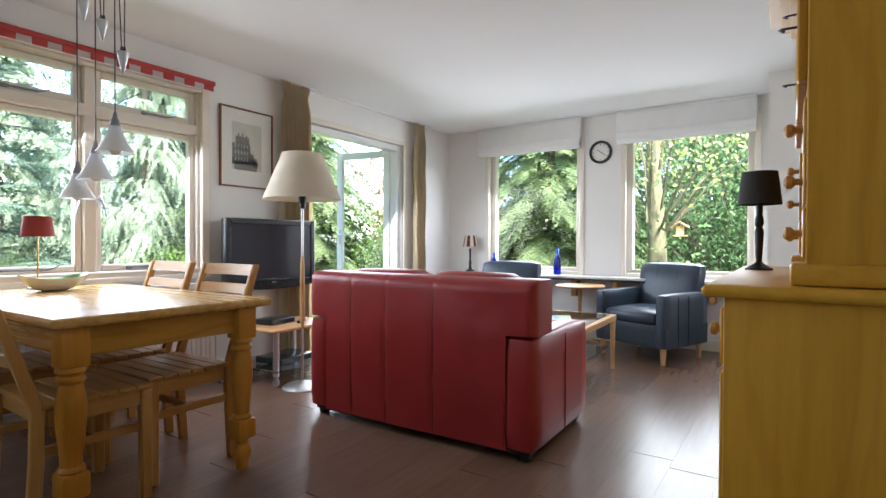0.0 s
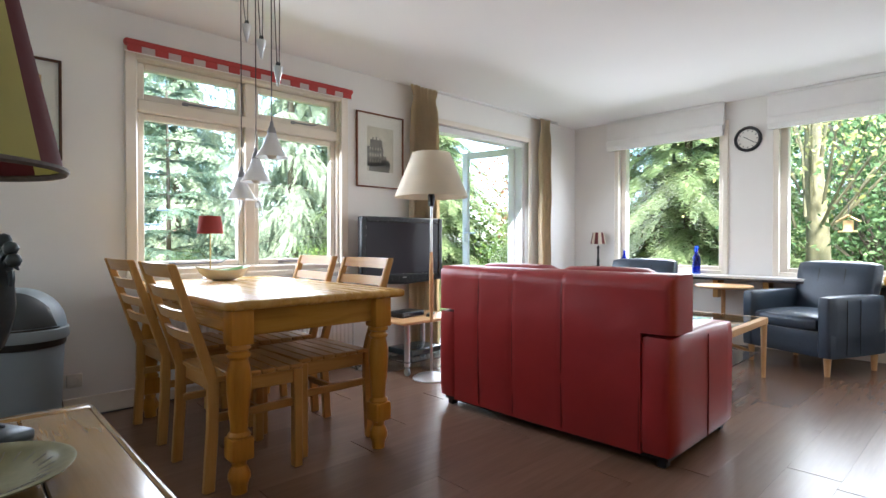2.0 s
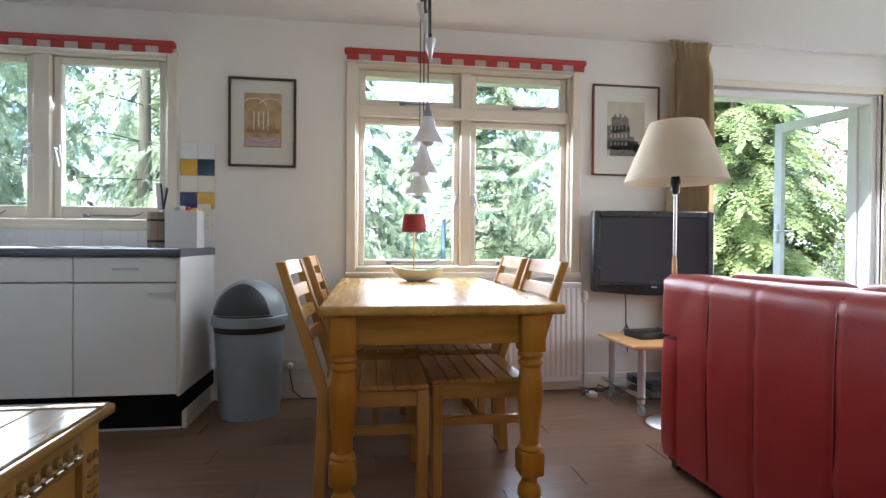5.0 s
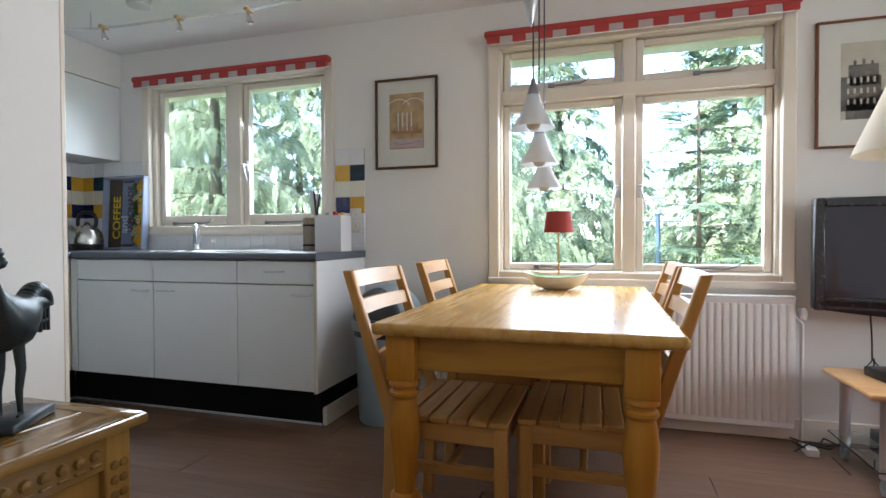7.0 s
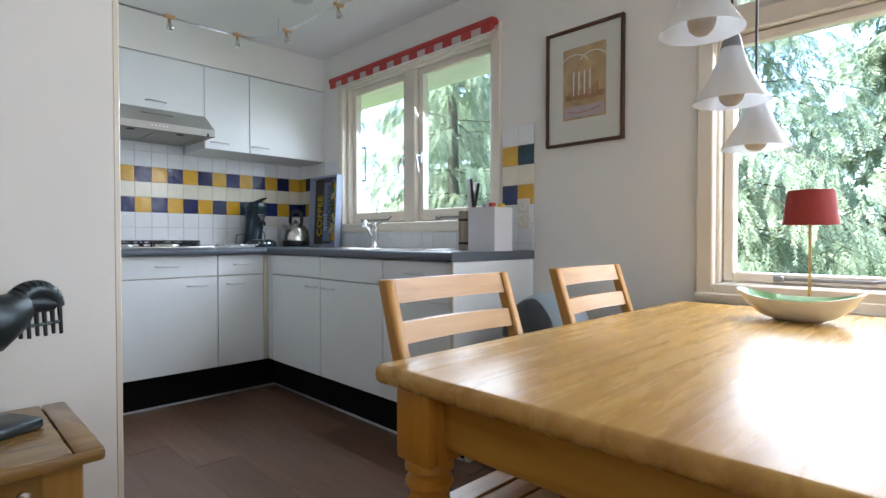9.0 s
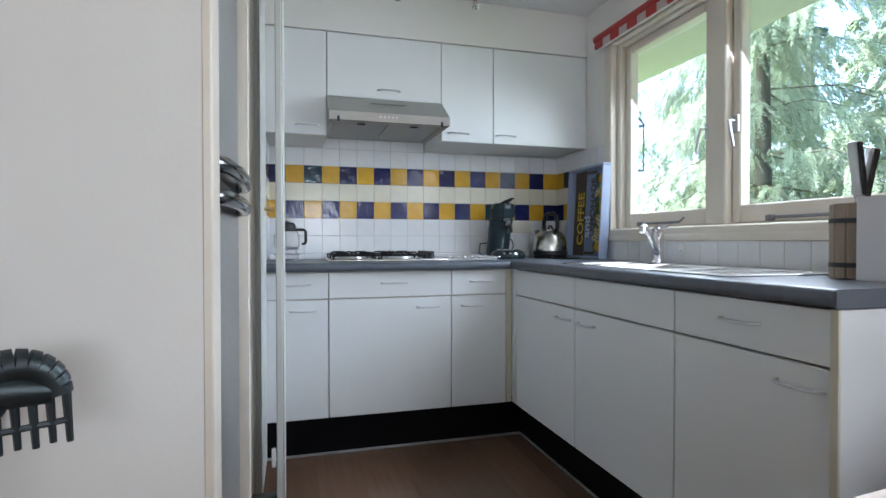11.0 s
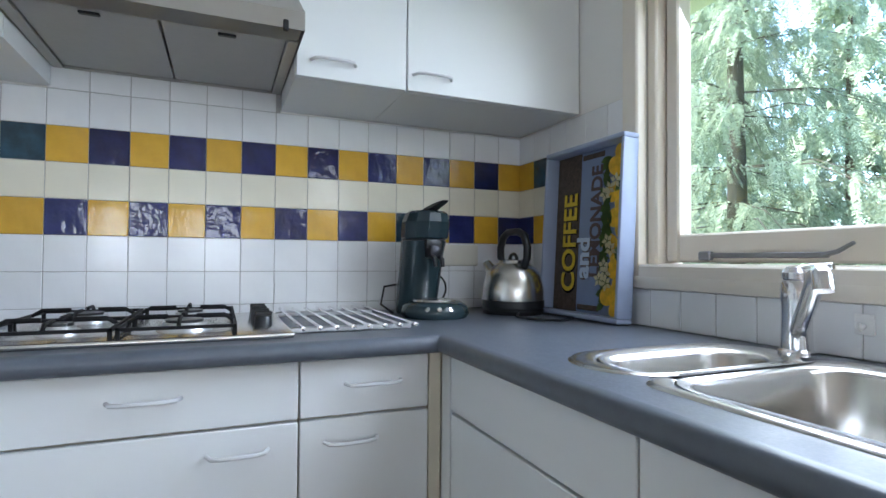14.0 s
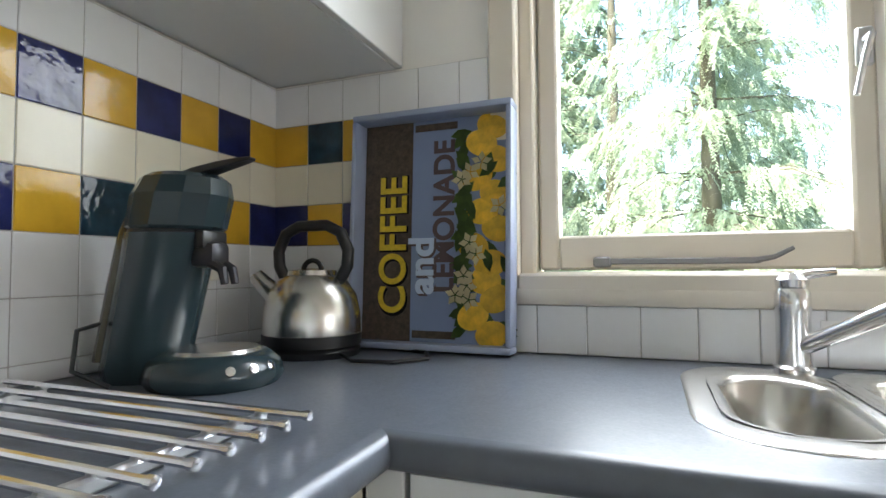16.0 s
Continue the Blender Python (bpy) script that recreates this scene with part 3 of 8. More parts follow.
part("sill", box(bm_new(), WX - 0.02, 0.765, 0.735, WX + 0.035, 2.285, 0.772, 0.008, 2), M_TRIM, w)
stay(w, 1.02, 1.36, 0.832, gx + 0.032)
stay(w, 1.74, 2.06, 0.832, gx + 0.032)
stay(w, 1.10, 1.32, 1.842, gx + 0.032)
stay(w, 1.84, 2.06, 1.842, gx + 0.032)
espagnolette(w, 1.462, 1.24, gx + 0.03, -1)
espagnolette(w, 1.580, 1.24, gx + 0.03, 1)

for nm, (a0, a1, z0, z1), p0, p1 in (("window_3", N1, -2.835, -1.885), ("window_4", N2, -1.285, -0.31)):
    w = thing(nm, "tall white painted window looking on the garden", "window", kind="structure")
    part("casing", bar_frame(bm_new(), a0 - 0.04, a1 + 0.04, z0 - 0.01, z1 + 0.04, 0.05, NY - 0.018, NY + 0.02, 0.006, "x"), M_TRIM, w)
    part("window_frame", bar_frame(bm_new(), a0, a1, z0, z1, 0.065, NY + 0.05, NY + 0.13, 0.006, "x", 0.075), M_TRIM, w)
    pane(w, p0 - 0.01, p1 + 0.01, z0 + 0.07, z1 - 0.05, NY + 0.1, "x")

# garden door
d = thing("door_1", "white glazed garden door standing open outwards", "door", (WX - 0.14, 4.515, 0), 190, kind="structure")
bm = bar_frame(bm_new(), 0.0, 0.68, 0.06, 2.0, 0.075, -0.022, 0.022, 0.005, "x", 0.16)
part("leaf_frame", bm, M_WHITE, d)
pane(d, 0.07, 0.61, 0.21, 1.93, 0.0, "x")
bm = bm_new()
box(bm, 0.62, -0.034, 0.98, 0.65, -0.022, 1.14, 0.004, 1)
tube(bm, [(0.635, -0.03, 1.08), (0.635, -0.06, 1.08), (0.56, -0.065, 1.078)], 0.009, 8)
box(bm, 0.62, 0.022, 0.98, 0.65, 0.034, 1.14, 0.004, 1)
tube(bm, [(0.635, 0.03, 1.08), (0.635, 0.06, 1.08), (0.56, 0.065, 1.078)], 0.009, 8)
part("door_handle", bm, M_ALU, d, "metal lever handle")
w = thing("door_frame_1", "white painted frame of the garden door", "door frame", kind="structure")
bm = bm_new()
box(bm, WX - 0.16, PD[0], 0, WX - 0.04, PD[0] + 0.05, 2.04, 0.006, 1)
box(bm, WX - 0.16, PD[1] - 0.05, 0, WX - 0.04, PD[1], 2.04, 0.006, 1)
box(bm, WX - 0.16, PD[0] + 0.05, 1.985, WX - 0.04, PD[1] - 0.05, 2.04, 0.006, 1)
part("jamb", bm, M_WHITE, w)
part("casing", bar_frame(bm_new(), PD[0] - 0.05, PD[1] + 0.05, -0.05, PD[3] + 0.05, 0.05, WX - 0.02, WX + 0.014), M_TRIM, w)
part("threshold", box(bm_new(), WX - T, PD[0], -0.1, WX + 0.0, PD[1], 0.03, 0.006, 1), M_ALU, w)

# ---- blinds, curtains ----


def check_blind(y0, y1, ztop, n):
    b = thing("roller_blind", "rolled-up red and white checked window blind", "blind", (WX + 0.02, y0, 0), group="checked blinds")
    part("roll", box(bm_new(), 0, 0, ztop - 0.035, 0.055, y1 - y0, ztop, 0.012, 3), M_CLOTHR, b, "red cloth roll")
    w = (y1 - y0 - 0.03) / (2 * n + 1)
    for i in range(2 * n + 1):
        bm = box(bm_new(), 0.022, 0.015 + i * w, ztop - 0.072, 0.05 if i % 2 == 0 else 0.046, 0.015 + (i + 1) * w, ztop - 0.034, 0.002, 1)
        part("check", bm, M_CLOTHR if i % 2 == 0 else M_CLOTHW, b)
    bm = tube(bm_new(), [(0.035, 0.0, ztop - 0.07), (0.035, y1 - y0, ztop - 0.07)], 0.006, 8)
    part("bottom_rod", bm, M_WHITE, b)


check_blind(-1.745, -0.215, 2.118, 10)
check_blind(0.755, 2.295, 2.14, 10)
for a0, a1 in ((-3.005, -1.785), (-1.42, -0.21)):
    b = thing("roman_blind", "raised white roman blind of folded cloth", "blind", (a0, NY - 0.02, 0), group="white roman blinds")
    W = a1 - a0
    part("top_fold", box(bm_new(), 0, -0.05, 2.05, W, 0, 2.285, 0.006, 2), M_BLINDW, b)
    for k in range(3):
        part("fold", box(bm_new(), 0.004, -0.062 - 0.009 * k, 1.985 + 0.016 * k, W - 0.004, -0.012, 2.05 + 0.02 * k, 0.010, 2), M_BLINDW, b)
    part("head_rail", box(bm_new(), 0, -0.055, 2.285, W, 0, 2.309, 0.003, 1), M_WHITE, b)


def curtain(y0, y1, z0, label, seed, folds):
    """Cloth gathered at a heading tape: a ruffle above, a pinch, then folds that open towards the floor."""
    rnd = random.Random(seed)
    c = thing("curtain", label, "curtain", (WX + 0.085, y0, 0), group="beige curtains")
    W, n, rows = y1 - y0, 14 * folds, 40
    depth = [rnd.uniform(0.7, 1.25) for _ in range(folds + 1)]
    drift = [rnd.uniform(-0.35, 0.35) for _ in range(folds + 1)]
    bm = bm_new()
    grid = []
    for j in range(rows):
        t = (j / (rows - 1)) ** 1.7
        z = 2.298 + (z0 - 2.298) * t
        drop = 2.298 - z
        wide = 0.97 - 0.17 * math.exp(-((drop - 0.10) / 0.06) ** 2) + 0.05 * min(1.0, drop / 1.6)
        amp = 0.015 + 0.018 * min(1.0, max(0.0, drop - 0.08) / 0.25)
        row = []
        for i in range(n):
            u = i / (n - 1)
            k = min(folds - 1, int(u * folds))
            f = u * folds - k
            dk = depth[k] * (1 - f) + depth[k + 1] * f
            sk = drift[k] * (1 - f) + drift[k + 1] * f
            ph = 2 * math.pi * (u * folds + sk * min(1.0, drop) * 0.5)
            x = amp * dk * (math.sin(ph) + 0.22 * math.sin(2 * ph + 5 * sk + drop)) + 0.005 * math.sin(9 * drop + 8 * u)
            y = W / 2 + (u - 0.5) * W * wide + 0.010 * math.cos(ph) * min(1.0, drop * 3)
            row.append(bm.verts.new((x, y, z)))
        grid.append(row)
    for a, b in zip(grid, grid[1:]):
        for i in range(n - 1):
            bm.faces.new((a[i], a[i + 1], b[i + 1], b[i]))
    bmesh.ops.solidify(bm, geom=list(bm.faces), thickness=0.003)
    part("cloth", bm, M_CURTAIN, c, "", 75)


curtain(2.853, 3.165, 0.03, "long beige pleated curtain beside the garden door", 1, 7)
curtain(4.66, 4.85, 0.03, "long beige pleated curtain in the room corner", 2, 5)
r = thing("curtain_rail", "thin white ceiling curtain rail over the garden door", "curtain rail", (WX + 0.075, 2.87, 0))
part("rail", box(bm_new(), -0.006, 0, 2.297, 0.006, 2.12, 2.311, 0.002, 1), M_WHITE, r)
for i in range(7):
    part("glider", box(bm_new(), -0.004, 0.45 + 0.2 * i, 2.283, 0.004, 0.458 + 0.2 * i, 2.297), M_WHITE, r)

# ---- window shelf at the north wall ----
s = thing("window_shelf", "long white window shelf on brown wooden brackets", "shelf", (WX, NY, 0))
part("board", box(bm_new(), 0, -0.20, 0.635, 3.355, -0.019, 0.66, 0.005, 2), M_WHITE, s)
part("edge_strip", box(bm_new(), 0, -0.206, 0.615, 3.355, -0.198, 0.636, 0.002, 1), M_DARKM, s)
for x in (0.3, 1.16, 1.62, 2.04, 2.9):
    bm = box(bm_new(), x, -0.17, 0.45, x + 0.05, -0.018, 0.634, 0.004, 1)
    part("bracket", bm, M_CHAIR_Z, s, "brown wooden bracket")

# ---- radiator ----
r = thing("radiator", "white ribbed panel radiator under the dining window", "radiator", (WX + 0.03, 0.93, 0.075))
part("back_panel", box(bm_new(), 0, 0, 0.0, 0.012, 1.335, 0.625, 0.004, 1), M_WHITE, r)
part("front_panel", box(bm_new(), 0.05, 0, 0.0, 0.06, 1.335, 0.625, 0.004, 1), M_WHITE, r)
for i in range(38):
    y = 0.02 + i * 0.0346
    part("rib", box(bm_new(), 0.058, y, 0.03, 0.065, y + 0.025, 0.595, 0.0045, 2), M_WHITE, r)
part("top_grille", box(bm_new(), 0.0, 0, 0.622, 0.062, 1.335, 0.634, 0.003, 1), M_WHITE, r)
bm = bm_new()
tube(bm, [(0.03, 1.37, -0.075), (0.03, 1.37, 0.50), (0.03, 1.335, 0.54)], 0.009, 8)
part("pipe", bm, M_WHITE, r, "white painted pipe")
part("valve", lathe(bm_new(), [(0.0, 0), (0.02, 0.004), (0.022, 0.04), (0.014, 0.055), (0, 0.056)], 12, (0.03, 1.37, 0.52)), M_WHITE, r, "white valve knob")
bm = bm_new()
for y in (0.15, 1.18):
    box(bm, -0.03, y, 0.3, 0.002, y + 0.03, 0.5)
part("wall_bracket", bm, M_WHITE, r)

# ---- kitchen units ----


def bow_handle(parent, x, y, z, L, axis):
    """A pale bow handle on a front that faces +y ('x') or +x ('y')."""
    bm = bm_new()
    pts = [(-L / 2, 0.0, 0), (-L / 2 + 0.008, 0.02, 0), (-L / 2 + 0.025, 0.027, 0), (L / 2 - 0.025, 0.027, 0), (L / 2 - 0.008, 0.02, 0), (L / 2, 0.0, 0)]
    if axis == "x":
        tube(bm, [(x + a, y + b, z) for a, b, _ in pts], 0.0045, 8)
    else:
        tube(bm, [(x + b, y + a, z) for a, b, _ in pts], 0.0045, 8)
    return part("handle", bm, M_HANDLE, parent, "pale grey bow handle")


ZB, ZD, ZT = 0.198, 0.751, 0.878
FY, FX = -1.70, -2.90


def base_unit_south(x0, x1, side, dhandle):
    u = thing("base_cabinet", "white laminate kitchen base cabinet with drawer", "cabinet", (x1, SY + 0.004, 0), group="kitchen base cabinets")
    W, D = x0 - x1, FY - SY - 0.004
    part("body", box(bm_new(), 0.0015, 0.01, ZB, W - 0.0015, D - 0.02, ZT), M_CABEDGE, u)
    door = part("door", box(bm_new(), 0.002, D - 0.018, ZB, W - 0.002, D, ZD - 0.003, 0.002, 1), M_CAB, u)
    dr = part("drawer_front", box(bm_new(), 0.002, D - 0.018, ZD + 0.003, W - 0.002, D, ZT - 0.004, 0.002, 1), M_CAB, u)
    bow_handle(dr, W * dhandle, D, 0.82, 0.125, "x")
    bow_handle(door, W * side, D, 0.70, 0.115, "x")


def base_unit_west(y0, y1, side, drawer):
    u = thing("base_cabinet", "white laminate kitchen base cabinet under the window", "cabinet", (WX + 0.004, y0, 0), group="kitchen base cabinets")
    W, D = y1 - y0, FX - WX - 0.004
    part("body", box(bm_new(), 0.01, 0.0015, ZB, D - 0.02, W - 0.0015, 0.73), M_CABEDGE, u)
    door = part("door", box(bm_new(), D - 0.018, 0.002, ZB, D, W - 0.002, ZD - 0.003, 0.002, 1), M_CAB, u)
    dr = part("drawer_front", box(bm_new(), D - 0.018, 0.002, ZD + 0.003, D, W - 0.002, ZT - 0.004, 0.002, 1), M_CAB, u)
    if drawer:
        bow_handle(dr, D, W * 0.5, 0.82, 0.115, "y")
    bow_handle(door, D, side, 0.70, 0.115, "y")


base_unit_south(-1.695, -1.984, 0.40, 0.5)
base_unit_south(-1.984, -2.577, 0.20, 0.48)
base_unit_south(-2.577, -2.868, 0.62, 0.45)
u = thing("corner_filler", "white laminate corner filler strip between cabinets", "cabinet", (-2.9, -1.72, 0))
part("strip", box(bm_new(), 0, 0.0, ZB, 0.031, 0.018, ZT, 0.002, 1), M_CABEDGE, u)
part("strip", box(bm_new(), -0.018, 0.02, ZB, 0.0, 0.068, ZT, 0.002, 1), M_CAB, u)
base_unit_west(-1.648, -1.072, 0.49, False)
base_unit_west(-1.072, -0.504, 0.09, False)
base_unit_west(-0.504, -0.03, 0.40, True)
u = thing("end_panel", "white laminate end panel of the kitchen units", "panel", (WX + 0.002, -0.028, 0))
part("panel", box(bm_new(), 0, 0, ZB - 0.005, 0.566, 0.018, ZT, 0.002, 1), M_CAB, u)
part("edging", box(bm_new(), 0.566, 0.0, ZB - 0.005, 0.572, 0.018, ZT, 0.001, 1), M_CABEDGE, u)
u = thing("plinth", "black recessed kitchen plinth with pale floor strip", "plinth", (0, 0, 0))
part("plinth_board", box(bm_new(), -2.98, FY - 0.10, 0.0, -1.695, FY - 0.075, ZB, 0.001, 1), M_PLINTH, u)
part("plinth_board", box(bm_new(), FX - 0.105, FY - 0.075, 0.0, FX - 0.08, -0.035, ZB, 0.001, 1), M_PLINTH, u)
part("plinth_board", box(bm_new(), WX + 0.002, -0.035, 0.105, FX - 0.02, -0.012, ZB, 0.001, 1), M_PLINTH, u)
part("end_skirting", box(bm_new(), WX + 0.002, -0.034, 0.0, FX - 0.08, -0.008, 0.104, 0.003, 1), M_TRIM, u, "cream skirting strip")
bm = bm_new()
box(bm, -2.975, FY - 0.075, 0, -1.695, FY - 0.068, 0.012, 0.002, 1)
box(bm, FX - 0.08, FY - 0.07, 0, FX - 0.073, -0.035, 0.012, 0.002, 1)
part("sealing_strip", bm, M_ALU, u, "pale sealing strip")

# worktop: L shape with a rounded nose, sink cut-outs left open
wt = thing("worktop", "grey laminate L-shaped kitchen worktop with rounded edge", "worktop", (0, 0, 0))
Z0, Z1 = 0.880, 0.920
SINK = (-3.36, -3.00, -1.335, -0.72)
for a in ((-2.892, SY + 0.003, KX - 0.002, -1.675), (WX + 0.002, SY + 0.003, -2.892, SINK[2]), (WX + 0.002, SINK[2], SINK[0], SINK[3]), (SINK[1], SINK[2], -2.892, SINK[3]), (WX + 0.002, SINK[3], -2.892, -0.008)):
    part("slab", box(bm_new(), a[0], a[1], Z0, a[2], a[3], Z1), M_WORKTOP, wt, "", 0)


def nose(bm, a, b, out):
    """A half-round edge from a to b, bulging outwards."""
    a, b, out = Vector(a), Vector(b), Vector(out)
    n, rows = 10, []
    for p in (a, b):
        row = []
        for i in range(n + 1):
            t = -math.pi / 2 + math.pi * i / n
            row.append(bm.verts.new(p + out * (0.022 * math.cos(t) ** 0.6 if abs(math.cos(t)) > 1e-6 else 0) + Vector((0, 0, 0.02 + 0.02 * math.sin(t)))))
        rows.append(row)
    for i in range(n):
        bm.faces.new((rows[0][i], rows[1][i], rows[1][i + 1], rows[0][i + 1]))
    for row in rows:
        bm.faces.new(row)


bm = bm_new()
nose(bm, (-2.892, -1.675, Z0), (KX - 0.002, -1.675, Z0), (0, 1, 0))
nose(bm, (-2.892, -1.675, Z0), (-2.892, -0.008, Z0), (1, 0, 0))
part("rounded_edge", bm, M_WORKTOP, wt)
part("end_strip", box(bm_new(), WX + 0.002, -0.008, Z0, -2.872, -0.004, Z1, 0.001, 1), M_WORKTOP, wt)

# sink
sk = thing("sink", "stainless steel one and a half bowl sink with drainer", "sink", (0, 0, Z1))


def bowl(bm, x0, x1, y0, y1, depth, r=0.05):
    rings = []
    for inset, z in ((-0.012, 0.002), (0.0, 0.0), (0.008, -0.01), (0.015, -depth * 0.6), (0.03, -depth + 0.01), (0.06, -depth)):
        ring = []
        for cx, cy, a0 in ((x1 - r, y1 - r, 0), (x0 + r, y1 - r, 90), (x0 + r, y0 + r, 180), (x1 - r, y0 + r, 270)):
            rr = max(0.01, r - inset)
            for k in range(6):
                a = radians(a0 + 90 * k / 5)
                ring.append(bm.verts.new((cx + rr * math.cos(a), cy + rr * math.sin(a), z)))
        rings.append(ring)
    n = len(rings[0])
    for a, b in zip(rings, rings[1:]):
        for i in range(n):
            bm.faces.new((a[i], a[(i + 1) % n], b[(i + 1) % n], b[i]))
    bm.faces.new(rings[-1])


bm = bm_new()
bowl(bm, -3.335, -3.015, -1.315, -1.165, 0.12, 0.072)
part("small_bowl", bm, M_STEEL, sk, "", 50)
bm = bm_new()
bowl(bm, -3.355, -2.995, -1.125, -0.735, 0.16, 0.07)
part("large_bowl", bm, M_STEEL, sk, "", 50)


def rounded_loop(x0, x1, y0, y1, r, z, k=7):
    out = []
    for cx, cy, a0 in ((x1 - r, y1 - r, 0), (x0 + r, y1 - r, 90), (x0 + r, y0 + r, 180), (x1 - r, y0 + r, 270)):
        for q in range(k):
            a = radians(a0 + 90 * q / (k - 1))
            out.append((cx + r * math.cos(a), cy + r * math.sin(a), z))
    return out


def rim_plate(x0, x1, y0, y1, r, hx0, hx1, hy0, hy1, hr):
    """A pressed steel surround: rounded outer edge, raised lip, and a rounded hole."""
    bm = bm_new()
    loops = [rounded_loop(x0, x1, y0, y1, r, 0.0003), rounded_loop(x0 + 0.004, x1 - 0.004, y0 + 0.004, y1 - 0.004, r, 0.004), rounded_loop(x0 + 0.012, x1 - 0.012, y0 + 0.012, y1 - 0.012, r * 0.9, 0.0042),
             rounded_loop(hx0 - 0.008, hx1 + 0.008, hy0 - 0.008, hy1 + 0.008, hr + 0.006, 0.0036), rounded_loop(hx0, hx1, hy0, hy1, hr, 0.0)]
    rings = [[bm.verts.new(p) for p in lp] for lp in loops]
    n_ = len(rings[0])
    for a, c in zip(rings, rings[1:]):
        for i in range(n_):
            bm.faces.new((a[i], a[(i + 1) % n_], c[(i + 1) % n_], c[i]))
    return bm


part("rim", rim_plate(-3.40, -2.955, -1.362, -1.146, 0.105, -3.347, -3.003, -1.327, -1.153, 0.077), M_STEEL, sk, "bright steel rim", 50)
part("rim", rim_plate(-3.40, -2.955, -1.1455, -0.70, 0.05, -3.367, -2.983, -1.137, -0.723, 0.075), M_STEEL, sk, "bright steel rim", 50)
part("drainer", box(bm_new(), -3.40, -0.6995, 0.0003, -2.955, -0.36, 0.004, 0.0015, 1), M_STEEL, sk, "ridged steel drainer")
bm = bm_new()
for i in range(7):
    box(bm, -3.30 + 0.045 * i, -0.66, 0.0038, -3.285 + 0.045 * i, -0.40, 0.006, 0.0015, 1)
part("drainer_ridge", bm, M_STEEL, sk)
for y, x in ((-1.25, -3.17), (-0.93, -3.17)):
    part("drain", lathe(bm_new(), [(0.0, 0), (0.03, 0.001), (0.036, 0.003), (0.04, 0.0)], 20, (x, y, -0.118 if y < -1 else -0.158)), M_CHROME, sk)
bm = bm_new()
for i in range(3):
    box(bm, -3.337, -1.02 + i * 0.028, -0.05, -3.334, -1.0 + i * 0.028, -0.03)
part("overflow", bm, M_BLACK, sk, "dark overflow slots")
fa = thing("kitchen_tap", "chrome single-lever kitchen mixer tap", "tap", (-3.377, -1.19, Z1 + 0.0035))
part("body", lathe(bm_new(), [(0.0, 0), (0.030, 0), (0.030, 0.008), (0.025, 0.012), (0.024, 0.09), (0.026, 0.10), (0.025, 0.128), (0.018, 0.138), (0, 0.140)], 28), M_CHROME, fa)
bm = tube(bm_new(), [(0.008, 0.007, 0.040), (0.06, 0.05, 0.074), (0.12, 0.10, 0.114), (0.165, 0.137, 0.142), (0.19, 0.158, 0.152), (0.207, 0.172, 0.146), (0.212, 0.176, 0.128)], 0.0135, 14, 0.013)
part("spout", bm, M_CHROME, fa)
bm = bm_new()
lathe(bm, [(0.0, 0), (0.023, 0.0), (0.024, 0.012), (0.015, 0.022), (0, 0.024)], 20, (0, 0, 0.136))
tube(bm, [(0, 0, 0.150), (0.0, 0.03, 0.157), (-0.005, 0.06, 0.160)], 0.009, 10, 0.006)
part("lever", bm, M_CHROME, fa)

# ---- hob, rack ----
hb = thing("gas_hob", "stainless four-burner gas hob with black pan supports", "hob", (-2.57, -2.215, Z1 + 0.0005))
HW, HD = 0.585, 0.49
part("tray", box(bm_new(), 0, 0, 0, HW, HD, 0.012, 0.005, 2), M_STEEL, hb)
for cx, cy, r in ((0.22, 0.13, 0.035), (0.22, 0.36, 0.045), (0.45, 0.13, 0.045), (0.45, 0.36, 0.03)):
    bu = part("burner", lathe(bm_new(), [(0, 0.012), (r + 0.012, 0.012), (r + 0.008, 0.022), (r, 0.024), (r, 0.030), (0, 0.030)], 20, (cx, cy, 0)), M_ALU, hb)
    part("burner_cap", lathe(bm_new(), [(0, 0.030), (r * 0.85, 0.030), (r * 0.85, 0.036), (0, 0.037)], 20, (cx, cy, 0)), M_BLACK, bu)
for x0, x1 in ((0.115, 0.335), (0.340, 0.565)):
    bm = bm_new()
    for y0, y1 in ((0.02, 0.24), (0.25, 0.47)):
        for a, b in (((x0, y0), (x1, y0 + 0.006)), ((x0, y1 - 0.006), (x1, y1)), ((x0, y0), (x0 + 0.006, y1)), ((x1 - 0.006, y0), (x1, y1))):
            box(bm, a[0], a[1], 0.026, b[0], b[1], 0.033)
        cx, cy = (x0 + x1) / 2, (y0 + y1) / 2
        for a in range(4):
            dx, dy = ((1, 0), (0, 1), (-1, 0), (0, -1))[a]
            tube(bm, [(cx + dx * 0.105, cy + dy * 0.105, 0.030), (cx + dx * 0.085, cy + dy * 0.085, 0.043), (cx + dx * 0.028, cy + dy * 0.028, 0.043)], 0.0045, 6)
        for a in (x0, x1 - 0.008):
            for b in (y0, y1 - 0.008):
                box(bm, a, b, 0.012, a + 0.008, b + 0.008, 0.031)
    part("pan_support", bm, M_ENAMEL, hb, "black enamelled pan support")
for i in range(4):
    k = part("knob", lathe(bm_new(), [(0, 0.012), (0.021, 0.012), (0.019, 0.034), (0.017, 0.037), (0, 0.037)], 18, (0.055, 0.13 + 0.072 * i, 0)), M_BLACK, hb, "black hob knob")
    part("grip", box(bm_new(), 0.036, 0.126 + 0.072 * i, 0.036, 0.074, 0.134 + 0.072 * i, 0.047, 0.002, 1), M_BLACK, k)
rk = thing("trivet_rack", "chrome rod trivet lying on the worktop", "trivet", (-2.86, -2.24, Z1))
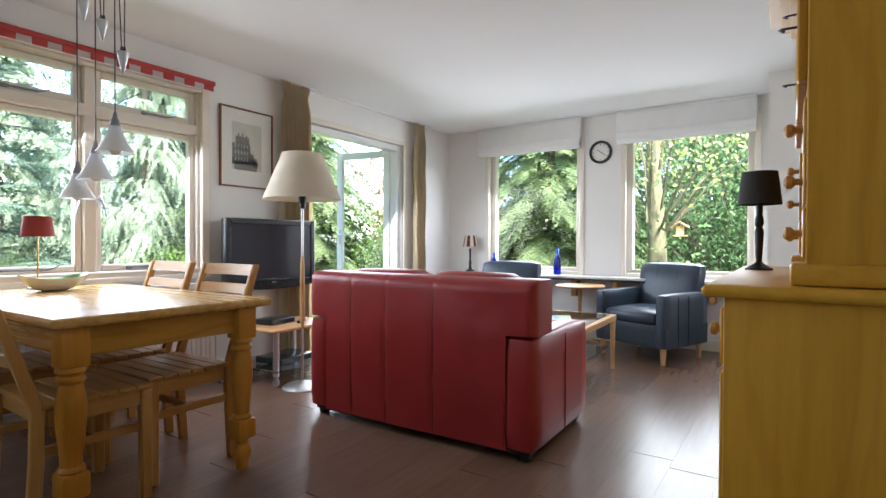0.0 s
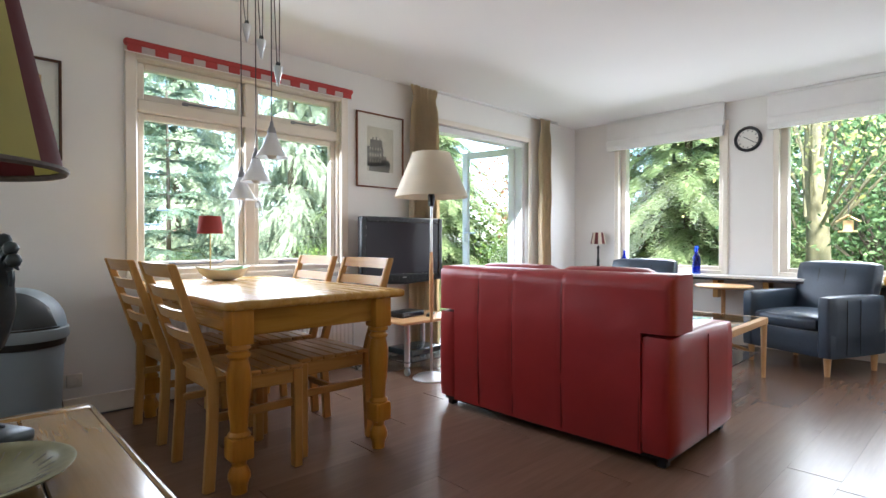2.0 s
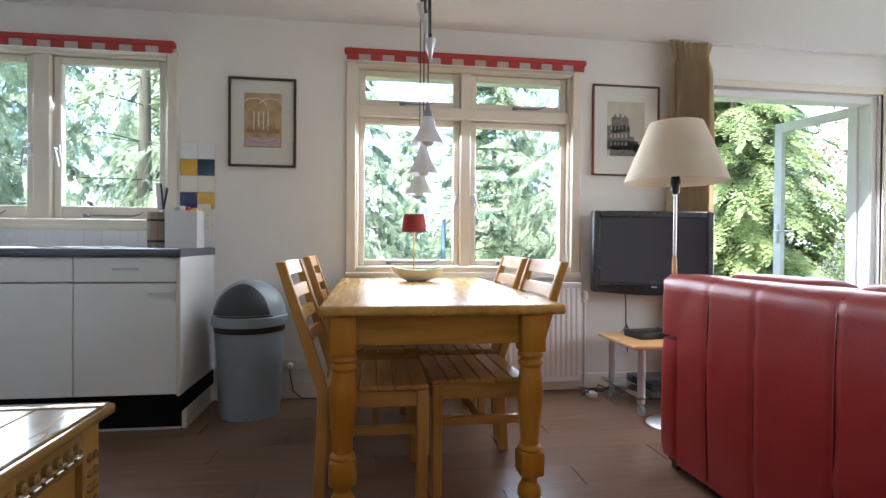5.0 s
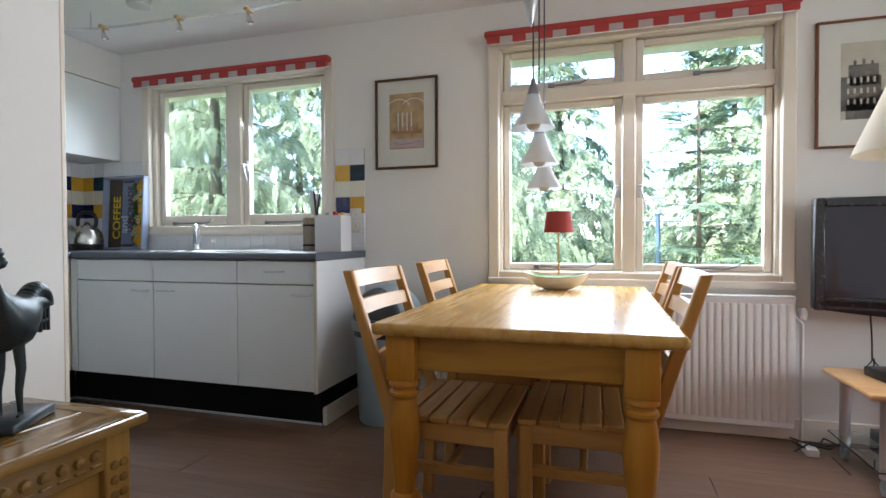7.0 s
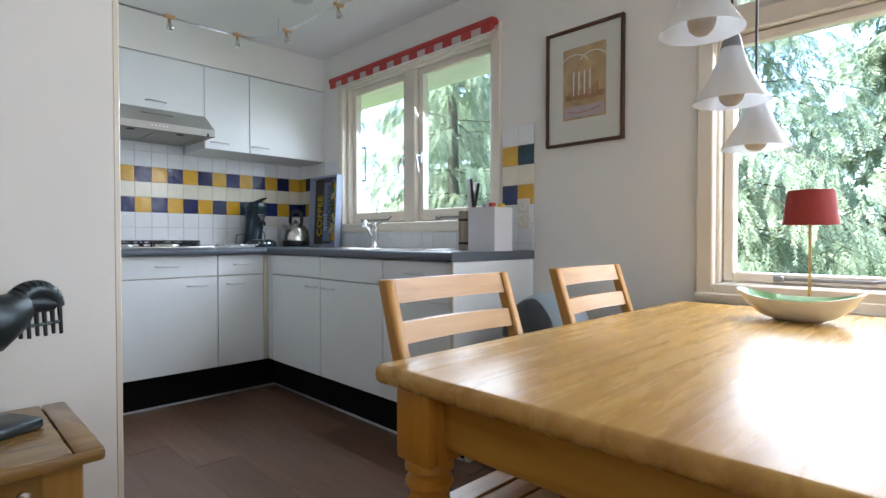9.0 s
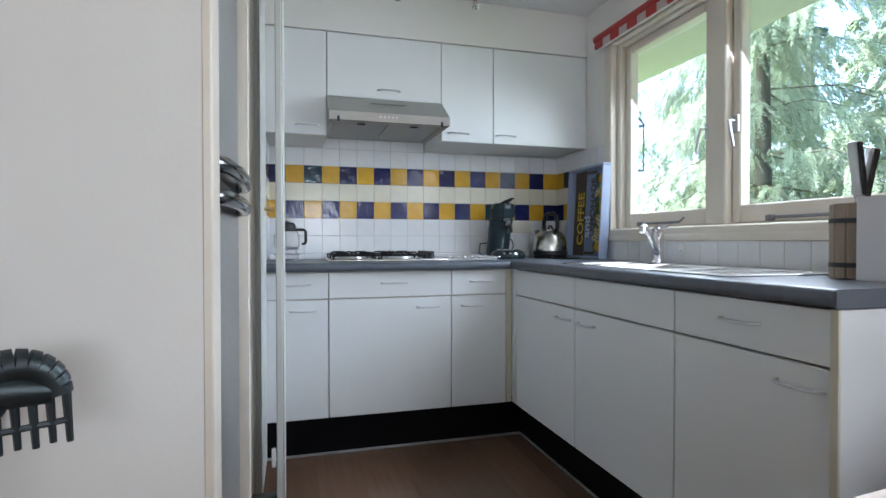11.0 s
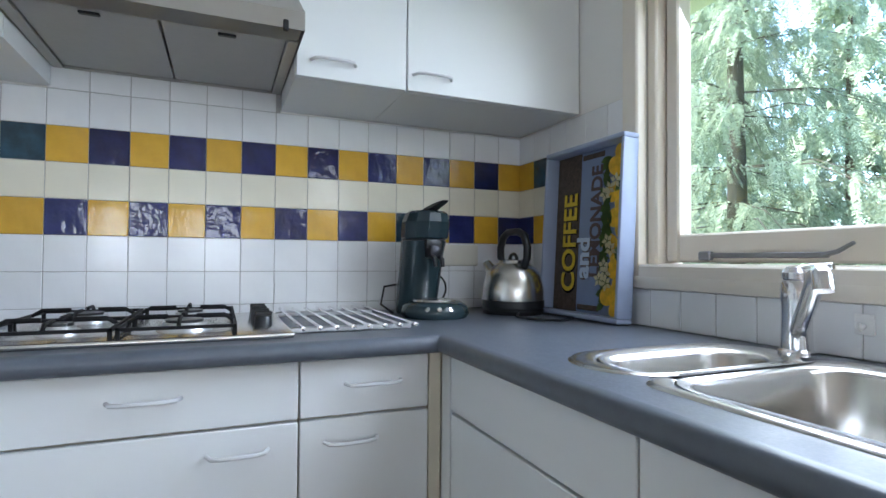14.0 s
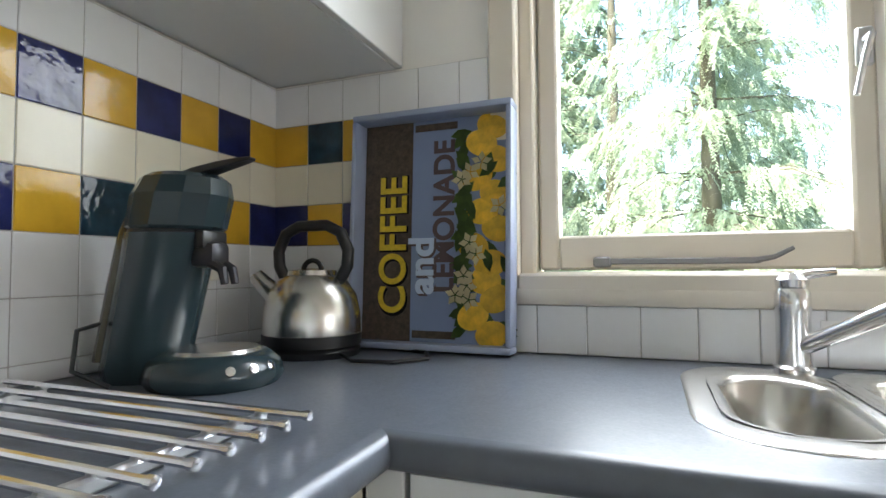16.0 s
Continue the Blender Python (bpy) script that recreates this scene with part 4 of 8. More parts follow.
for i in range(8):
    bm = tube(bm_new(), [(0.012 + 0.037 * i, 0.0, 0.018), (0.012 + 0.037 * i, 0.50, 0.018)], 0.0042, 8)
    lathe(bm, [(0, 0), (0.0055, 0.001), (0.0055, 0.008), (0, 0.009)], 8, (0.012 + 0.037 * i, 0.497, 0.018), Matrix.Rotation(radians(-90), 4, "X"))
    part("rod", bm, M_CHROME, rk)
for y in (0.06, 0.43):
    part("cross_bar", box(bm_new(), 0.0, y, 0.0, 0.29, y + 0.012, 0.014, 0.003, 1), M_ALU, rk)

# ---- upper cupboards, hood ----


def wall_unit(x0, x1, z0, hx, label):
    u = thing("wall_cabinet", label, "cabinet", (x1, SY + 0.004, 0), group="kitchen wall cabinets")
    W, D = x0 - x1, -1.92 - SY - 0.004
    part("body", box(bm_new(), 0.001, 0, z0, W - 0.001, D - 0.019, 2.073), M_CAB, u)
    dz = z0
    door = part("door", box(bm_new(), 0.002, D - 0.018, dz, W - 0.002, D, 2.071, 0.002, 1), M_CAB, u)
    bow_handle(door, hx, D, z0 + 0.045, 0.115, "x")


wall_unit(-1.695, -1.992, 1.553, 0.095, "white laminate wall cabinet beside the cooker hood")
wall_unit(-1.992, -2.587, 1.752, 0.28, "short white laminate wall cabinet above the hood")
wall_unit(-2.587, -2.883, 1.553, 0.20, "white laminate wall cabinet beside the cooker hood")
wall_unit(-2.883, WX + 0.002, 1.553, 0.50, "wide white laminate wall cabinet in the corner")
hd = thing("cooker_hood", "stainless steel slim cooker hood over the hob", "cooker hood", (-2.587, SY, 0))
bm = bm_new()
prof = [(0.004, 1.606), (0.37, 1.600), (0.525, 1.598), (0.525, 1.640), (0.37, 1.748), (0.004, 1.748)]
ends = [[bm.verts.new((x, y, z)) for y, z in prof] for x in (0.0, 0.595)]
for i in range(len(prof)):
    j = (i + 1) % len(prof)
    if i != 1 and i != 0:
        bm.faces.new((ends[0][i], ends[0][j], ends[1][j], ends[1][i]))
for e in ends:
    bm.faces.new(e)
part("canopy", bm, M_HOOD, hd, "", 30)
bm = bm_new()
box(bm, 0.03, 0.02, 1.608, 0.295, 0.43, 1.614, 0.002, 1)
fl = part("filter_panel", bm, M_FILTER, hd, "pale grease filter")
part("filter_panel", box(bm_new(), 0.30, 0.02, 1.608, 0.565, 0.43, 1.614, 0.002, 1), M_FILTER, hd, "pale grease filter")
for x in (0.16, 0.43):
    part("filter_latch", box(bm_new(), x - 0.02, 0.405, 1.602, x + 0.02, 0.418, 1.6085, 0.002, 1), M_BLACK, hd)
for a in ((0.002, 0.006, 0.028, 0.44), (0.567, 0.006, 0.593, 0.44), (0.028, 0.006, 0.567, 0.018)):
    part("rim_frame", box(bm_new(), a[0], a[1], 1.603, a[2], a[3], 1.613, 0.002, 1), M_HOOD, hd)
bm = bm_new()
v = [bm.verts.new(p) for p in ((0.006, 0.432, 1.607), (0.589, 0.432, 1.607), (0.589, 0.522, 1.603), (0.006, 0.522, 1.603))]
bm.faces.new(v)
bmesh.ops.solidify(bm, geom=list(bm.faces), thickness=0.006)
part("visor", bm, M_HOOD, hd, "", 0)
bm = bm_new()
for i in range(18):
    box(bm, 0.21 + i * 0.010, 0.432, 1.7125, 0.215 + i * 0.010, 0.448, 1.714)
vt = part("vent_slots", bm, M_BLACK, hd)
vt.matrix_basis = Matrix.Translation((0, 0.44, 1.703)) @ Matrix.Rotation(radians(-32), 4, "X") @ Matrix.Translation((0, -0.44, -1.7105))
for i in range(5):
    part("button", lathe(bm_new(), [(0, 0), (0.005, 0), (0.005, 0.004), (0, 0.004)], 10, (0.27 + 0.02 * i, 0.525, 1.622), Matrix.Rotation(radians(-90), 4, "X")), M_ALU, hd)
for x in (0.035, 0.545):
    part("clip", box(bm_new(), x, 0.518, 1.592, x + 0.012, 0.530, 1.616, 0.002, 1), M_BLACK, hd)

# ---- coffee jug, coffee machine, kettle ----
j = thing("glass_coffee_jug", "glass coffee jug with black lid on wire stand", "coffee jug", (-1.795, -2.06, Z1))
part("jug", lathe(bm_new(), [(0.050, 0.062), (0.060, 0.068), (0.063, 0.082), (0.063, 0.128), (0.056, 0.146), (0.043, 0.156), (0.043, 0.168), (0.040, 0.168), (0.040, 0.158), (0.053, 0.144), (0.060, 0.127), (0.060, 0.083), (0.057, 0.071), (0.0, 0.066)], 28, cap=False), M_GLASS, j)
part("lid", lathe(bm_new(), [(0, 0.166), (0.044, 0.166), (0.045, 0.182), (0.036, 0.196), (0.012, 0.200), (0, 0.208)], 24), M_BLACK, j, "black plastic lid")
part("collar", lathe(bm_new(), [(0.0445, 0.150), (0.0465, 0.150), (0.0465, 0.166), (0.0445, 0.166)], 24, cap=False), M_BLACK, j)
part("handle", tube(bm_new(), [(-0.044, 0, 0.160), (-0.085, 0, 0.160), (-0.094, 0, 0.152), (-0.095, 0, 0.100), (-0.090, 0, 0.088), (-0.074, 0, 0.086)], 0.0075, 8), M_BLACK, j, "black handle")
for z, r in ((0.004, 0.078), (0.034, 0.070), (0.060, 0.062)):
    part("stand_ring", tube(bm_new(), arc((0, 0, z), r, 0, 360, 24, "xy"), 0.003, 6), M_CHROME, j)
for a in range(4):
    c, s_ = math.cos(radians(45 + 90 * a)), math.sin(radians(45 + 90 * a))
    part("stand_leg", tube(bm_new(), [(0.078 * c, 0.078 * s_, 0.004), (0.070 * c, 0.070 * s_, 0.034), (0.062 * c, 0.062 * s_, 0.060)], 0.003, 6), M_CHROME, j)

cm = thing("coffee_machine", "dark slate grey coffee pod machine with round drip tray", "coffee machine", (-3.008, -2.082, Z1), 6)


def stack(bm, rows, n, turn=0.0):
    """Rings of n corners, each (height, offset, half width, half depth), joined into a closed column."""
    secs = [[bm.verts.new((rx * math.cos(2 * math.pi * i / n + turn), y + ry * math.sin(2 * math.pi * i / n + turn), z)) for i in range(n)] for z, y, rx, ry in rows]
    for a, b in zip(secs, secs[1:]):
        for i in range(n):
            bm.faces.new((a[i], a[(i + 1) % n], b[(i + 1) % n], b[i]))
    bm.faces.new(list(reversed(secs[0])))
    bm.faces.new(secs[-1])
    return bm


part("body", stack(bm_new(), ((0.0, -0.075, 0.062, 0.06), (0.02, -0.075, 0.066, 0.064), (0.19, -0.035, 0.069, 0.065), (0.228, -0.024, 0.072, 0.069)), 32), M_PLASTICD, cm, "", 30)
part("seam_ring", stack(bm_new(), ((0.2285, -0.024, 0.068, 0.066), (0.233, -0.022, 0.068, 0.066)), 24), M_BLACK, cm, "dark seam under the head")
hd2 = part("head", stack(bm_new(), ((0.2335, -0.021, 0.071, 0.069), (0.238, -0.019, 0.075, 0.073), (0.286, -0.008, 0.076, 0.074), (0.294, -0.006, 0.073, 0.071), (0.312, -0.002, 0.067, 0.065), (0.319, 0.0, 0.056, 0.054)), 12, 0.2), M_PLASTICD, cm, "faceted dark grey lid", 20)
bm = bm_new()
lev = [[bm.verts.new((sx * w, y, z + dz)) for sx, dz in ((-1, 0), (1, 0), (1, th), (-1, th))] for y, z, w, th in ((-0.01, 0.308, 0.022, 0.012), (0.02, 0.316, 0.019, 0.014), (0.06, 0.326, 0.015, 0.012), (0.10, 0.335, 0.012, 0.008), (0.118, 0.339, 0.009, 0.005))]
for a, b in zip(lev, lev[1:]):
    for i in range(4):
        bm.faces.new((a[i], a[(i + 1) % 4], b[(i + 1) % 4], b[i]))
bm.faces.new(list(reversed(lev[0])))
bm.faces.new(lev[-1])
bmesh.ops.bevel(bm, geom=list(bm.edges), offset=0.002, segments=1, affect="EDGES")
part("lid_lever", bm, M_BLACK, cm, "black lid lever", 30)
part("water_tank", stack(bm_new(), ((0.03, -0.112, 0.052, 0.046), (0.15, -0.086, 0.052, 0.046), (0.23, -0.066, 0.052, 0.046), (0.258, -0.060, 0.046, 0.040)), 24), M_SMOKE, cm, "smoky translucent water tank", 40)
part("front_panel", box(bm_new(), -0.028, 0.034, 0.205, 0.028, 0.053, 0.232, 0.004, 2), M_BLACK, cm, "glossy black front panel")
bm = bm_new()
box(bm, -0.022, 0.02, 0.175, 0.022, 0.065, 0.215, 0.010, 2)
tube(bm, [(-0.012, 0.05, 0.185), (-0.012, 0.075, 0.172), (-0.012, 0.08, 0.15)], 0.009, 8, 0.006)
tube(bm, [(0.012, 0.05, 0.185), (0.012, 0.075, 0.172), (0.012, 0.08, 0.15)], 0.009, 8, 0.006)
part("spout", bm, M_DARKM, cm, "dark grey twin spout")
part("base", lathe(bm_new(), [(0, 0.0), (0.094, 0.0), (0.102, 0.012), (0.096, 0.034), (0.076, 0.048), (0, 0.048)], 32, (0, 0.055, 0)), M_PLASTICD, cm, "", 50)
part("drip_grid", lathe(bm_new(), [(0, 0.048), (0.068, 0.048), (0.064, 0.053), (0, 0.054)], 28, (0, 0.055, 0)), M_STEEL, cm, "steel drip grid")
for i, a in enumerate((50, 70, 90)):
    part("button", lathe(bm_new(), [(0, 0), (0.008, 0), (0.007, 0.005), (0, 0.006)], 12, (0.094 * math.cos(radians(a)), 0.055 + 0.094 * math.sin(radians(a)), 0.028), Matrix.Rotation(radians(a - 90), 4, "Z") @ Matrix.Rotation(radians(-60), 4, "X")), M_CHROME, cm)
part("cable", tube(bm_new(), arc((-0.075, -0.1, 0.075), 0.048, 60, 300, 14, "xz"), 0.0035, 6), M_BLACK, cm)
part("cable", tube(bm_new(), [(0.055, -0.11, 0.09), (0.1, -0.1, 0.085), (0.115, -0.09, 0.03), (0.09, -0.05, 0.005)], 0.0035, 6), M_BLACK, cm)

k = thing("kettle", "brushed steel kettle with black loop handle", "kettle", (-3.296, -2.050, Z1))
k.matrix_basis = k.matrix_basis @ Matrix.Diagonal((1.12, 1.12, 1.05, 1))
part("power_base", lathe(bm_new(), [(0, 0), (0.085, 0), (0.088, 0.012), (0.082, 0.02), (0, 0.02)], 32), M_BLACK, k, "black power base")
part("body", lathe(bm_new(), [(0.078, 0.022), (0.086, 0.025), (0.088, 0.045), (0.087, 0.08), (0.080, 0.115), (0.064, 0.142), (0.05, 0.15), (0.048, 0.153), (0, 0.153)], 64), M_STEEL, k, "", 60)
part("bottom_band", lathe(bm_new(), [(0.0, 0.02), (0.089, 0.02), (0.0895, 0.042), (0.0, 0.042)], 36), M_BLACK, k)
part("lid", lathe(bm_new(), [(0.0, 0.153), (0.046, 0.153), (0.044, 0.162), (0.0, 0.167)], 28), M_STEEL, k)
part("lid_grip", tube(bm_new(), arc((0, 0, 0.162), 0.020, 0, 180, 8, "yz"), 0.005, 8), M_BLACK, k)
part("handle", tube(bm_new(), [(0, -0.06, 0.145), (0, -0.074, 0.17), (0, -0.076, 0.20), (0, -0.06, 0.235), (0, -0.03, 0.25), (0, 0.03, 0.25), (0, 0.06, 0.235), (0, 0.076, 0.20), (0, 0.074, 0.17), (0, 0.06, 0.145)], 0.011, 10), M_BLACK, k, "black loop handle")
part("spout", tube(bm_new(), [(0.02, -0.06, 0.11), (0.03, -0.085, 0.135), (0.035, -0.1, 0.155)], 0.022, 12, 0.013), M_STEEL, k)
part("cable", tube(bm_new(), [(0.03, 0.08, 0.008), (0.06, 0.12, 0.004), (0.05, 0.19, 0.004), (0.0, 0.23, 0.004), (-0.06, 0.2, 0.004), (-0.09, 0.12, 0.004)], 0.0035, 6), M_BLACK, k)

# ---- serving tray ----
ty = thing("serving_tray", "blue serving tray with lemons and lettering, leaning upright", "tray", (-3.385, -1.652, Z1 + 0.001), 0)
# local: x runs along the wall towards the window, y up, z out of the face
ty.matrix_basis = pose(-3.424, -2.018, Z1 + 0.002, 0, -3.0, 0) @ Matrix(((0, 0, 1, 0), (1, 0, 0, 0), (0, 1, 0, 0), (0, 0, 0, 1)))
TW, TH = 0.365, 0.512
part("floor_panel", box(bm_new(), 0.012, 0.012, 0, TW - 0.012, TH - 0.012, 0.005), M_TRAYB, ty)
for nm, a in (("rim", (0, 0, TW, 0.014)), ("rim", (0, TH - 0.014, TW, TH)), ("rim", (0, 0.014, 0.012, TH - 0.014)), ("rim", (TW - 0.012, 0.014, TW, TH - 0.014))):
    part(nm, box(bm_new(), a[0], a[1], 0, a[2], a[3], 0.052, 0.004, 2), M_TRAYP, ty)
part("burlap_band", box(bm_new(), 0.0125, 0.0145, 0.005, 0.130, TH - 0.0145, 0.0062), M_BURLAP, ty)
for y in (0.03, TH - 0.03):
    part("grip_slot", box(bm_new(), 0.135, y - 0.008, 0.005, 0.235, y + 0.008, 0.0064, 0.003, 1), M_BURLAP, ty)


def lettering(name, text, size, at, turn, material, parent, squash=1.0, bold=0.018):
    cu = bpy.data.curves.new(name, "FONT")
    cu.body, cu.size, cu.extrude, cu.offset = text, size, 0.0005, size * bold
    cu.align_x, cu.align_y = "CENTER", "CENTER"
    tmp = bpy.data.objects.new(name, cu)
    me = bpy.data.meshes.new_from_object(tmp)
    bpy.data.objects.remove(tmp)
    me.materials.clear()
    me.materials.append(material)
    ob = new(name, me)
    ob.parent = parent
    ob.matrix_basis = Matrix.Translation(at) @ turn @ Matrix.Diagonal((squash, 1, 1, 1))
    return ob


UPWARD = Matrix.Rotation(radians(90), 4, "Z")
lettering("lettering_shadow", "COFFEE", 0.092, (0.092, 0.222, 0.0064), UPWARD, M_PLINTH, ty, 0.98, 0.03)
lettering("lettering", "COFFEE", 0.090, (0.089, 0.225, 0.0074), UPWARD, M_TXTY, ty, 0.98, 0.022)
lettering("lettering_shadow", "and", 0.082, (0.160, 0.175, 0.0054), UPWARD, M_TXTN, ty, 1.05, 0.05)
lettering("lettering", "and", 0.082, (0.157, 0.178, 0.0064), UPWARD, M_TXTB, ty, 1.05, 0.03)
lettering("lettering", "LEMONADE", 0.066, (0.208, 0.285, 0.0060), UPWARD, M_TXTN, ty, 0.95, 0.03)
rnd = random.Random(5)
for i in range(13):
    y = 0.035 + i * 0.0365
    x = (0.050, 0.088, 0.040, 0.072)[i % 4] + rnd.uniform(-0.006, 0.006)
    bm = bm_new()
    lathe(bm, [(0.003, -0.0012), (0.029, -0.0012), (0.029, 0.0), (0.022, 0.0012), (0, 0.0016)], 20, (0, 0, 0), cap=False)
    bmesh.ops.scale(bm, vec=(1.22, 0.98, 1), verts=bm.verts)
    o = part("lemon", bm, M_LEMON, ty)
    o.matrix_basis = Matrix.Translation((TW - x, y, 0.0066 + 0.0004 * (i % 3))) @ Matrix.Rotation(rnd.uniform(-0.5, 0.5), 4, "Z")
for i in range(62):
    y = 0.025 + (i % 34) * 0.0136
    x = rnd.choice((0.020, 0.116, 0.122, 0.108, 0.06, 0.098))
    bm = bm_new()
    vs = [bm.verts.new(p) for p in ((0, -0.024, 0), (0.011, -0.006, 0), (0.009, 0.01, 0), (0, 0.026, 0), (-0.009, 0.01, 0), (-0.011, -0.006, 0))]
    bm.faces.new(vs)
    bmesh.ops.solidify(bm, geom=list(bm.faces), thickness=0.0006)
    o = part("leaf", bm, M_LEAFP, ty)
    o.matrix_basis = Matrix.Translation((TW - x, min(max(y, 0.04), TH - 0.04), (0.0062 if i < 44 else 0.0090) + 0.0001 * (i % 4))) @ Matrix.Rotation(rnd.uniform(0, 6.28), 4, "Z")
for x, y in ((0.105, 0.135), (0.130, 0.115), (0.085, 0.20), (0.10, 0.225), (0.075, 0.395), (0.10, 0.375), (0.035, 0.30), (0.112, 0.155), (0.10, 0.105), (0.118, 0.36)):
    bm = bm_new()
    for a in range(5):
        c, s_ = math.cos(a * 1.2566), math.sin(a * 1.2566)
        vs = [bm.verts.new((c * u - s_ * v_, s_ * u + c * v_, 0)) for u, v_ in ((0.002, 0), (0.012, 0.0075), (0.024, 0), (0.012, -0.0075))]
        bm.faces.new(vs)
    bmesh.ops.solidify(bm, geom=list(bm.faces), thickness=0.0006)
    o = part("blossom", bm, M_BLOSSOM, ty)
    o.matrix_basis = Matrix.Translation((TW - x, y, 0.0098)) @ Matrix.Rotation(x * 70, 4, "Z")

# ---- worktop end: box, bucket, knives ----
b = thing("storage_box", "plain white upright box holding packets on the worktop", "box", (-3.30, -0.185, Z1))
bm = bm_new()
for a in ((0, 0, 0, 0.13, 0.006, 0.205), (0, 0.159, 0, 0.13, 0.165, 0.205), (0, 0.006, 0, 0.006, 0.159, 0.205), (0.124, 0.006, 0, 0.13, 0.159, 0.205), (0.006, 0.006, 0, 0.124, 0.159, 0.006)):
    box(bm, *a)
part("shell", bm, M_KNIFE, b)
for i, (y, h, m) in enumerate(((0.02, 0.222, M_CERAMG), (0.055, 0.232, M_PAPER), (0.09, 0.228, M_CLOTHR), (0.115, 0.224, M_LEMON), (0.035, 0.226, M_TRAYP))):
    part("packet", box(bm_new(), 0.02 + 0.018 * (i % 3), y, 0.007, 0.05 + 0.018 * (i % 3), y + 0.022, h, 0.002, 1), m, b)
b = thing("utensil_bucket", "small grey wooden staved bucket with knives", "bucket", (-3.25, -0.245, Z1))
for i in range(12):
    a = 2 * math.pi * i / 12
    bm = box(bm_new(), -0.004, -0.0135, 0, 0.004, 0.0135, 0.195, 0.002, 1)
    o = part("stave", bm, M_BUCKET, b)
    o.matrix_basis = Matrix.Rotation(a, 4, "Z") @ Matrix.Translation((0.052, 0, 0))
for z in (0.035, 0.15):
    part("hoop", lathe(bm_new(), [(0.0575, z - 0.006), (0.059, z - 0.006), (0.059, z + 0.006), (0.0575, z + 0.006)], 24, cap=False), M_DARKM, b)
part("bottom", lathe(bm_new(), [(0, 0.004), (0.049, 0.004), (0.049, 0.012), (0, 0.012)], 20), M_BUCKET, b)
for x, y, tx, tyy, h in ((0.01, -0.02, -0.10, -0.22, 0.33), (-0.01, 0.025, 0.06, 0.12, 0.345)):
    kn = thing("kitchen_knife", "steel kitchen knife standing in the bucket", "knife", (-3.25 + x, -0.245 + y, Z1 + 0.014), group="knives")
    kn.matrix_basis = kn.matrix_basis @ Matrix.Rotation(tx, 4, "Y") @ Matrix.Rotation(tyy * 0.6, 4, "X")
    part("blade", box(bm_new(), -0.001, -0.014, 0.0, 0.001, 0.014, 0.20), M_STEEL, kn)
    part("handle", box(bm_new(), -0.009, -0.014, 0.20, 0.009, 0.012, h, 0.006, 2), M_KNIFEH, kn, "satin steel handle")
    part("spine", box(bm_new(), -0.0095, 0.012, 0.20, 0.0095, 0.017, h - 0.004, 0.003, 1), M_BLACK, kn)


def wall_plate(name, label, x, y, z, h, n, axis):
    o = thing(name, label, "socket", (x, y, z))
    for i in range(n):
        if axis == "x":
            pl = part("plate", box(bm_new(), 0, -0.038, i * 0.075, 0.010, 0.038, i * 0.075 + 0.073, 0.006, 2), M_SOCKET, o)
            part("insert", lathe(bm_new(), [(0.0, 0), (0.021, 0), (0.021, 0.004), (0.017, 0.004), (0.016, 0.001), (0, 0.001)], 18, (0.010, 0, i * 0.075 + 0.036), Matrix.Rotation(radians(90), 4, "Y")), M_SOCKET, pl)
        else:
            pl = part("plate", box(bm_new(), 0, i * 0.077, 0, 0.012, i * 0.077 + 0.075, 0.075, 0.006, 2), M_SOCKET, o)
            part("insert", lathe(bm_new(), [(0.0, 0), (0.021, 0), (0.021, 0.004), (0.017, 0.004), (0.016, 0.001), (0, 0.001)], 18, (0.012, i * 0.077 + 0.037, 0.037), Matrix.Rotation(radians(90), 4, "Y")), M_SOCKET, pl)
    return o


hk = thing("wall_hook", "small white adhesive hook on the tiles by the tap", "hook", (WX + 0.009, -1.12, 0.965))
part("plate", box(bm_new(), 0, -0.016, 0, 0.005, 0.016, 0.036, 0.004, 2), M_WHITE, hk)
part("prong", tube(bm_new(), [(0.004, 0, 0.016), (0.016, 0, 0.010), (0.022, 0, 0.014), (0.022, 0, 0.022)], 0.004, 8), M_WHITE, hk)
wall_plate("wall_socket", "ivory double socket on the tiles", WX + 0.006, -0.065, 1.03, 0.15, 2, "x")
o = thing("wall_socket", "ivory double socket behind the kettle", "socket", (-3.20, SY + 0.006, 1.07))
part("plate", box(bm_new(), -0.075, 0, 0, 0.075, 0.012, 0.075, 0.005, 2), M_SOCKET, o)
ws = wall_plate("wall_socket", "ivory double socket with white plug above the baseboard", WX, 0.40, 0.165, 0.08, 2, "y")
part("plug", lathe(bm_new(), [(0, 0), (0.019, 0), (0.021, 0.02), (0.015, 0.035), (0, 0.036)], 16, (0.012, 0.037, 0.037), Matrix.Rotation(radians(90), 4, "Y")), M_WHITE, ws, "white plug")
part("cable", tube(bm_new(), [(0.04, 0.037, 0.037), (0.06, 0.045, -0.02), (0.05, 0.06, -0.11), (0.05, 0.11, -0.155), (0.045, 0.25, -0.16), (0.04, 0.6, -0.16), (0.04, 1.0, -0.16)], 0.004, 6), M_BLACK, ws, "black cable")

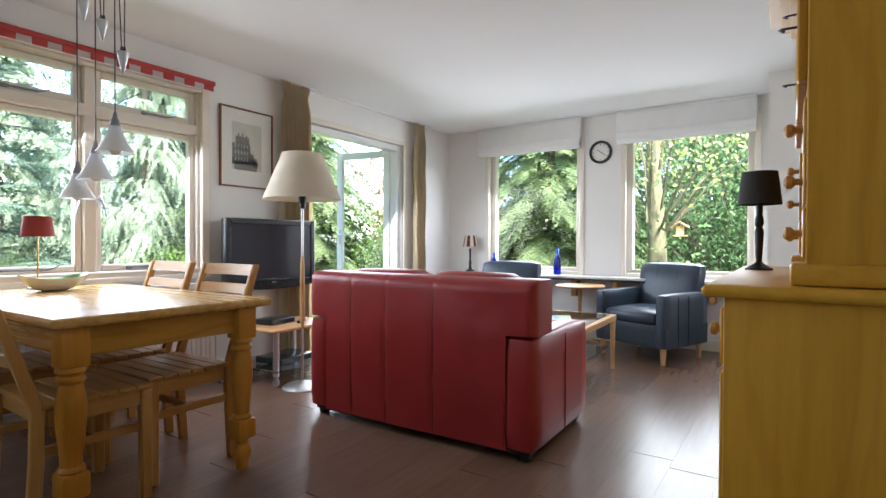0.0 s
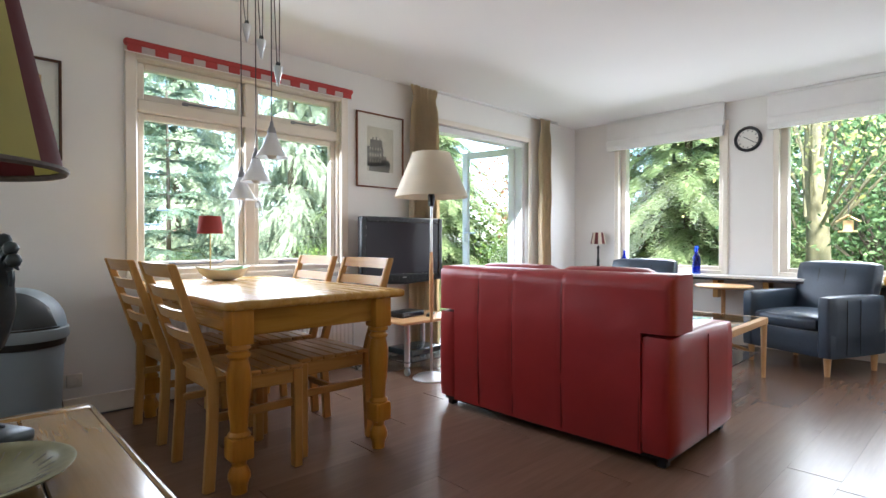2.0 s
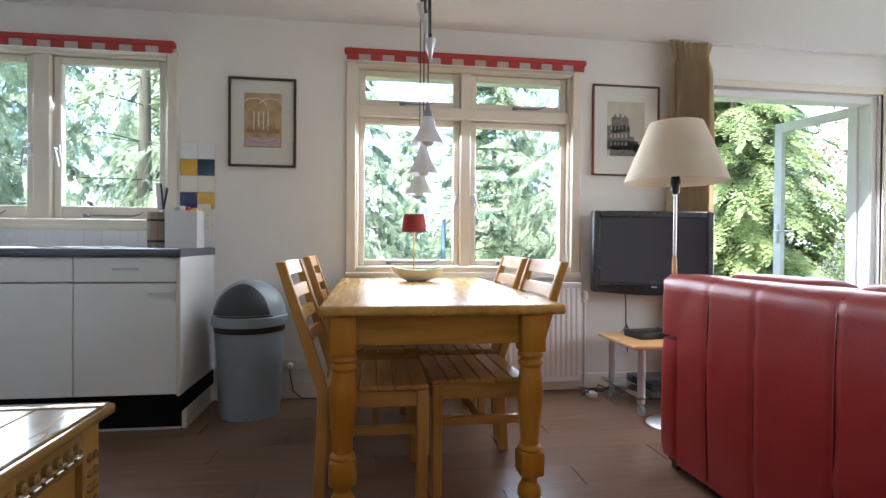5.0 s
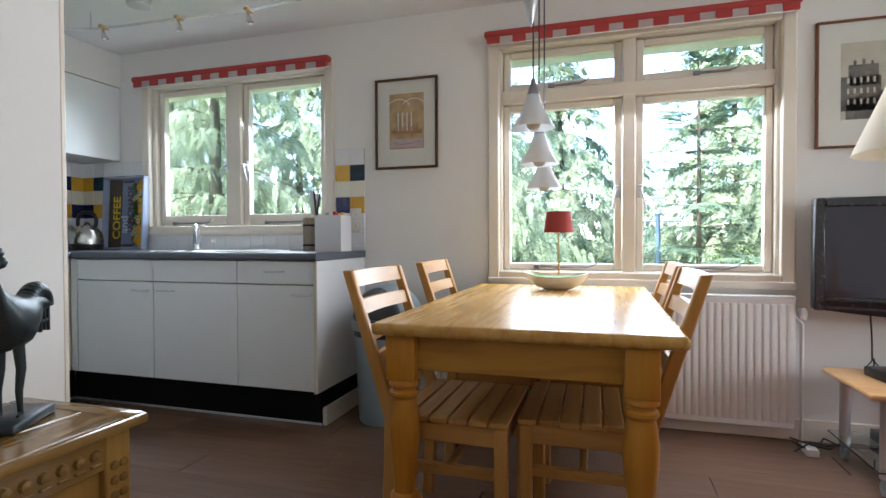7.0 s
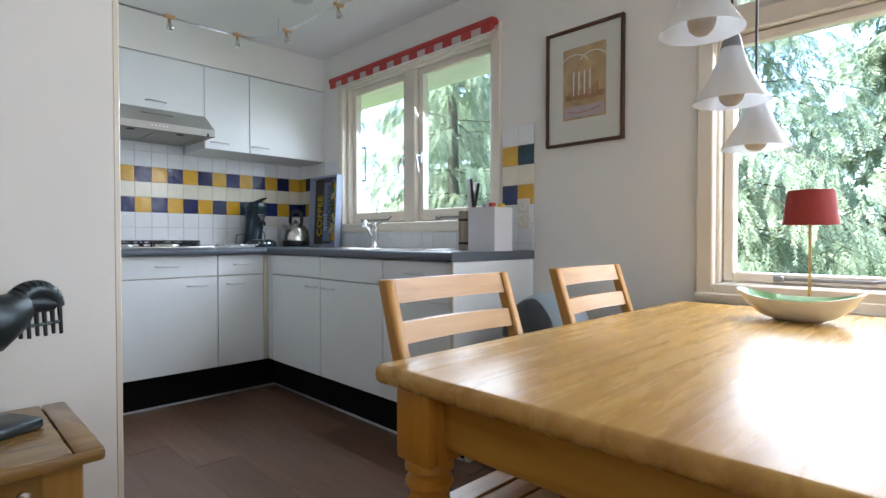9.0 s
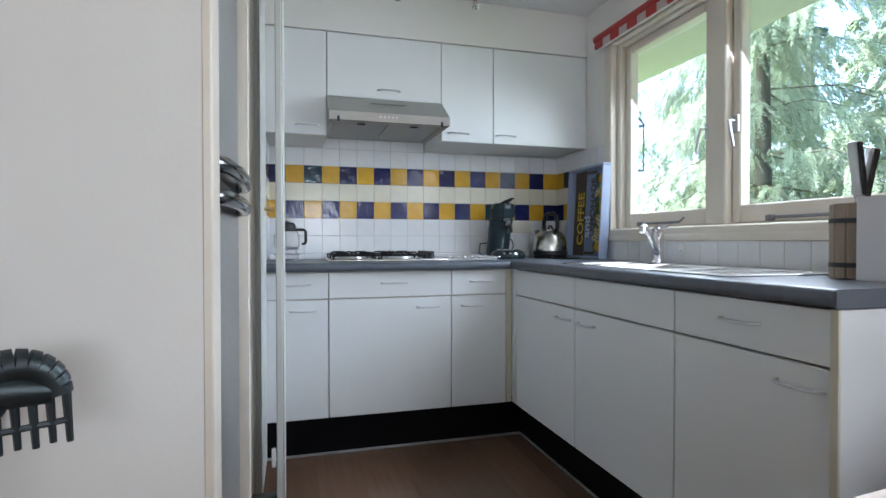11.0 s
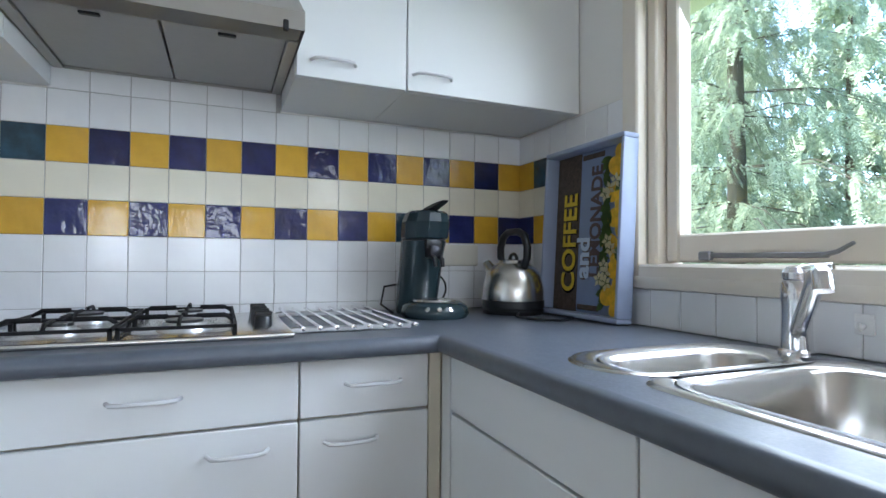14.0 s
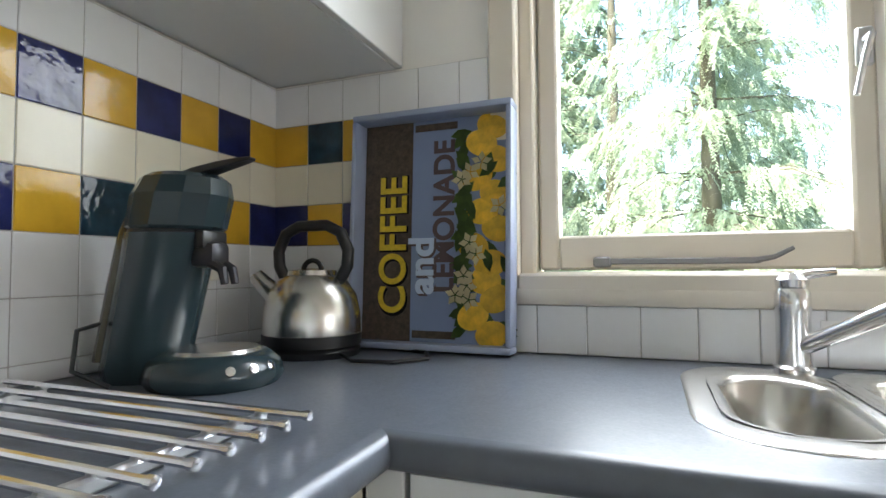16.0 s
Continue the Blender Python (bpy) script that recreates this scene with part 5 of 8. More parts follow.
# ---- fridge niche on the east side ----
fr = thing("fridge_freezer", "grey steel fridge freezer standing in a niche", "fridge", (KX + 0.02, -0.87, 0), 0)
part("body", box(bm_new(), 0.05, 0.0, 0.03, 0.62, 0.60, 1.78, 0.006, 2), M_FRIDGE, fr)
for z0, z1, nm in ((0.06, 1.125, "lower_door"), (1.145, 1.78, "upper_door")):
    dd = part(nm, box(bm_new(), -0.005, 0.0, z0, 0.047, 0.60, z1, 0.012, 3), M_FRIDGE, fr)
    z = z1 - 0.02 if nm == "lower_door" else z0 + 0.025
    pts = [(-0.005, 0.04, z), (-0.03, 0.09, z), (-0.042, 0.25, z), (-0.042, 0.4, z), (-0.03, 0.53, z), (-0.005, 0.57, z)]
    part("door_handle", tube(bm_new(), pts, 0.017, 12), M_DARKCHROME, dd, "curved dark chrome handle")
part("gap_seal", box(bm_new(), 0.0, 0.005, 1.124, 0.046, 0.595, 1.146), M_BLACK, fr, "black seal")
for y in (0.05, 0.55):
    part("foot", lathe(bm_new(), [(0, 0), (0.018, 0), (0.018, 0.03), (0, 0.031)], 12, (0.1, y, 0)), M_BLACK, fr)
bm = bm_new()
box(bm, KX - 0.012, PY - 0.088, 0, KX + 0.005, PY + 0.002, CEIL - 0.002, 0.003, 1)
box(bm, KX - 0.012, -0.93, 0, KX + 0.10, -0.885, CEIL - 0.002, 0.006, 2)
box(bm, KX - 0.008, -1.185, 0, KX - 0.001, -0.931, CEIL - 0.002, 0.002, 1)
struct("trim_niche", bm, M_TRIM, "cream painted edge trim of the niche", "trim")
dl = thing("cupboard_door", "narrow white planked cupboard door standing half open", "door", (-1.786, -0.95, 0.13))
part("leaf", box(bm_new(), -0.010, -0.26, 0.0, 0.010, 0.0, 2.0, 0.003, 1), M_DOORP, dl)
for i in range(3):
    part("plank", box(bm_new(), -0.014, -0.256 + 0.086 * i, 0.004, -0.010, -0.175 + 0.086 * i, 1.996, 0.002, 1), M_DOORP, dl)
part("hinge", box(bm_new(), 0.010, -0.05, 0.05, 0.096, -0.01, 0.075, 0.004, 1), M_BRONZE, dl, "brass-coloured hinge arm")
part("hinge_screw", lathe(bm_new(), [(0, 0), (0.012, 0), (0.012, 0.006), (0, 0.007)], 14, (0.03, 0.0, 0.06), Matrix.Rotation(radians(-90), 4, "X")), M_BRONZE, dl)
part("catch", box(bm_new(), 0.012, -0.02, 0.17, 0.026, 0.0, 0.23, 0.004, 1), M_WHITE, dl)
part("foot_pin", tube(bm_new(), [(0.0, -0.02, -0.13), (0.0, -0.02, 0.002)], 0.006, 8), M_DARKM, dl)
pd = thing("larder_door", "white painted panelled larder door, closed", "door", (KX - 0.022, -1.60, 0.06))
part("leaf", box(bm_new(), 0, 0, 0, 0.02, 0.41, 2.1, 0.003, 1), M_DOORP, pd)
for i in range(4):
    part("plank", box(bm_new(), -0.004, 0.012 + 0.098 * i, 0.02, 0.0, 0.10 + 0.098 * i, 2.08, 0.003, 1), M_DOORP, pd)
part("knob", lathe(bm_new(), [(0, 0), (0.008, 0), (0.007, 0.012), (0.013, 0.02), (0.012, 0.03), (0, 0.033)], 16, (-0.004, 0.14, 1.09), Matrix.Rotation(radians(-90), 4, "Y")), M_BRASS, pd, "small brass knob")

# ---- track light ----
tk = thing("track_light", "low-voltage ceiling rail light with small spotlights", "ceiling lamp", (0, 0, 0))
part("transformer", lathe(bm_new(), [(0, 2.312), (0.062, 2.311), (0.064, 2.27), (0.058, 2.235), (0.02, 2.23), (0, 2.23)], 24, (-2.74, -0.98, 0)), M_ALU, tk, "round grey transformer")
RAIL = [(-1.95, -1.66, 2.215), (-2.28, -1.655, 2.213), (-2.60, -1.65, 2.21), (-2.76, -1.63, 2.21), (-2.83, -1.56, 2.21), (-2.86, -1.42, 2.21), (-2.88, -1.2, 2.21), (-2.885, -0.85, 2.21), (-2.92, -0.45, 2.21), (-2.90, -0.2, 2.212), (-2.88, 0.0, 2.215)]
for off in (0.0, 0.022):
    part("rail", tube(bm_new(), [(x + off * 0.7, y + off * 0.7, z) for x, y, z in RAIL], 0.0035, 6), M_CHROME, tk)
for x, y in ((-2.852, -1.45), (-2.0, -1.655), (-2.89, -0.12)):
    part("rail_support", tube(bm_new(), [(x, y, 2.312), (x, y, 2.205)], 0.004, 6), M_ALU, tk)
for x, y in ((-2.30, -1.65), (-2.68, -1.64), (-2.86, -1.37), (-2.885, -0.86), (-2.915, -0.43), (-2.0, -1.66)):
    sp = part("spotlight", lathe(bm_new(), [(0, 0.045), (0.008, 0.044), (0.010, 0.02), (0.019, -0.02), (0.017, -0.022), (0.008, 0.0), (0, 0.0)], 16, (x, y + 0.01, 2.165), Matrix.Rotation(0.35, 4, "X")), M_CHROME, tk)
    part("spot_clamp", box(bm_new(), x - 0.028, y - 0.005, 2.205, x + 0.03, y + 0.022, 2.222, 0.004, 1), M_BEECH, sp, "tan clamp")

# ---- dining table ----
tb = thing("dining_table", "honey pine dining table with turned legs", "table", (-3.335, 0.745, 0))
TX, TY = 1.44, 0.852
bm = box(bm_new(), 0, 0, 0.708, TX, TY, 0.744, 0.014, 4)
part("tabletop", bm, M_PINE_X, tb, "", 50)
for a, m_ in (((0.13, 0.075, 0.60, TX - 0.06, 0.095, 0.706), M_PINE_X), ((0.13, TY - 0.095, 0.60, TX - 0.06, TY - 0.075, 0.706), M_PINE_X), ((0.125, 0.10, 0.60, 0.145, TY - 0.10, 0.706), M_PINE_Y), ((TX - 0.085, 0.10, 0.60, TX - 0.065, TY - 0.10, 0.706), M_PINE_Y)):
    part("apron", box(bm_new(), *a, 0.003, 1), m_, tb)
LEG = [(0.040, 0.575), (0.046, 0.566), (0.046, 0.556), (0.036, 0.550), (0.036, 0.543), (0.044, 0.536), (0.045, 0.528), (0.036, 0.515), (0.042, 0.48), (0.047, 0.44), (0.046, 0.40), (0.040, 0.33), (0.034, 0.27), (0.033, 0.238), (0.040, 0.232), (0.044, 0.224), (0.040, 0.215)]
FOOT = [(0.034, 0.130), (0.029, 0.118), (0.027, 0.105), (0.033, 0.095), (0.042, 0.075), (0.043, 0.055), (0.034, 0.035), (0.030, 0.015), (0.030, 0.0)]
for x in (0.145, 1.37):
    for y in (0.08, 0.742):
        bm = bm_new()
        box(bm, x - 0.044, y - 0.044, 0.572, x + 0.044, y + 0.044, 0.707, 0.006, 2)
        lathe(bm, LEG, 24, (x, y, 0))
        box(bm, x - 0.045, y - 0.045, 0.128, x + 0.045, y + 0.045, 0.218, 0.013, 2)
        lathe(bm, FOOT, 24, (x, y, 0))
        part("leg", bm, M_PINE_Z, tb, "turned pine leg", 35)

# ---- dining chairs: local +y is the way the sitter faces ----


def dining_chair():
    c = thing("dining_chair", "light brown wooden ladder-back dining chair with slatted seat", "chair", group="dining chairs")
    W, D = 0.40, 0.372
    for i in range(6):
        w = D / 6
        y = 0.006 + i * w
        part("seat_slat", box(bm_new(), -W / 2 - 0.016, y + 0.0016, 0.425, W / 2 + 0.016, y + w - 0.0016, 0.444, 0.004, 1), M_CHAIR_X, c)
    for a in ((-W / 2, 0.02, 0.365, W / 2, 0.04, 0.424), (-W / 2, D - 0.03, 0.365, W / 2, D - 0.005, 0.424)):
        part("seat_rail", box(bm_new(), *a, 0.003, 1), M_CHAIR_X, c)
    for x in (-W / 2 - 0.004, W / 2 - 0.018):
        part("seat_rail", box(bm_new(), x, 0.03, 0.365, x + 0.022, D - 0.02, 0.424, 0.003, 1), M_CHAIR_Y, c)
        part("stretcher", box(bm_new(), x, 0.01, 0.265, x + 0.022, D - 0.02, 0.297, 0.003, 1), M_CHAIR_Y, c)
    part("cross_stretcher", box(bm_new(), -W / 2 + 0.01, 0.175, 0.268, W / 2 - 0.01, 0.197, 0.294, 0.003, 1), M_CHAIR_X, c)
    for x in (-W / 2, W / 2 - 0.0):
        part("front_leg", box(bm_new(), x - 0.02, D - 0.038, 0, x + 0.02, D + 0.002, 0.425, 0.005, 1), M_CHAIR_Z, c)
        bm = bm_new()
        prof = [(0.0, -0.015, 0.0), (0.0, 0.0, 0.25), (0.0, 0.004, 0.42), (0.0, -0.02, 0.50), (0.0, -0.145, 0.885)]
        rings = []
        for _, y, z in prof:
            d = 0.021 if z < 0.86 else 0.016
            rings.append([bm.verts.new((x + sx * 0.014, y + sy * d, z)) for sx, sy in ((-1, -1), (1, -1), (1, 1), (-1, 1))])
        for a, b in zip(rings, rings[1:]):
            for i in range(4):
                bm.faces.new((a[i], a[(i + 1) % 4], b[(i + 1) % 4], b[i]))
        bm.faces.new(rings[0])
        bm.faces.new(rings[-1])
        bmesh.ops.bevel(bm, geom=list(bm.edges), offset=0.004, segments=1, affect="EDGES")
        part("back_post", bm, M_CHAIR_Z, c)
    for k, (z, h) in enumerate(((0.575, 0.042), (0.66, 0.042), (0.745, 0.045), (0.832, 0.052))):
        bm, n = bm_new(), 8
        rows = []
        for i in range(n + 1):
            u = i / n
            x = -W / 2 + 0.012 + u * (W - 0.024)
            bow = -0.016 * math.sin(math.pi * u)
            row = []
            for dz, dy in ((0, -0.009), (0, 0.009), (h, 0.009), (h, -0.009)):
                zz = z + dz
                yb = -0.02 - 0.125 * (zz - 0.50) / 0.385
                row.append(bm.verts.new((x, yb + bow + dy, zz)))
            rows.append(row)
        for a, b in zip(rows, rows[1:]):
            for i in range(4):
                bm.faces.new((a[i], a[(i + 1) % 4], b[(i + 1) % 4], b[i]))
        bm.faces.new(rows[0])
        bm.faces.new(rows[-1])
        part("back_slat", bm, M_CHAIR_X, c, "", 50)
    return c


ch = dining_chair()
ch.matrix_basis = pose(-2.237, 0.752, 0, 0, 0, -0.6)
copy_thing(ch, pose(-2.893, 0.758, 0, 0, 0, 1.5))
copy_thing(ch, pose(-2.305, 1.518, 0, 0, 0, 180.6))
copy_thing(ch, pose(-2.845, 1.526, 0, 0, 0, 179))

# ---- on the table ----
b = thing("boat_bowl", "boat-shaped ceramic bowl, white outside and green inside", "bowl", (-3.06, 1.18, 0.745), 90)
bm = bm_new()
rings = []
for s_, z, lift in ((0.35, 0.0, 0), (0.60, 0.014, 0.0), (0.84, 0.038, 0.008), (1.0, 0.062, 0.030), (0.97, 0.062, 0.030), (0.80, 0.040, 0.008), (0.5, 0.016, 0.0)):
    ring = []
    for i in range(36):
        a = 2 * math.pi * i / 36
        ca, sa = math.cos(a), math.sin(a)
        ring.append(bm.verts.new((0.155 * s_ * math.copysign(abs(ca) ** 0.85, ca), 0.085 * s_ * sa, z + lift * ca * ca * 0.8)))
    rings.append(ring)
outer = []
for k, (a, c) in enumerate(zip(rings, rings[1:])):
    for i in range(36):
        f = bm.faces.new((a[i], a[(i + 1) % 36], c[(i + 1) % 36], c[i]))
bm.faces.new(list(reversed(rings[0])))
bm.faces.new(rings[-1])
ob = part("bowl", bm, M_CERAMW, b, "", 60)
ob.data.materials.append(M_CERAMG)
for p in ob.data.polygons:
    if p.normal.z > 0.25 and p.center.z > 0.012:
        p.material_index = 1
lm = thing("table_lamp", "slim table lamp with red shade on the dining table", "lamp", (-3.25, 1.173, 0.745))
part("base", lathe(bm_new(), [(0, 0), (0.05, 0), (0.05, 0.006), (0.012, 0.014), (0, 0.015)], 24), M_ALU, lm)
part("stem", tube(bm_new(), [(0, 0, 0.01), (0, 0, 0.36)], 0.0045, 8), M_BRASS, lm)
part("shade", lathe(bm_new(), [(0.075, 0.275), (0.061, 0.380), (0.059, 0.380), (0.073, 0.275)], 32, cap=False), M_SHADE_R, lm, "red cloth shade")

# ---- pendant lamp ----
pl = thing("pendant_lamp", "triple pendant with frosted glass bell shades and counterweights", "pendant lamp", (0, 1.155, 0))
part("ceiling_plate", box(bm_new(), -2.85, -0.03, 2.285, -2.15, 0.03, 2.311, 0.006, 2), M_ALU, pl)
for x, z, wx, wz in ((-2.375, 1.375, -2.305, 1.70), (-2.553, 1.272, -2.486, 1.875), (-2.735, 1.195, -2.662, 2.005)):
    bell = [(0.076, 0.0), (0.068, 0.012), (0.055, 0.034), (0.043, 0.056), (0.033, 0.080), (0.025, 0.104), (0.020, 0.122), (0.016, 0.138)]
    sh = part("shade", lathe(bm_new(), bell + [(q - 0.002, h_) for q, h_ in reversed(bell)], 36, (x, 0, z), cap=False), M_FROST, pl, "frosted glass bell shade", 60)
    part("cap", lathe(bm_new(), [(0.0225, 0.116), (0.0165, 0.140), (0.010, 0.152), (0.008, 0.170), (0.004, 0.176), (0, 0.177)], 18, (x, 0, z)), M_STAY, sh, "grey metal cap")
    part("bulb", lathe(bm_new(), [(0, -0.004), (0.012, -0.002), (0.022, 0.008), (0.026, 0.024), (0.022, 0.042), (0.013, 0.058), (0.012, 0.09), (0, 0.09)], 20, (x, 0, z - 0.004)), M_BULB, sh, "opal bulb", 60)
    part("cord", tube(bm_new(), [(x, 0, z + 0.17), (x, 0, 2.29)], 0.0028, 6), M_DARKM, pl)
    cw = part("counterweight", lathe(bm_new(), [(0.0, 0.0), (0.004, 0.004), (0.024, 0.088), (0.024, 0.094), (0.0, 0.096)], 20, (wx, 0, wz)), M_ALU, pl, "metal cone counterweight")
    part("pulley", lathe(bm_new(), [(0, -0.006), (0.013, -0.006), (0.010, 0), (0.013, 0.006), (0, 0.006)], 14, (wx, 0, wz + 0.106), Matrix.Rotation(radians(90), 4, "X")), M_BLACK, cw)
    part("cord", tube(bm_new(), [(x + 0.02, 0, 2.29), (wx - 0.012, 0, wz + 0.11)], 0.0024, 6), M_DARKM, pl)
    part("cord", tube(bm_new(), [(wx + 0.02, 0, 2.29), (wx + 0.012, 0, wz + 0.11)], 0.0024, 6), M_DARKM, pl)

# ---- pictures ----


def picture(label, y0, y1, z0, z1, bw, frame_mat, art):
    p = thing("framed_picture", label, "picture", (WX + 0.002, y0, z0), group="framed prints")
    W, H = y1 - y0, z1 - z0
    part("picture_frame", bar_frame(bm_new(), 0, W, 0, H, bw, 0, 0.022, 0.003), frame_mat, p)
    part("mount", box(bm_new(), 0.002, bw - 0.002, bw - 0.002, 0.008, W - bw + 0.002, H - bw + 0.002), M_PAPER, p, "off-white mount")
    art(p, W, H)
    g = part("glazing", box(bm_new(), 0.0125, bw - 0.001, bw - 0.001, 0.0140, W - bw + 0.001, H - bw + 0.001), M_PANE, p)
    g.visible_shadow = False


def art_hall(p, W, H):
    part("print", box(bm_new(), 0.008, W * 0.23, H * 0.22, 0.0092, W * 0.78, H * 0.83), M_OCHRE, p, "ochre print of a vaulted hall")
    bm = bm_new()
    for k in range(2):
        s_ = -1 if k else 1
        for i in range(6):
            a0, a1 = radians(20 + 22 * i), radians(20 + 22 * (i + 1))
            cy, cz = W * 0.5 + s_ * W * 0.12, H * 0.66
            tube(bm, [(0.0094, cy + 0.075 * math.cos(a0), cz + 0.06 * math.sin(a0)), (0.0094, cy + 0.075 * math.cos(a1), cz + 0.06 * math.sin(a1))], 0.0035, 4)
    for i in range(4):
        y = W * 0.36 + i * 0.028
        box(bm, 0.0092, y, H * 0.42, 0.0098, y + 0.008, H * 0.62)
    part("print_detail", bm, M_PAPER, p)
    bm = bm_new()
    box(bm, 0.0092, W * 0.26, H * 0.385, 0.0096, W * 0.75, H * 0.43)
    for i in range(9):
        y = W * 0.3 + i * 0.018
        box(bm, 0.0097, y, H * 0.43, 0.0102, y + 0.007, H * (0.46 + 0.02 * (i % 3)))
    part("print_detail", bm, M_OCHRED, p)
    bm = bm_new()
    box(bm, 0.0094, W * 0.25, H * 0.235, 0.0099, W * 0.76, H * 0.33)
    part("caption_panel", bm, M_LILAC, p)
    bm = tube(bm_new(), [(0.0102, W * 0.30, H * 0.29), (0.0102, W * 0.42, H * 0.27), (0.0102, W * 0.56, H * 0.275), (0.0102, W * 0.72, H * 0.30)], 0.0016, 4)
    part("caption_scroll", bm, M_CLOTHR, p)


def art_castle(p, W, H):
    part("print", box(bm_new(), 0.008, W * 0.22, H * 0.22, 0.0092, W * 0.78, H * 0.82), M_SEPIA, p, "sepia print of an old building")
    bm = bm_new()
    y0, z0 = W * 0.22, H * 0.22
    for a, b_, c_, d_ in ((0.02, 0.0, 0.22, 0.10), (0.0, 0.04, 0.16, 0.20), (0.03, 0.16, 0.15, 0.255), (0.05, 0.25, 0.062, 0.275), (0.085, 0.25, 0.097, 0.28), (0.12, 0.25, 0.13, 0.27), (0.15, 0.06, 0.19, 0.13), (0.18, 0.03, 0.23, 0.08)):
        box(bm, 0.0092, y0 + a, z0 + b_, 0.0097, y0 + c_, z0 + d_)
    part("print_detail", bm, M_SEPIAD, p)
    bm = bm_new()
    for i in range(5):
        for j_ in range(3):
            box(bm, 0.0098, y0 + 0.025 + 0.026 * i, z0 + 0.07 + 0.05 * j_, 0.0101, y0 + 0.034 + 0.026 * i, z0 + 0.095 + 0.05 * j_)
    part("print_detail", bm, M_SEPIA, p)


picture("framed ochre print of a hall in a dark walnut frame", 0.072, 0.466, 1.408, 1.945, 0.014, M_FRAMED, art_hall)
picture("framed sepia print of a castle in a thin reddish frame", 2.362, 2.832, 1.412, 2.012, 0.011, M_FRAMER, art_castle)

# ---- clock ----
ck = thing("wall_clock", "round wall clock with black rim and pale dial", "clock", (-1.592, NY - 0.001, 1.932))
ck.matrix_basis = ck.matrix_basis @ Matrix.Rotation(radians(90), 4, "X")
part("rim", lathe(bm_new(), [(0.0, 0), (0.117, 0), (0.118, 0.018), (0.106, 0.03), (0.092, 0.026), (0.090, 0.012), (0, 0.012)], 40), M_BLACK, ck)
part("dial", lathe(bm_new(), [(0, 0.012), (0.091, 0.012), (0.091, 0.0135), (0, 0.0135)], 40), M_PAPER, ck, "pale dial")
for i in range(12):
    a = radians(30 * i)
    m_ = Matrix.Rotation(a, 4, "Z")
    o = part("hour_mark", box(bm_new(), -0.003, 0.07, 0.0136, 0.003, 0.084, 0.0146), M_BLACK, ck)
    o.matrix_basis = m_
for nm, L, a in (("hour_pointer", 0.045, 55), ("minute_pointer", 0.068, -125)):
    o = part(nm, box(bm_new(), -0.003, -0.012, 0.0148, 0.003, L, 0.0160), M_BLACK, ck)
    o.matrix_basis = Matrix.Rotation(radians(a), 4, "Z")

# ---- television and its stand ----
tv = thing("television", "dark flat-screen television on a wall bracket", "television", (-3.318, 2.318, 0.655), -4)
part("case", box(bm_new(), -0.06, 0.0, 0.0, 0.0, 0.79, 0.515, 0.012, 2), M_TVF, tv)
part("bezel", bar_frame(bm_new(), 0.0, 0.79, 0.0, 0.515, 0.042, -0.002, 0.014, 0.006, "y", 0.062), M_TVF, tv, "glossy dark bezel")
part("screen", box(bm_new(), 0.0, 0.04, 0.06, 0.005, 0.75, 0.475), M_TVS, tv, "dark screen")
bm = bm_new()
n = 14
lo = [bm.verts.new((0.012, 0.02 + 0.75 * i / n, 0.004 - 0.028 * math.sin(math.pi * i / n))) for i in range(n + 1)]
hi = [bm.verts.new((0.016, 0.02 + 0.75 * i / n, 0.045)) for i in range(n + 1)]
for i in range(n):
    bm.faces.new((lo[i], lo[i + 1], hi[i + 1], hi[i]))
bmesh.ops.solidify(bm, geom=list(bm.faces), thickness=0.03)
part("speaker_bar", bm, M_TVF, tv, "curved speaker strip")
part("maker_mark", box(bm_new(), 0.0155, 0.375, 0.028, 0.0175, 0.415, 0.034), M_ALU, tv)
part("wall_bracket", box(bm_new(), -0.15, 0.30, 0.18, -0.058, 0.48, 0.36), M_BLACK, tv)
part("cable", tube(bm_new(), [(-0.02, 0.22, 0.01), (-0.04, 0.235, -0.12), (-0.05, 0.24, -0.22), (-0.02, 0.27, -0.265), (-0.03, 0.20, -0.27), (-0.06, 0.25, -0.22), (-0.07, 0.26, -0.40)], 0.004, 6), M_BLACK, tv, "hanging black cable")
st = thing("tv_stand", "small TV stand with beech top and glass shelf on castors", "tv stand", (-3.31, 2.35, 0))
bm = box(bm_new(), 0.0, 0.0, 0.375, 0.47, 0.60, 0.398, 0.010, 3)
part("top_board", bm, M_BEECH, st, "beech top board")
part("glass_shelf", box(bm_new(), 0.01, 0.02, 0.105, 0.48, 0.58, 0.113, 0.003, 1), M_GREENGLASS, st, "greenish glass shelf")
for x in (0.06, 0.42):
    for y in (0.07, 0.53):
        lg = part("leg", lathe(bm_new(), [(0, 0.07), (0.021, 0.07), (0.021, 0.374), (0, 0.374)], 18, (x, y, 0)), M_ALU, st, "silver leg")
        part("castor", lathe(bm_new(), [(0, -0.010), (0.026, -0.010), (0.030, 0), (0.026, 0.010), (0, 0.010)], 18, (x, y, 0.030), Matrix.Rotation(radians(90), 4, "X")), M_PLASTICG, lg)
        part("castor_fork", box(bm_new(), x - 0.012, y - 0.013, 0.028, x + 0.012, y + 0.013, 0.072, 0.004, 1), M_PLASTICG, lg)
o = thing("set_top_box", "flat black set-top box on the TV stand", "electronics", (-3.18, 2.46, 0.399), 8)
part("case", box(bm_new(), 0, 0, 0, 0.16, 0.25, 0.04, 0.005, 2), M_BLACK, o)
part("front", box(bm_new(), 0.158, 0.01, 0.006, 0.163, 0.24, 0.034, 0.001, 1), M_TVS, o)
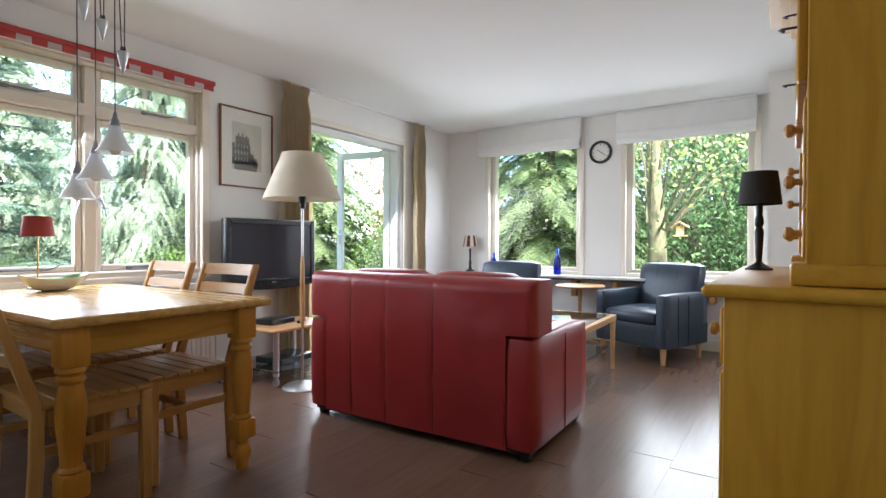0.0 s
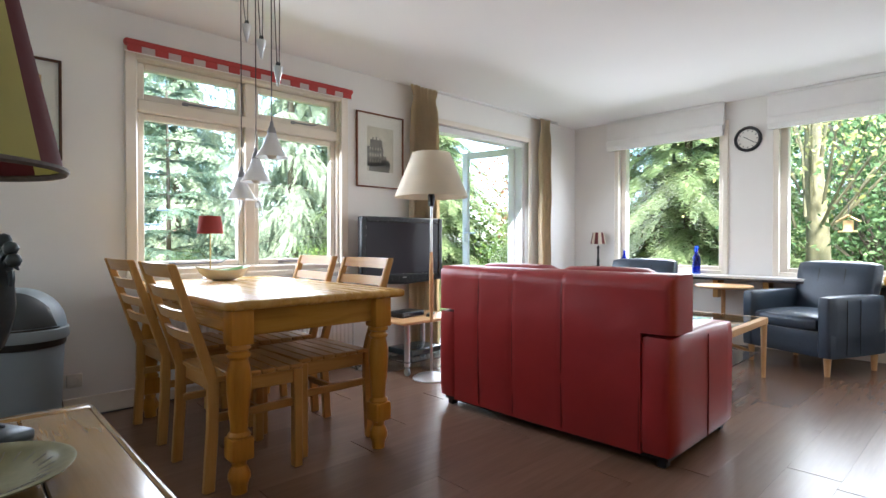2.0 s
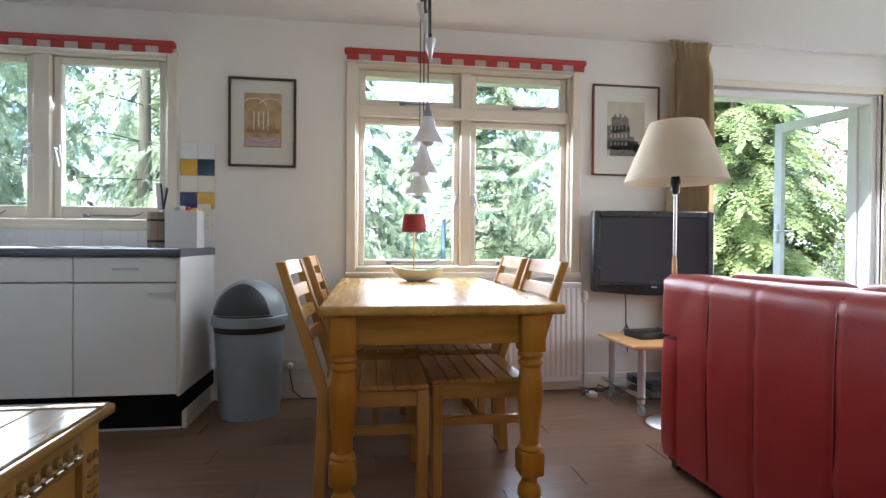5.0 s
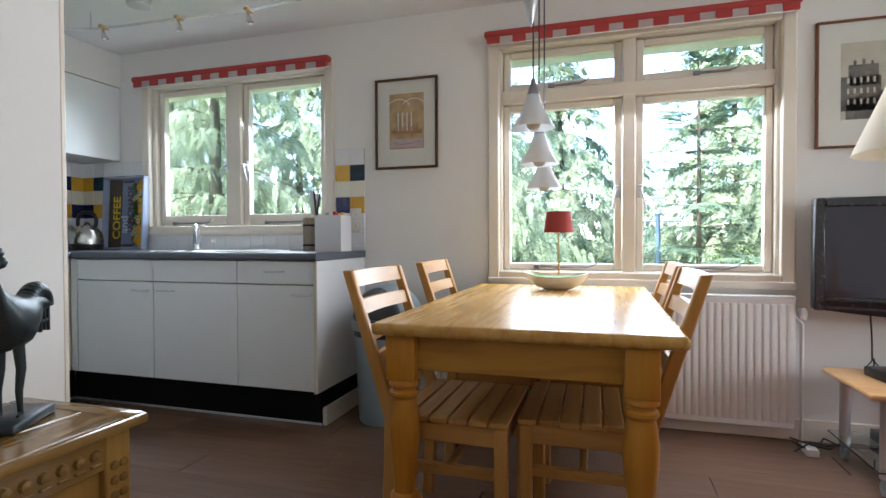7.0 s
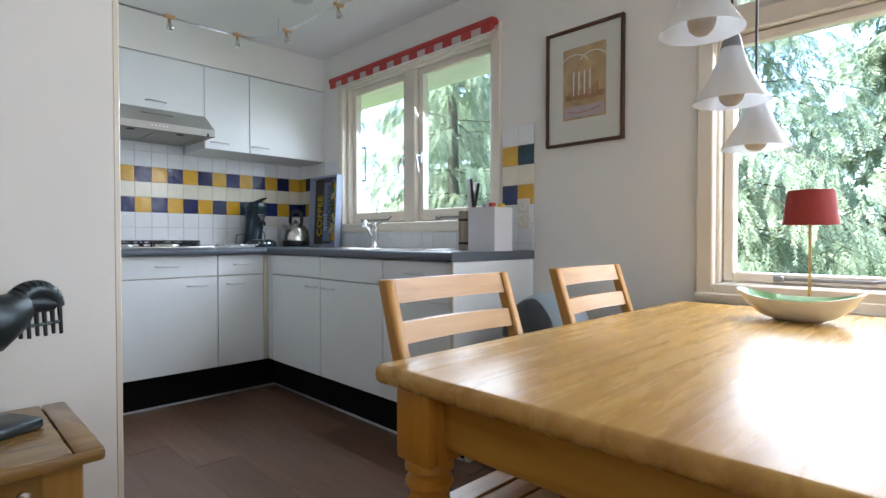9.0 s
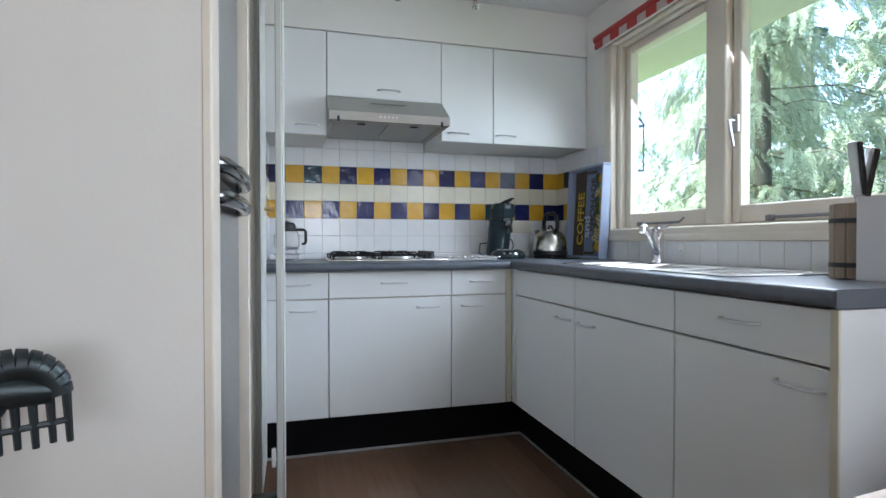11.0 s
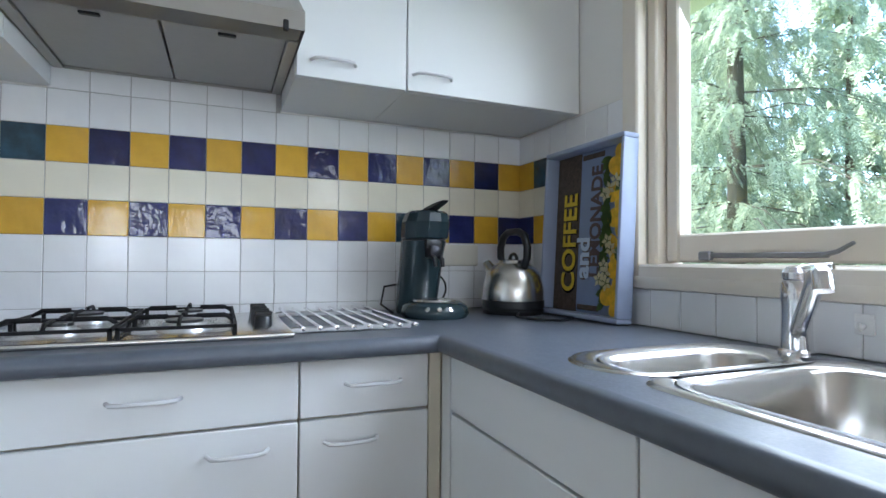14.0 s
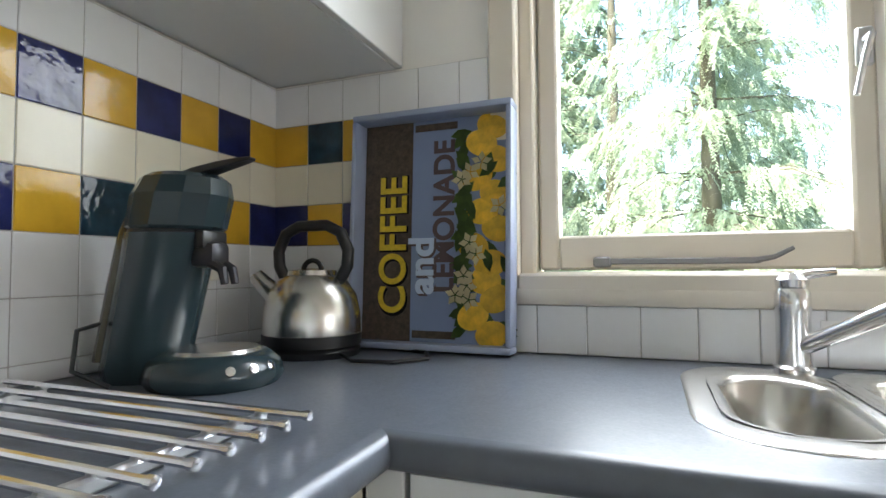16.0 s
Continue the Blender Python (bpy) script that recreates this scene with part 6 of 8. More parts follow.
o = thing("remote_control", "black remote control on the TV stand", "remote", (-2.97, 2.67, 0.399), 40)
part("case", box(bm_new(), 0, 0, 0, 0.045, 0.17, 0.018, 0.006, 2), M_BLACK, o)
for i in range(5):
    part("key", box(bm_new(), 0.012, 0.03 + 0.024 * i, 0.018, 0.033, 0.042 + 0.024 * i, 0.0205, 0.002, 1), M_PLASTICG, o)
o = thing("dvd_player", "slim dark disc player on the glass shelf", "electronics", (-3.22, 2.50, 0.114), 4)
part("case", box(bm_new(), 0, 0, 0, 0.26, 0.34, 0.045, 0.004, 2), M_PLASTICD, o)
part("front", box(bm_new(), 0.258, 0.006, 0.006, 0.264, 0.334, 0.040, 0.001, 1), M_BLACK, o)
part("display", box(bm_new(), 0.263, 0.12, 0.014, 0.2655, 0.2, 0.030), M_TVS, o)
o = thing("cable_tangle", "loose black cables and a white adapter by the TV stand", "cables", (-3.33, 2.33, 0))
for s_ in range(3):
    rr = random.Random(s_)
    part("cable", tube(bm_new(), [(0.02 + rr.uniform(-0.03, 0.06), -0.1 + 0.07 * i, 0.008 + 0.05 * abs(math.sin(i * 1.3 + s_))) for i in range(8)], 0.004, 6), M_BLACK, o)
part("adapter", box(bm_new(), 0.02, -0.06, 0, 0.10, -0.01, 0.035, 0.006, 2), M_WHITE, o, "white adapter")

# ---- floor lamp ----
fl = thing("floor_lamp", "tall floor lamp with wide cream shade and wooden pole", "lamp", (-2.735, 2.515, 0))
part("base", lathe(bm_new(), [(0, 0), (0.135, 0), (0.135, 0.006), (0.11, 0.022), (0.03, 0.038), (0.012, 0.05), (0, 0.05)], 36), M_ALU, fl)
part("lower_pole", tube(bm_new(), [(0, 0, 0.04), (0, 0, 0.42)], 0.009, 12), M_ALU, fl)
part("wood_grip", lathe(bm_new(), [(0, 0.40), (0.010, 0.40), (0.016, 0.5), (0.017, 0.6), (0.013, 0.85), (0.009, 0.9), (0, 0.9)], 16), M_BEECH, fl, "honey wood pole section")
part("upper_pole", tube(bm_new(), [(0, 0, 0.88), (0, 0, 1.24)], 0.009, 12), M_ALU, fl)
part("socket", lathe(bm_new(), [(0, 1.22), (0.02, 1.225), (0.026, 1.29), (0.018, 1.33), (0, 1.34)], 18), M_BLACK, fl)
part("bulb", lathe(bm_new(), [(0, 1.33), (0.015, 1.335), (0.03, 1.39), (0.02, 1.43), (0, 1.44)], 16), M_BULB, fl)
part("shade", lathe(bm_new(), [(0.262, 1.287), (0.134, 1.598), (0.132, 1.598), (0.259, 1.287)], 48, cap=False), M_SHADE_W, fl, "cream cloth shade")
part("shade_spider", box(bm_new(), -0.13, -0.004, 1.585, 0.13, 0.004, 1.59), M_ALU, fl)
part("shade_rod", tube(bm_new(), [(0, 0, 1.43), (0, 0, 1.588)], 0.004, 6), M_ALU, fl)

# ---- red sofa: local y runs from its back to its front ----
so = thing("sofa", "red leather two-seat sofa seen from behind", "sofa", (-2.285, 2.17, 0), 1.2)
SW, SD = 1.40, 0.78


def puff(x0, y0, z0, x1, y1, z1, r, swell=0.0, cuts=6):
    """A padded block: rounded edges and gently swollen faces."""
    bm = bm_new()
    box(bm, x0, y0, z0, x1, y1, z1)
    bmesh.ops.subdivide_edges(bm, edges=list(bm.edges), cuts=cuts, use_grid_fill=True)
    c = Vector(((x0 + x1) / 2, (y0 + y1) / 2, (z0 + z1) / 2))
    h = Vector((abs(x1 - x0) / 2, abs(y1 - y0) / 2, abs(z1 - z0) / 2))
    for v in bm.verts:
        p = v.co - c
        q = Vector((max(-(h.x - r), min(h.x - r, p.x)), max(-(h.y - r), min(h.y - r, p.y)), max(-(h.z - r), min(h.z - r, p.z))))
        d = p - q
        if d.length > 1e-6:
            p = q + d.normalized() * r if d.length > r * 0.999 else p
        u = Vector((p.x / h.x, p.y / h.y, p.z / h.z))
        k = swell * (1 - u.x ** 2) * (1 - u.z ** 2) if abs(u.y) > 0.9 else swell * (1 - u.x ** 2) * (1 - u.y ** 2) if abs(u.z) > 0.9 else 0
        if abs(u.y) > 0.9:
            p.y += math.copysign(k, u.y)
        elif abs(u.z) > 0.9:
            p.z += math.copysign(k, u.z)
        v.co = c + p
    return bm


bm = bm_new()
NX, NZ, X0, X1, ZL, ZH = 118, 34, -0.012, SW + 0.005, 0.045, 0.825
cell = {}
for i in range(NX + 1):
    for k_ in range(NZ + 1):
        x, z = X0 + (X1 - X0) * i / NX, ZL + (ZH - ZL) * k_ / NZ
        e = min(x - X0, X1 - x, ZH - z)
        y = 0.0 if e > 0.05 else 0.05 - math.sqrt(max(0.0, 0.05 ** 2 - (0.05 - e) ** 2))
        y += -0.008 * math.sin(math.pi * i / NX) * math.sin(math.pi * k_ / NZ)
        y += 0.010 * (noise.noise((x * 3.2 + z * 2.0, z * 5.0, 1.7)) * 0.6 + noise.noise((x * 9 - z * 6, z * 8, 4.1)) * 0.25)
        for xs in (0.32, 0.56, 0.86):
            y += 0.004 * math.exp(-((x - xs) / 0.010) ** 2)
        cell[i, k_] = bm.verts.new((x, y, z))
for i in range(NX):
    for k_ in range(NZ):
        xm, zm = X0 + (X1 - X0) * (i + 0.5) / NX, ZL + (ZH - ZL) * (k_ + 0.5) / NZ
        if zm > 0.565 or 0.132 < xm < SW - 0.142:
            bm.faces.new((cell[i, k_], cell[i + 1, k_], cell[i + 1, k_ + 1], cell[i, k_ + 1]))
bmesh.ops.delete(bm, geom=[v for v in bm.verts if not v.link_faces], context="VERTS")
bmesh.ops.recalc_face_normals(bm, faces=bm.faces)
if sum(f.normal.y for f in bm.faces) > 0:
    bmesh.ops.reverse_faces(bm, faces=bm.faces)
ext = bmesh.ops.extrude_face_region(bm, geom=list(bm.faces))
for v in [g for g in ext["geom"] if isinstance(g, bmesh.types.BMVert)]:
    v.co.y = 0.20
part("back", bm, M_RED, so, "padded red leather back with vertical seams", 60)
part("arm", puff(0.0, 0.0, 0.045, 0.14, SD, 0.565, 0.03, 0.006), M_RED, so, "", 60)
part("arm", puff(SW - 0.15, 0.0, 0.045, SW, SD, 0.565, 0.03, 0.006), M_RED, so, "", 60)
for x0, x1 in ((0.145, SW / 2 - 0.004), (SW / 2 + 0.004, SW - 0.155)):
    part("back_cushion", puff(x0, 0.14, 0.44, x1, 0.34, 0.838, 0.07, 0.006), M_RED, so, "", 60)
    part("seat_cushion", puff(x0, 0.28, 0.26, x1, SD - 0.01, 0.45, 0.05, 0.02), M_RED, so, "", 60)
part("seat_frame", puff(0.14, 0.2, 0.045, SW - 0.15, SD - 0.03, 0.26, 0.02, 0.0), M_RED, so, "", 60)
for x in (0.32, 0.56, 0.86):
    part("seam", tube(bm_new(), [(x, 0.003, 0.06), (x, -0.003, 0.3), (x, -0.004, 0.5), (x, -0.001, 0.66), (x, 0.004, 0.765), (x, 0.022, 0.808)], 0.0032, 6), M_SEAM, so, "stitched leather seam")
part("seam", tube(bm_new(), [(SW + 0.002, 0.40, 0.06), (SW + 0.004, 0.40, 0.3), (SW + 0.002, 0.40, 0.54)], 0.003, 6), M_SEAM, so, "stitched leather seam")
part("seam", tube(bm_new(), [(SW - 0.148, 0.0, 0.06), (SW - 0.148, 0.0, 0.55)], 0.0022, 6), M_SEAM, so, "stitched leather seam")
for x in (0.05, SW - 0.08):
    for y in (0.03, SD - 0.08):
        part("foot", box(bm_new(), x, y, 0, x + 0.04, y + 0.05, 0.05, 0.004, 1), M_DARKM, so)
part("underside", box(bm_new(), 0.03, 0.03, 0.028, SW - 0.03, SD - 0.03, 0.046), M_BLACK, so, "dark underside cloth")

# ---- armchairs: local -y is the way the sitter faces ----


def armchair():
    c = thing("armchair", "navy blue leather armchair with pale wooden legs", "armchair", group="blue armchairs")
    W, D = 0.70, 0.66
    part("front_skirt", puff(-W / 2, -D / 2 + 0.01, 0.13, W / 2, D / 2 - 0.02, 0.32, 0.015, 0.004), M_BLUE, c, "", 60)
    part("seat_cushion", puff(-W / 2 + 0.10, -D / 2 + 0.0, 0.31, W / 2 - 0.10, D / 2 - 0.12, 0.43, 0.04, 0.02), M_BLUE, c, "", 60)
    for s_ in (-1, 1):
        x0, x1 = (s_ * W / 2, s_ * (W / 2 - 0.095))
        part("arm", puff(min(x0, x1), -D / 2, 0.13, max(x0, x1), D / 2 - 0.03, 0.575, 0.022, 0.005), M_BLUE, c, "", 60)
    bk = puff(-W / 2 + 0.06, D / 2 - 0.16, 0.13, W / 2 - 0.06, D / 2 - 0.02, 0.805, 0.04, 0.012, 8)
    for v in bk.verts:
        if v.co.z > 0.4:
            v.co.y += 0.22 * (v.co.z - 0.4)
            v.co.x *= 1 + 0.12 * (v.co.z - 0.4)
    part("backrest", bk, M_BLUE, c, "", 60)
    for x in (-0.1, 0.1):
        part("seam", tube(bm_new(), [(x, D / 2 - 0.165 + 0.22 * max(0, z - 0.4), z) for z in (0.45, 0.55, 0.65, 0.76)], 0.003, 6), M_BLACK, c)
    for s_ in (-1, 1):
        for y in (0.0, -0.15):
            part("seam", tube(bm_new(), [(s_ * (W / 2 + 0.003), y, 0.15), (s_ * (W / 2 + 0.003), y, 0.55)], 0.0025, 6), M_BLACK, c)
    for x in (-W / 2 + 0.05, W / 2 - 0.05):
        for y in (-D / 2 + 0.05, D / 2 - 0.08):
            part("leg", lathe(bm_new(), [(0, 0), (0.017, 0), (0.025, 0.13), (0, 0.131)], 12, (x, y, 0)), M_BEECH, c, "pale wooden leg")
    return c


ac = armchair()
ac.matrix_basis = pose(-0.985, 4.985, 0, 0, 0, -22)
copy_thing(ac, pose(-2.27, 4.52, 0, 0, 0, 4))

# ---- coffee table, side table ----
ct = thing("coffee_table", "glass-topped coffee table with light wooden frame", "coffee table", (-1.93, 3.42, 0), 2)
part("frame_rail", box(bm_new(), 0, 0, 0.385, 0.86, 0.045, 0.43, 0.004, 1), M_BEECH, ct)
part("frame_rail", box(bm_new(), 0, 0.795, 0.385, 0.86, 0.84, 0.43, 0.004, 1), M_BEECH, ct)
part("frame_rail", box(bm_new(), 0, 0.045, 0.385, 0.045, 0.795, 0.43, 0.004, 1), M_BEECH, ct)
part("frame_rail", box(bm_new(), 0.815, 0.045, 0.385, 0.86, 0.795, 0.43, 0.004, 1), M_BEECH, ct)
part("glass_top", box(bm_new(), 0.04, 0.04, 0.425, 0.82, 0.80, 0.433, 0.002, 1), M_GREENGLASS, ct, "clear glass top")
for x in (0.003, 0.817):
    for y in (0.003, 0.797):
        part("leg", lathe(bm_new(), [(0, 0), (0.014, 0), (0.022, 0.385), (0, 0.386)], 12, (x + 0.02, y + 0.02, 0)), M_BEECH, ct)
part("lower_shelf", box(bm_new(), 0.05, 0.05, 0.17, 0.81, 0.79, 0.178, 0.002, 1), M_GREENGLASS, ct, "lower glass shelf")
mg = thing("magazine", "folded green and white magazine on the coffee table", "magazine", (-1.45, 3.6, 0.4335), 20)
part("cover", box(bm_new(), 0, 0, 0, 0.21, 0.29, 0.006, 0.001, 1), M_PAPER, mg)
part("cover_photo", box(bm_new(), 0.01, 0.10, 0.006, 0.20, 0.28, 0.0066), M_CERAMG, mg)
sd = thing("side_table", "round light wooden side table on a single leg", "side table", (-1.66, 5.05, 0))
part("top", lathe(bm_new(), [(0, 0.565), (0.21, 0.565), (0.235, 0.575), (0.235, 0.585), (0.225, 0.59), (0, 0.59)], 40), M_BEECH, sd)
part("column", tube(bm_new(), [(0, 0, 0.02), (0, 0, 0.566)], 0.018, 14), M_BEECH, sd)
for a in range(3):
    c_, s_ = math.cos(a * 2.094 + 0.4), math.sin(a * 2.094 + 0.4)
    part("foot", tube(bm_new(), [(0.01 * c_, 0.01 * s_, 0.08), (0.1 * c_, 0.1 * s_, 0.05), (0.2 * c_, 0.2 * s_, 0.015)], 0.014, 8), M_BEECH, sd)

# ---- on the window shelf ----
for x, y, h, lab in ((-2.03, 5.40, 0.27, "tall cobalt blue glass bottle on the window shelf"), (-2.80, 5.42, 0.22, "small cobalt blue glass bottle on the window shelf")):
    b = thing("glass_bottle", lab, "bottle", (x, y, 0.661), group="blue bottles")
    part("bottle", lathe(bm_new(), [(0, 0), (0.036, 0), (0.039, 0.01), (0.039, h * 0.5), (0.034, h * 0.62), (0.014, h * 0.76), (0.013, h * 0.95), (0.017, h * 0.96), (0.017, h), (0.010, h), (0.010, h * 0.78), (0.030, h * 0.6), (0.034, h * 0.5), (0.034, 0.014), (0, 0.012)], 24, cap=False), M_BLUEGLASS, b)
lm = thing("table_lamp", "small dark candlestick lamp with striped shade on the shelf", "lamp", (-3.09, 5.37, 0.661))
part("base", lathe(bm_new(), [(0, 0), (0.055, 0), (0.055, 0.012), (0.02, 0.03), (0.014, 0.08), (0.02, 0.10), (0.012, 0.13), (0.012, 0.24), (0.018, 0.25), (0.008, 0.27), (0, 0.28)], 20), M_BLACK, lm)
for i in range(12):
    a0, a1 = 2 * math.pi * i / 12, 2 * math.pi * (i + 1) / 12
    bm = bm_new()
    pts = [(0.085, 0.29, a0), (0.085, 0.29, a1), (0.06, 0.42, a1), (0.06, 0.42, a0)]
    am = (a0 + a1) / 2
    vs = [bm.verts.new((r * math.cos(a), r * math.sin(a), z)) for r, z, a in pts]
    bm.faces.new(vs)
    bmesh.ops.solidify(bm, geom=list(bm.faces), thickness=0.0015)
    part("shade_stripe", bm, M_SHADE_S if i % 2 else M_SHADE_W, lm)
part("shade_spider", box(bm_new(), -0.06, -0.002, 0.41, 0.06, 0.002, 0.414), M_ALU, lm)
part("stem", tube(bm_new(), [(0, 0, 0.27), (0, 0, 0.412)], 0.004, 6), M_ALU, lm)

# ---- bin ----
bn = thing("waste_bin", "grey plastic swing-lid waste bin by the kitchen units", "bin", (-3.195, 0.255, 0))
bn.matrix_basis = bn.matrix_basis @ Matrix.Diagonal((0.94, 0.94, 0.99, 1))
part("barrel", lathe(bm_new(), [(0, 0), (0.168, 0), (0.172, 0.01), (0.195, 0.50), (0.193, 0.50), (0, 0.49)], 40), M_PLASTICG, bn)
part("bag_edge", lathe(bm_new(), [(0.196, 0.47), (0.200, 0.472), (0.203, 0.505), (0.196, 0.507)], 40, cap=False), M_BLACK, bn, "black bag edge")
bm = bm_new()
lathe(bm, [(0.212, 0.505), (0.216, 0.515), (0.214, 0.555), (0.205, 0.562), (0.196, 0.562)], 40, cap=False)
part("lid_ring", bm, M_PLASTICG, bn)
bm = bm_new()
dome = []
for j_ in range(9):
    t = math.pi / 2 * j_ / 8
    dome.append((0.204 * math.cos(t) + 0.0005, 0.56 + 0.195 * math.sin(t)))
lathe(bm, dome, 40, cap=False)
ob = part("lid_dome", bm, M_PLASTICG, bn, "", 60)
bm = bm_new()
cols = []
for i in range(21):
    u = -1 + 0.1 * i
    a = radians(-8 + 52 * u)
    top = 0.06 + 1.02 * math.sqrt(max(0.0, 1 - u * u))
    cols.append([bm.verts.new((0.208 * math.cos(a) * math.cos(e), 0.208 * math.sin(a) * math.cos(e), 0.562 + 0.197 * math.sin(e))) for e in [0.05 + (top - 0.05) * q / 6 for q in range(7)]])
for c0, c1 in zip(cols, cols[1:]):
    for q in range(6):
        bm.faces.new((c0[q], c1[q], c1[q + 1], c0[q + 1]))
part("swing_flap", bm, M_FLAP, bn, "dark grey arched swing flap", 60)
bm = bm_new()
fl_ = [(0.207 * math.cos(radians(a)) * math.cos(e), 0.207 * math.sin(radians(a)) * math.cos(e), 0.56 + 0.198 * math.sin(e)) for e in (0.02,) for a in range(-48, 49, 8)]
tube(bm, fl_, 0.004, 6)
part("flap_lip", bm, M_BLACK, bn)

# ---- carved chest, rooster, plate, striped lamp ----
cs = thing("carved_chest", "old carved oak chest with panelled lid", "chest", (-1.565, PY + 0.016, 0))
CW, CD, CH = 1.03, 0.415, 0.55
for i, (y0, y1) in enumerate(((0.0, 0.135), (0.137, 0.275), (0.277, CD))):
    part("lid_board", box(bm_new(), 0.055, y0, CH - 0.028, CW - 0.055, y1, CH, 0.003, 1), M_OAK_X, cs)
for x0, x1 in ((0.0, 0.053), (CW - 0.053, CW)):
    part("lid_end", box(bm_new(), x0, 0, CH - 0.03, x1, CD + 0.006, CH + 0.001, 0.008, 2), M_OAK_X, cs)
part("lid_edge", box(bm_new(), 0.0, CD, CH - 0.028, CW, CD + 0.016, CH - 0.002, 0.008, 2), M_OAK_X, cs)
part("body", box(bm_new(), 0.06, 0.01, 0.06, CW - 0.06, CD - 0.035, CH - 0.03), M_OAK_Z, cs)
KNUCKLE = mesh_of("carved_knuckle", lathe(bm_new(), [(0, -0.001), (0.012, 0.0), (0.010, 0.006), (0, 0.009)], 8, (0, 0, 0), Matrix.Rotation(radians(-90), 4, "X"), False), M_OAK_X, 30)
TOOTH = mesh_of("carved_tooth", box(bm_new(), -0.015, -0.001, -0.004, 0.012, 0.009, 0.004, 0.002, 1), M_OAK_X, 0)
BOSS = mesh_of("carved_boss", lathe(bm_new(), [(0, -0.001), (0.015, 0.0), (0.012, 0.009), (0, 0.013)], 8, (0, 0, 0), Matrix.Rotation(radians(-90), 4, "X"), False), M_OAK_X, 30)
for x in (0.035, 0.34, 0.635, CW - 0.105):
    st_ = part("stile", box(bm_new(), x, CD - 0.036, 0.0, x + 0.07, CD - 0.008, CH - 0.03, 0.004, 1), M_OAK_Z, cs)
    for k_ in range(11):
        z = 0.08 + 0.036 * k_
        for s_ in (-1, 1):
            knuckle = new("carved_knuckle", KNUCKLE)
            knuckle.parent = st_
            knuckle.matrix_basis = Matrix.Translation((x + 0.035 + s_ * 0.012, CD - 0.008, z))
for z0, z1 in ((0.03, 0.09), (CH - 0.115, CH - 0.03)):
    rl = part("rail", box(bm_new(), 0.035, CD - 0.038, z0, CW - 0.035, CD - 0.012, z1, 0.003, 1), M_OAK_X, cs)
    if z0 > 0.2:
        for k_ in range(20):
            x = 0.13 + 0.039 * k_
            for nm, me, dz in (("carved_boss", BOSS, 0.045), ("carved_tooth", TOOTH, 0.022)):
                o = new(nm, me)
                o.parent = rl
                o.matrix_basis = Matrix.Translation((x, CD - 0.012, z0 + dz))
for x0 in (0.105, 0.41, 0.705):
    pn = part("front_panel", box(bm_new(), x0, CD - 0.045, 0.09, x0 + 0.235 if x0 < 0.7 else CW - 0.105, CD - 0.026, CH - 0.115, 0.003, 1), M_OAK_Z, cs)
    cx = x0 + 0.117
    for rr in (0.08, 0.05, 0.02):
        part("carved_ring", tube(bm_new(), arc((cx, CD - 0.024, 0.26), rr, 0, 360, 20, "xz"), 0.006, 6), M_OAK_X, pn)
for y in (0.05, CD - 0.1):
    part("side_stile", box(bm_new(), 0.032, y, 0.0, 0.06, y + 0.06, CH - 0.03, 0.003, 1), M_OAK_Z, cs)
    part("side_stile", box(bm_new(), CW - 0.06, y, 0.0, CW - 0.032, y + 0.06, CH - 0.03, 0.003, 1), M_OAK_Z, cs)

rs = new("rooster_statue")
bm = bm_new()
box(bm, -0.09, -0.055, 0.0, 0.09, 0.055, 0.024, 0.004, 1)
for y in (-0.022, 0.022):
    tube(bm, [(0.0, y, 0.022), (0.005, y, 0.08), (-0.005, y, 0.13), (0.0, y * 0.9, 0.19)], 0.006, 8, 0.013)
    for dx in (-0.02, 0.025, 0.03):
        tube(bm, [(0, y, 0.028), (dx, y + dx * 0.3, 0.027)], 0.005, 6, 0.003)
secs = []
for x, z, ry, rz in ((-0.105, 0.27, 0.012, 0.02), (-0.08, 0.262, 0.035, 0.045), (-0.03, 0.24, 0.05, 0.062), (0.03, 0.245, 0.048, 0.07), (0.065, 0.285, 0.036, 0.055), (0.075, 0.33, 0.026, 0.034), (0.080, 0.36, 0.02, 0.024), (0.095, 0.375, 0.012, 0.014)):
    secs.append([bm.verts.new((x, ry * math.cos(2 * math.pi * i / 16), z + rz * math.sin(2 * math.pi * i / 16))) for i in range(16)])
for a, b in zip(secs, secs[1:]):
    for i in range(16):
        bm.faces.new((a[i], a[(i + 1) % 16], b[(i + 1) % 16], b[i]))
bm.faces.new(secs[0])
bm.faces.new(list(reversed(secs[-1])))
tube(bm, [(0.092, 0, 0.372), (0.118, 0, 0.366), (0.128, 0, 0.358)], 0.009, 8, 0.002)
for i in range(6):
    a = radians(5 + 32 * i)
    cx, cz = 0.070 + 0.044 * math.cos(a), 0.372 + 0.046 * math.sin(a)
    tube(bm, [(0.072, 0, 0.368), (cx, 0, cz)], 0.010, 8, 0.007)
    lathe(bm, [(0.001, -0.015), (0.010, -0.011), (0.015, 0.0), (0.010, 0.011), (0.001, 0.015)], 10, (cx, 0, cz))
tube(bm, [(0.105, 0, 0.355), (0.108, 0, 0.335), (0.105, 0, 0.325)], 0.007, 6, 0.004)
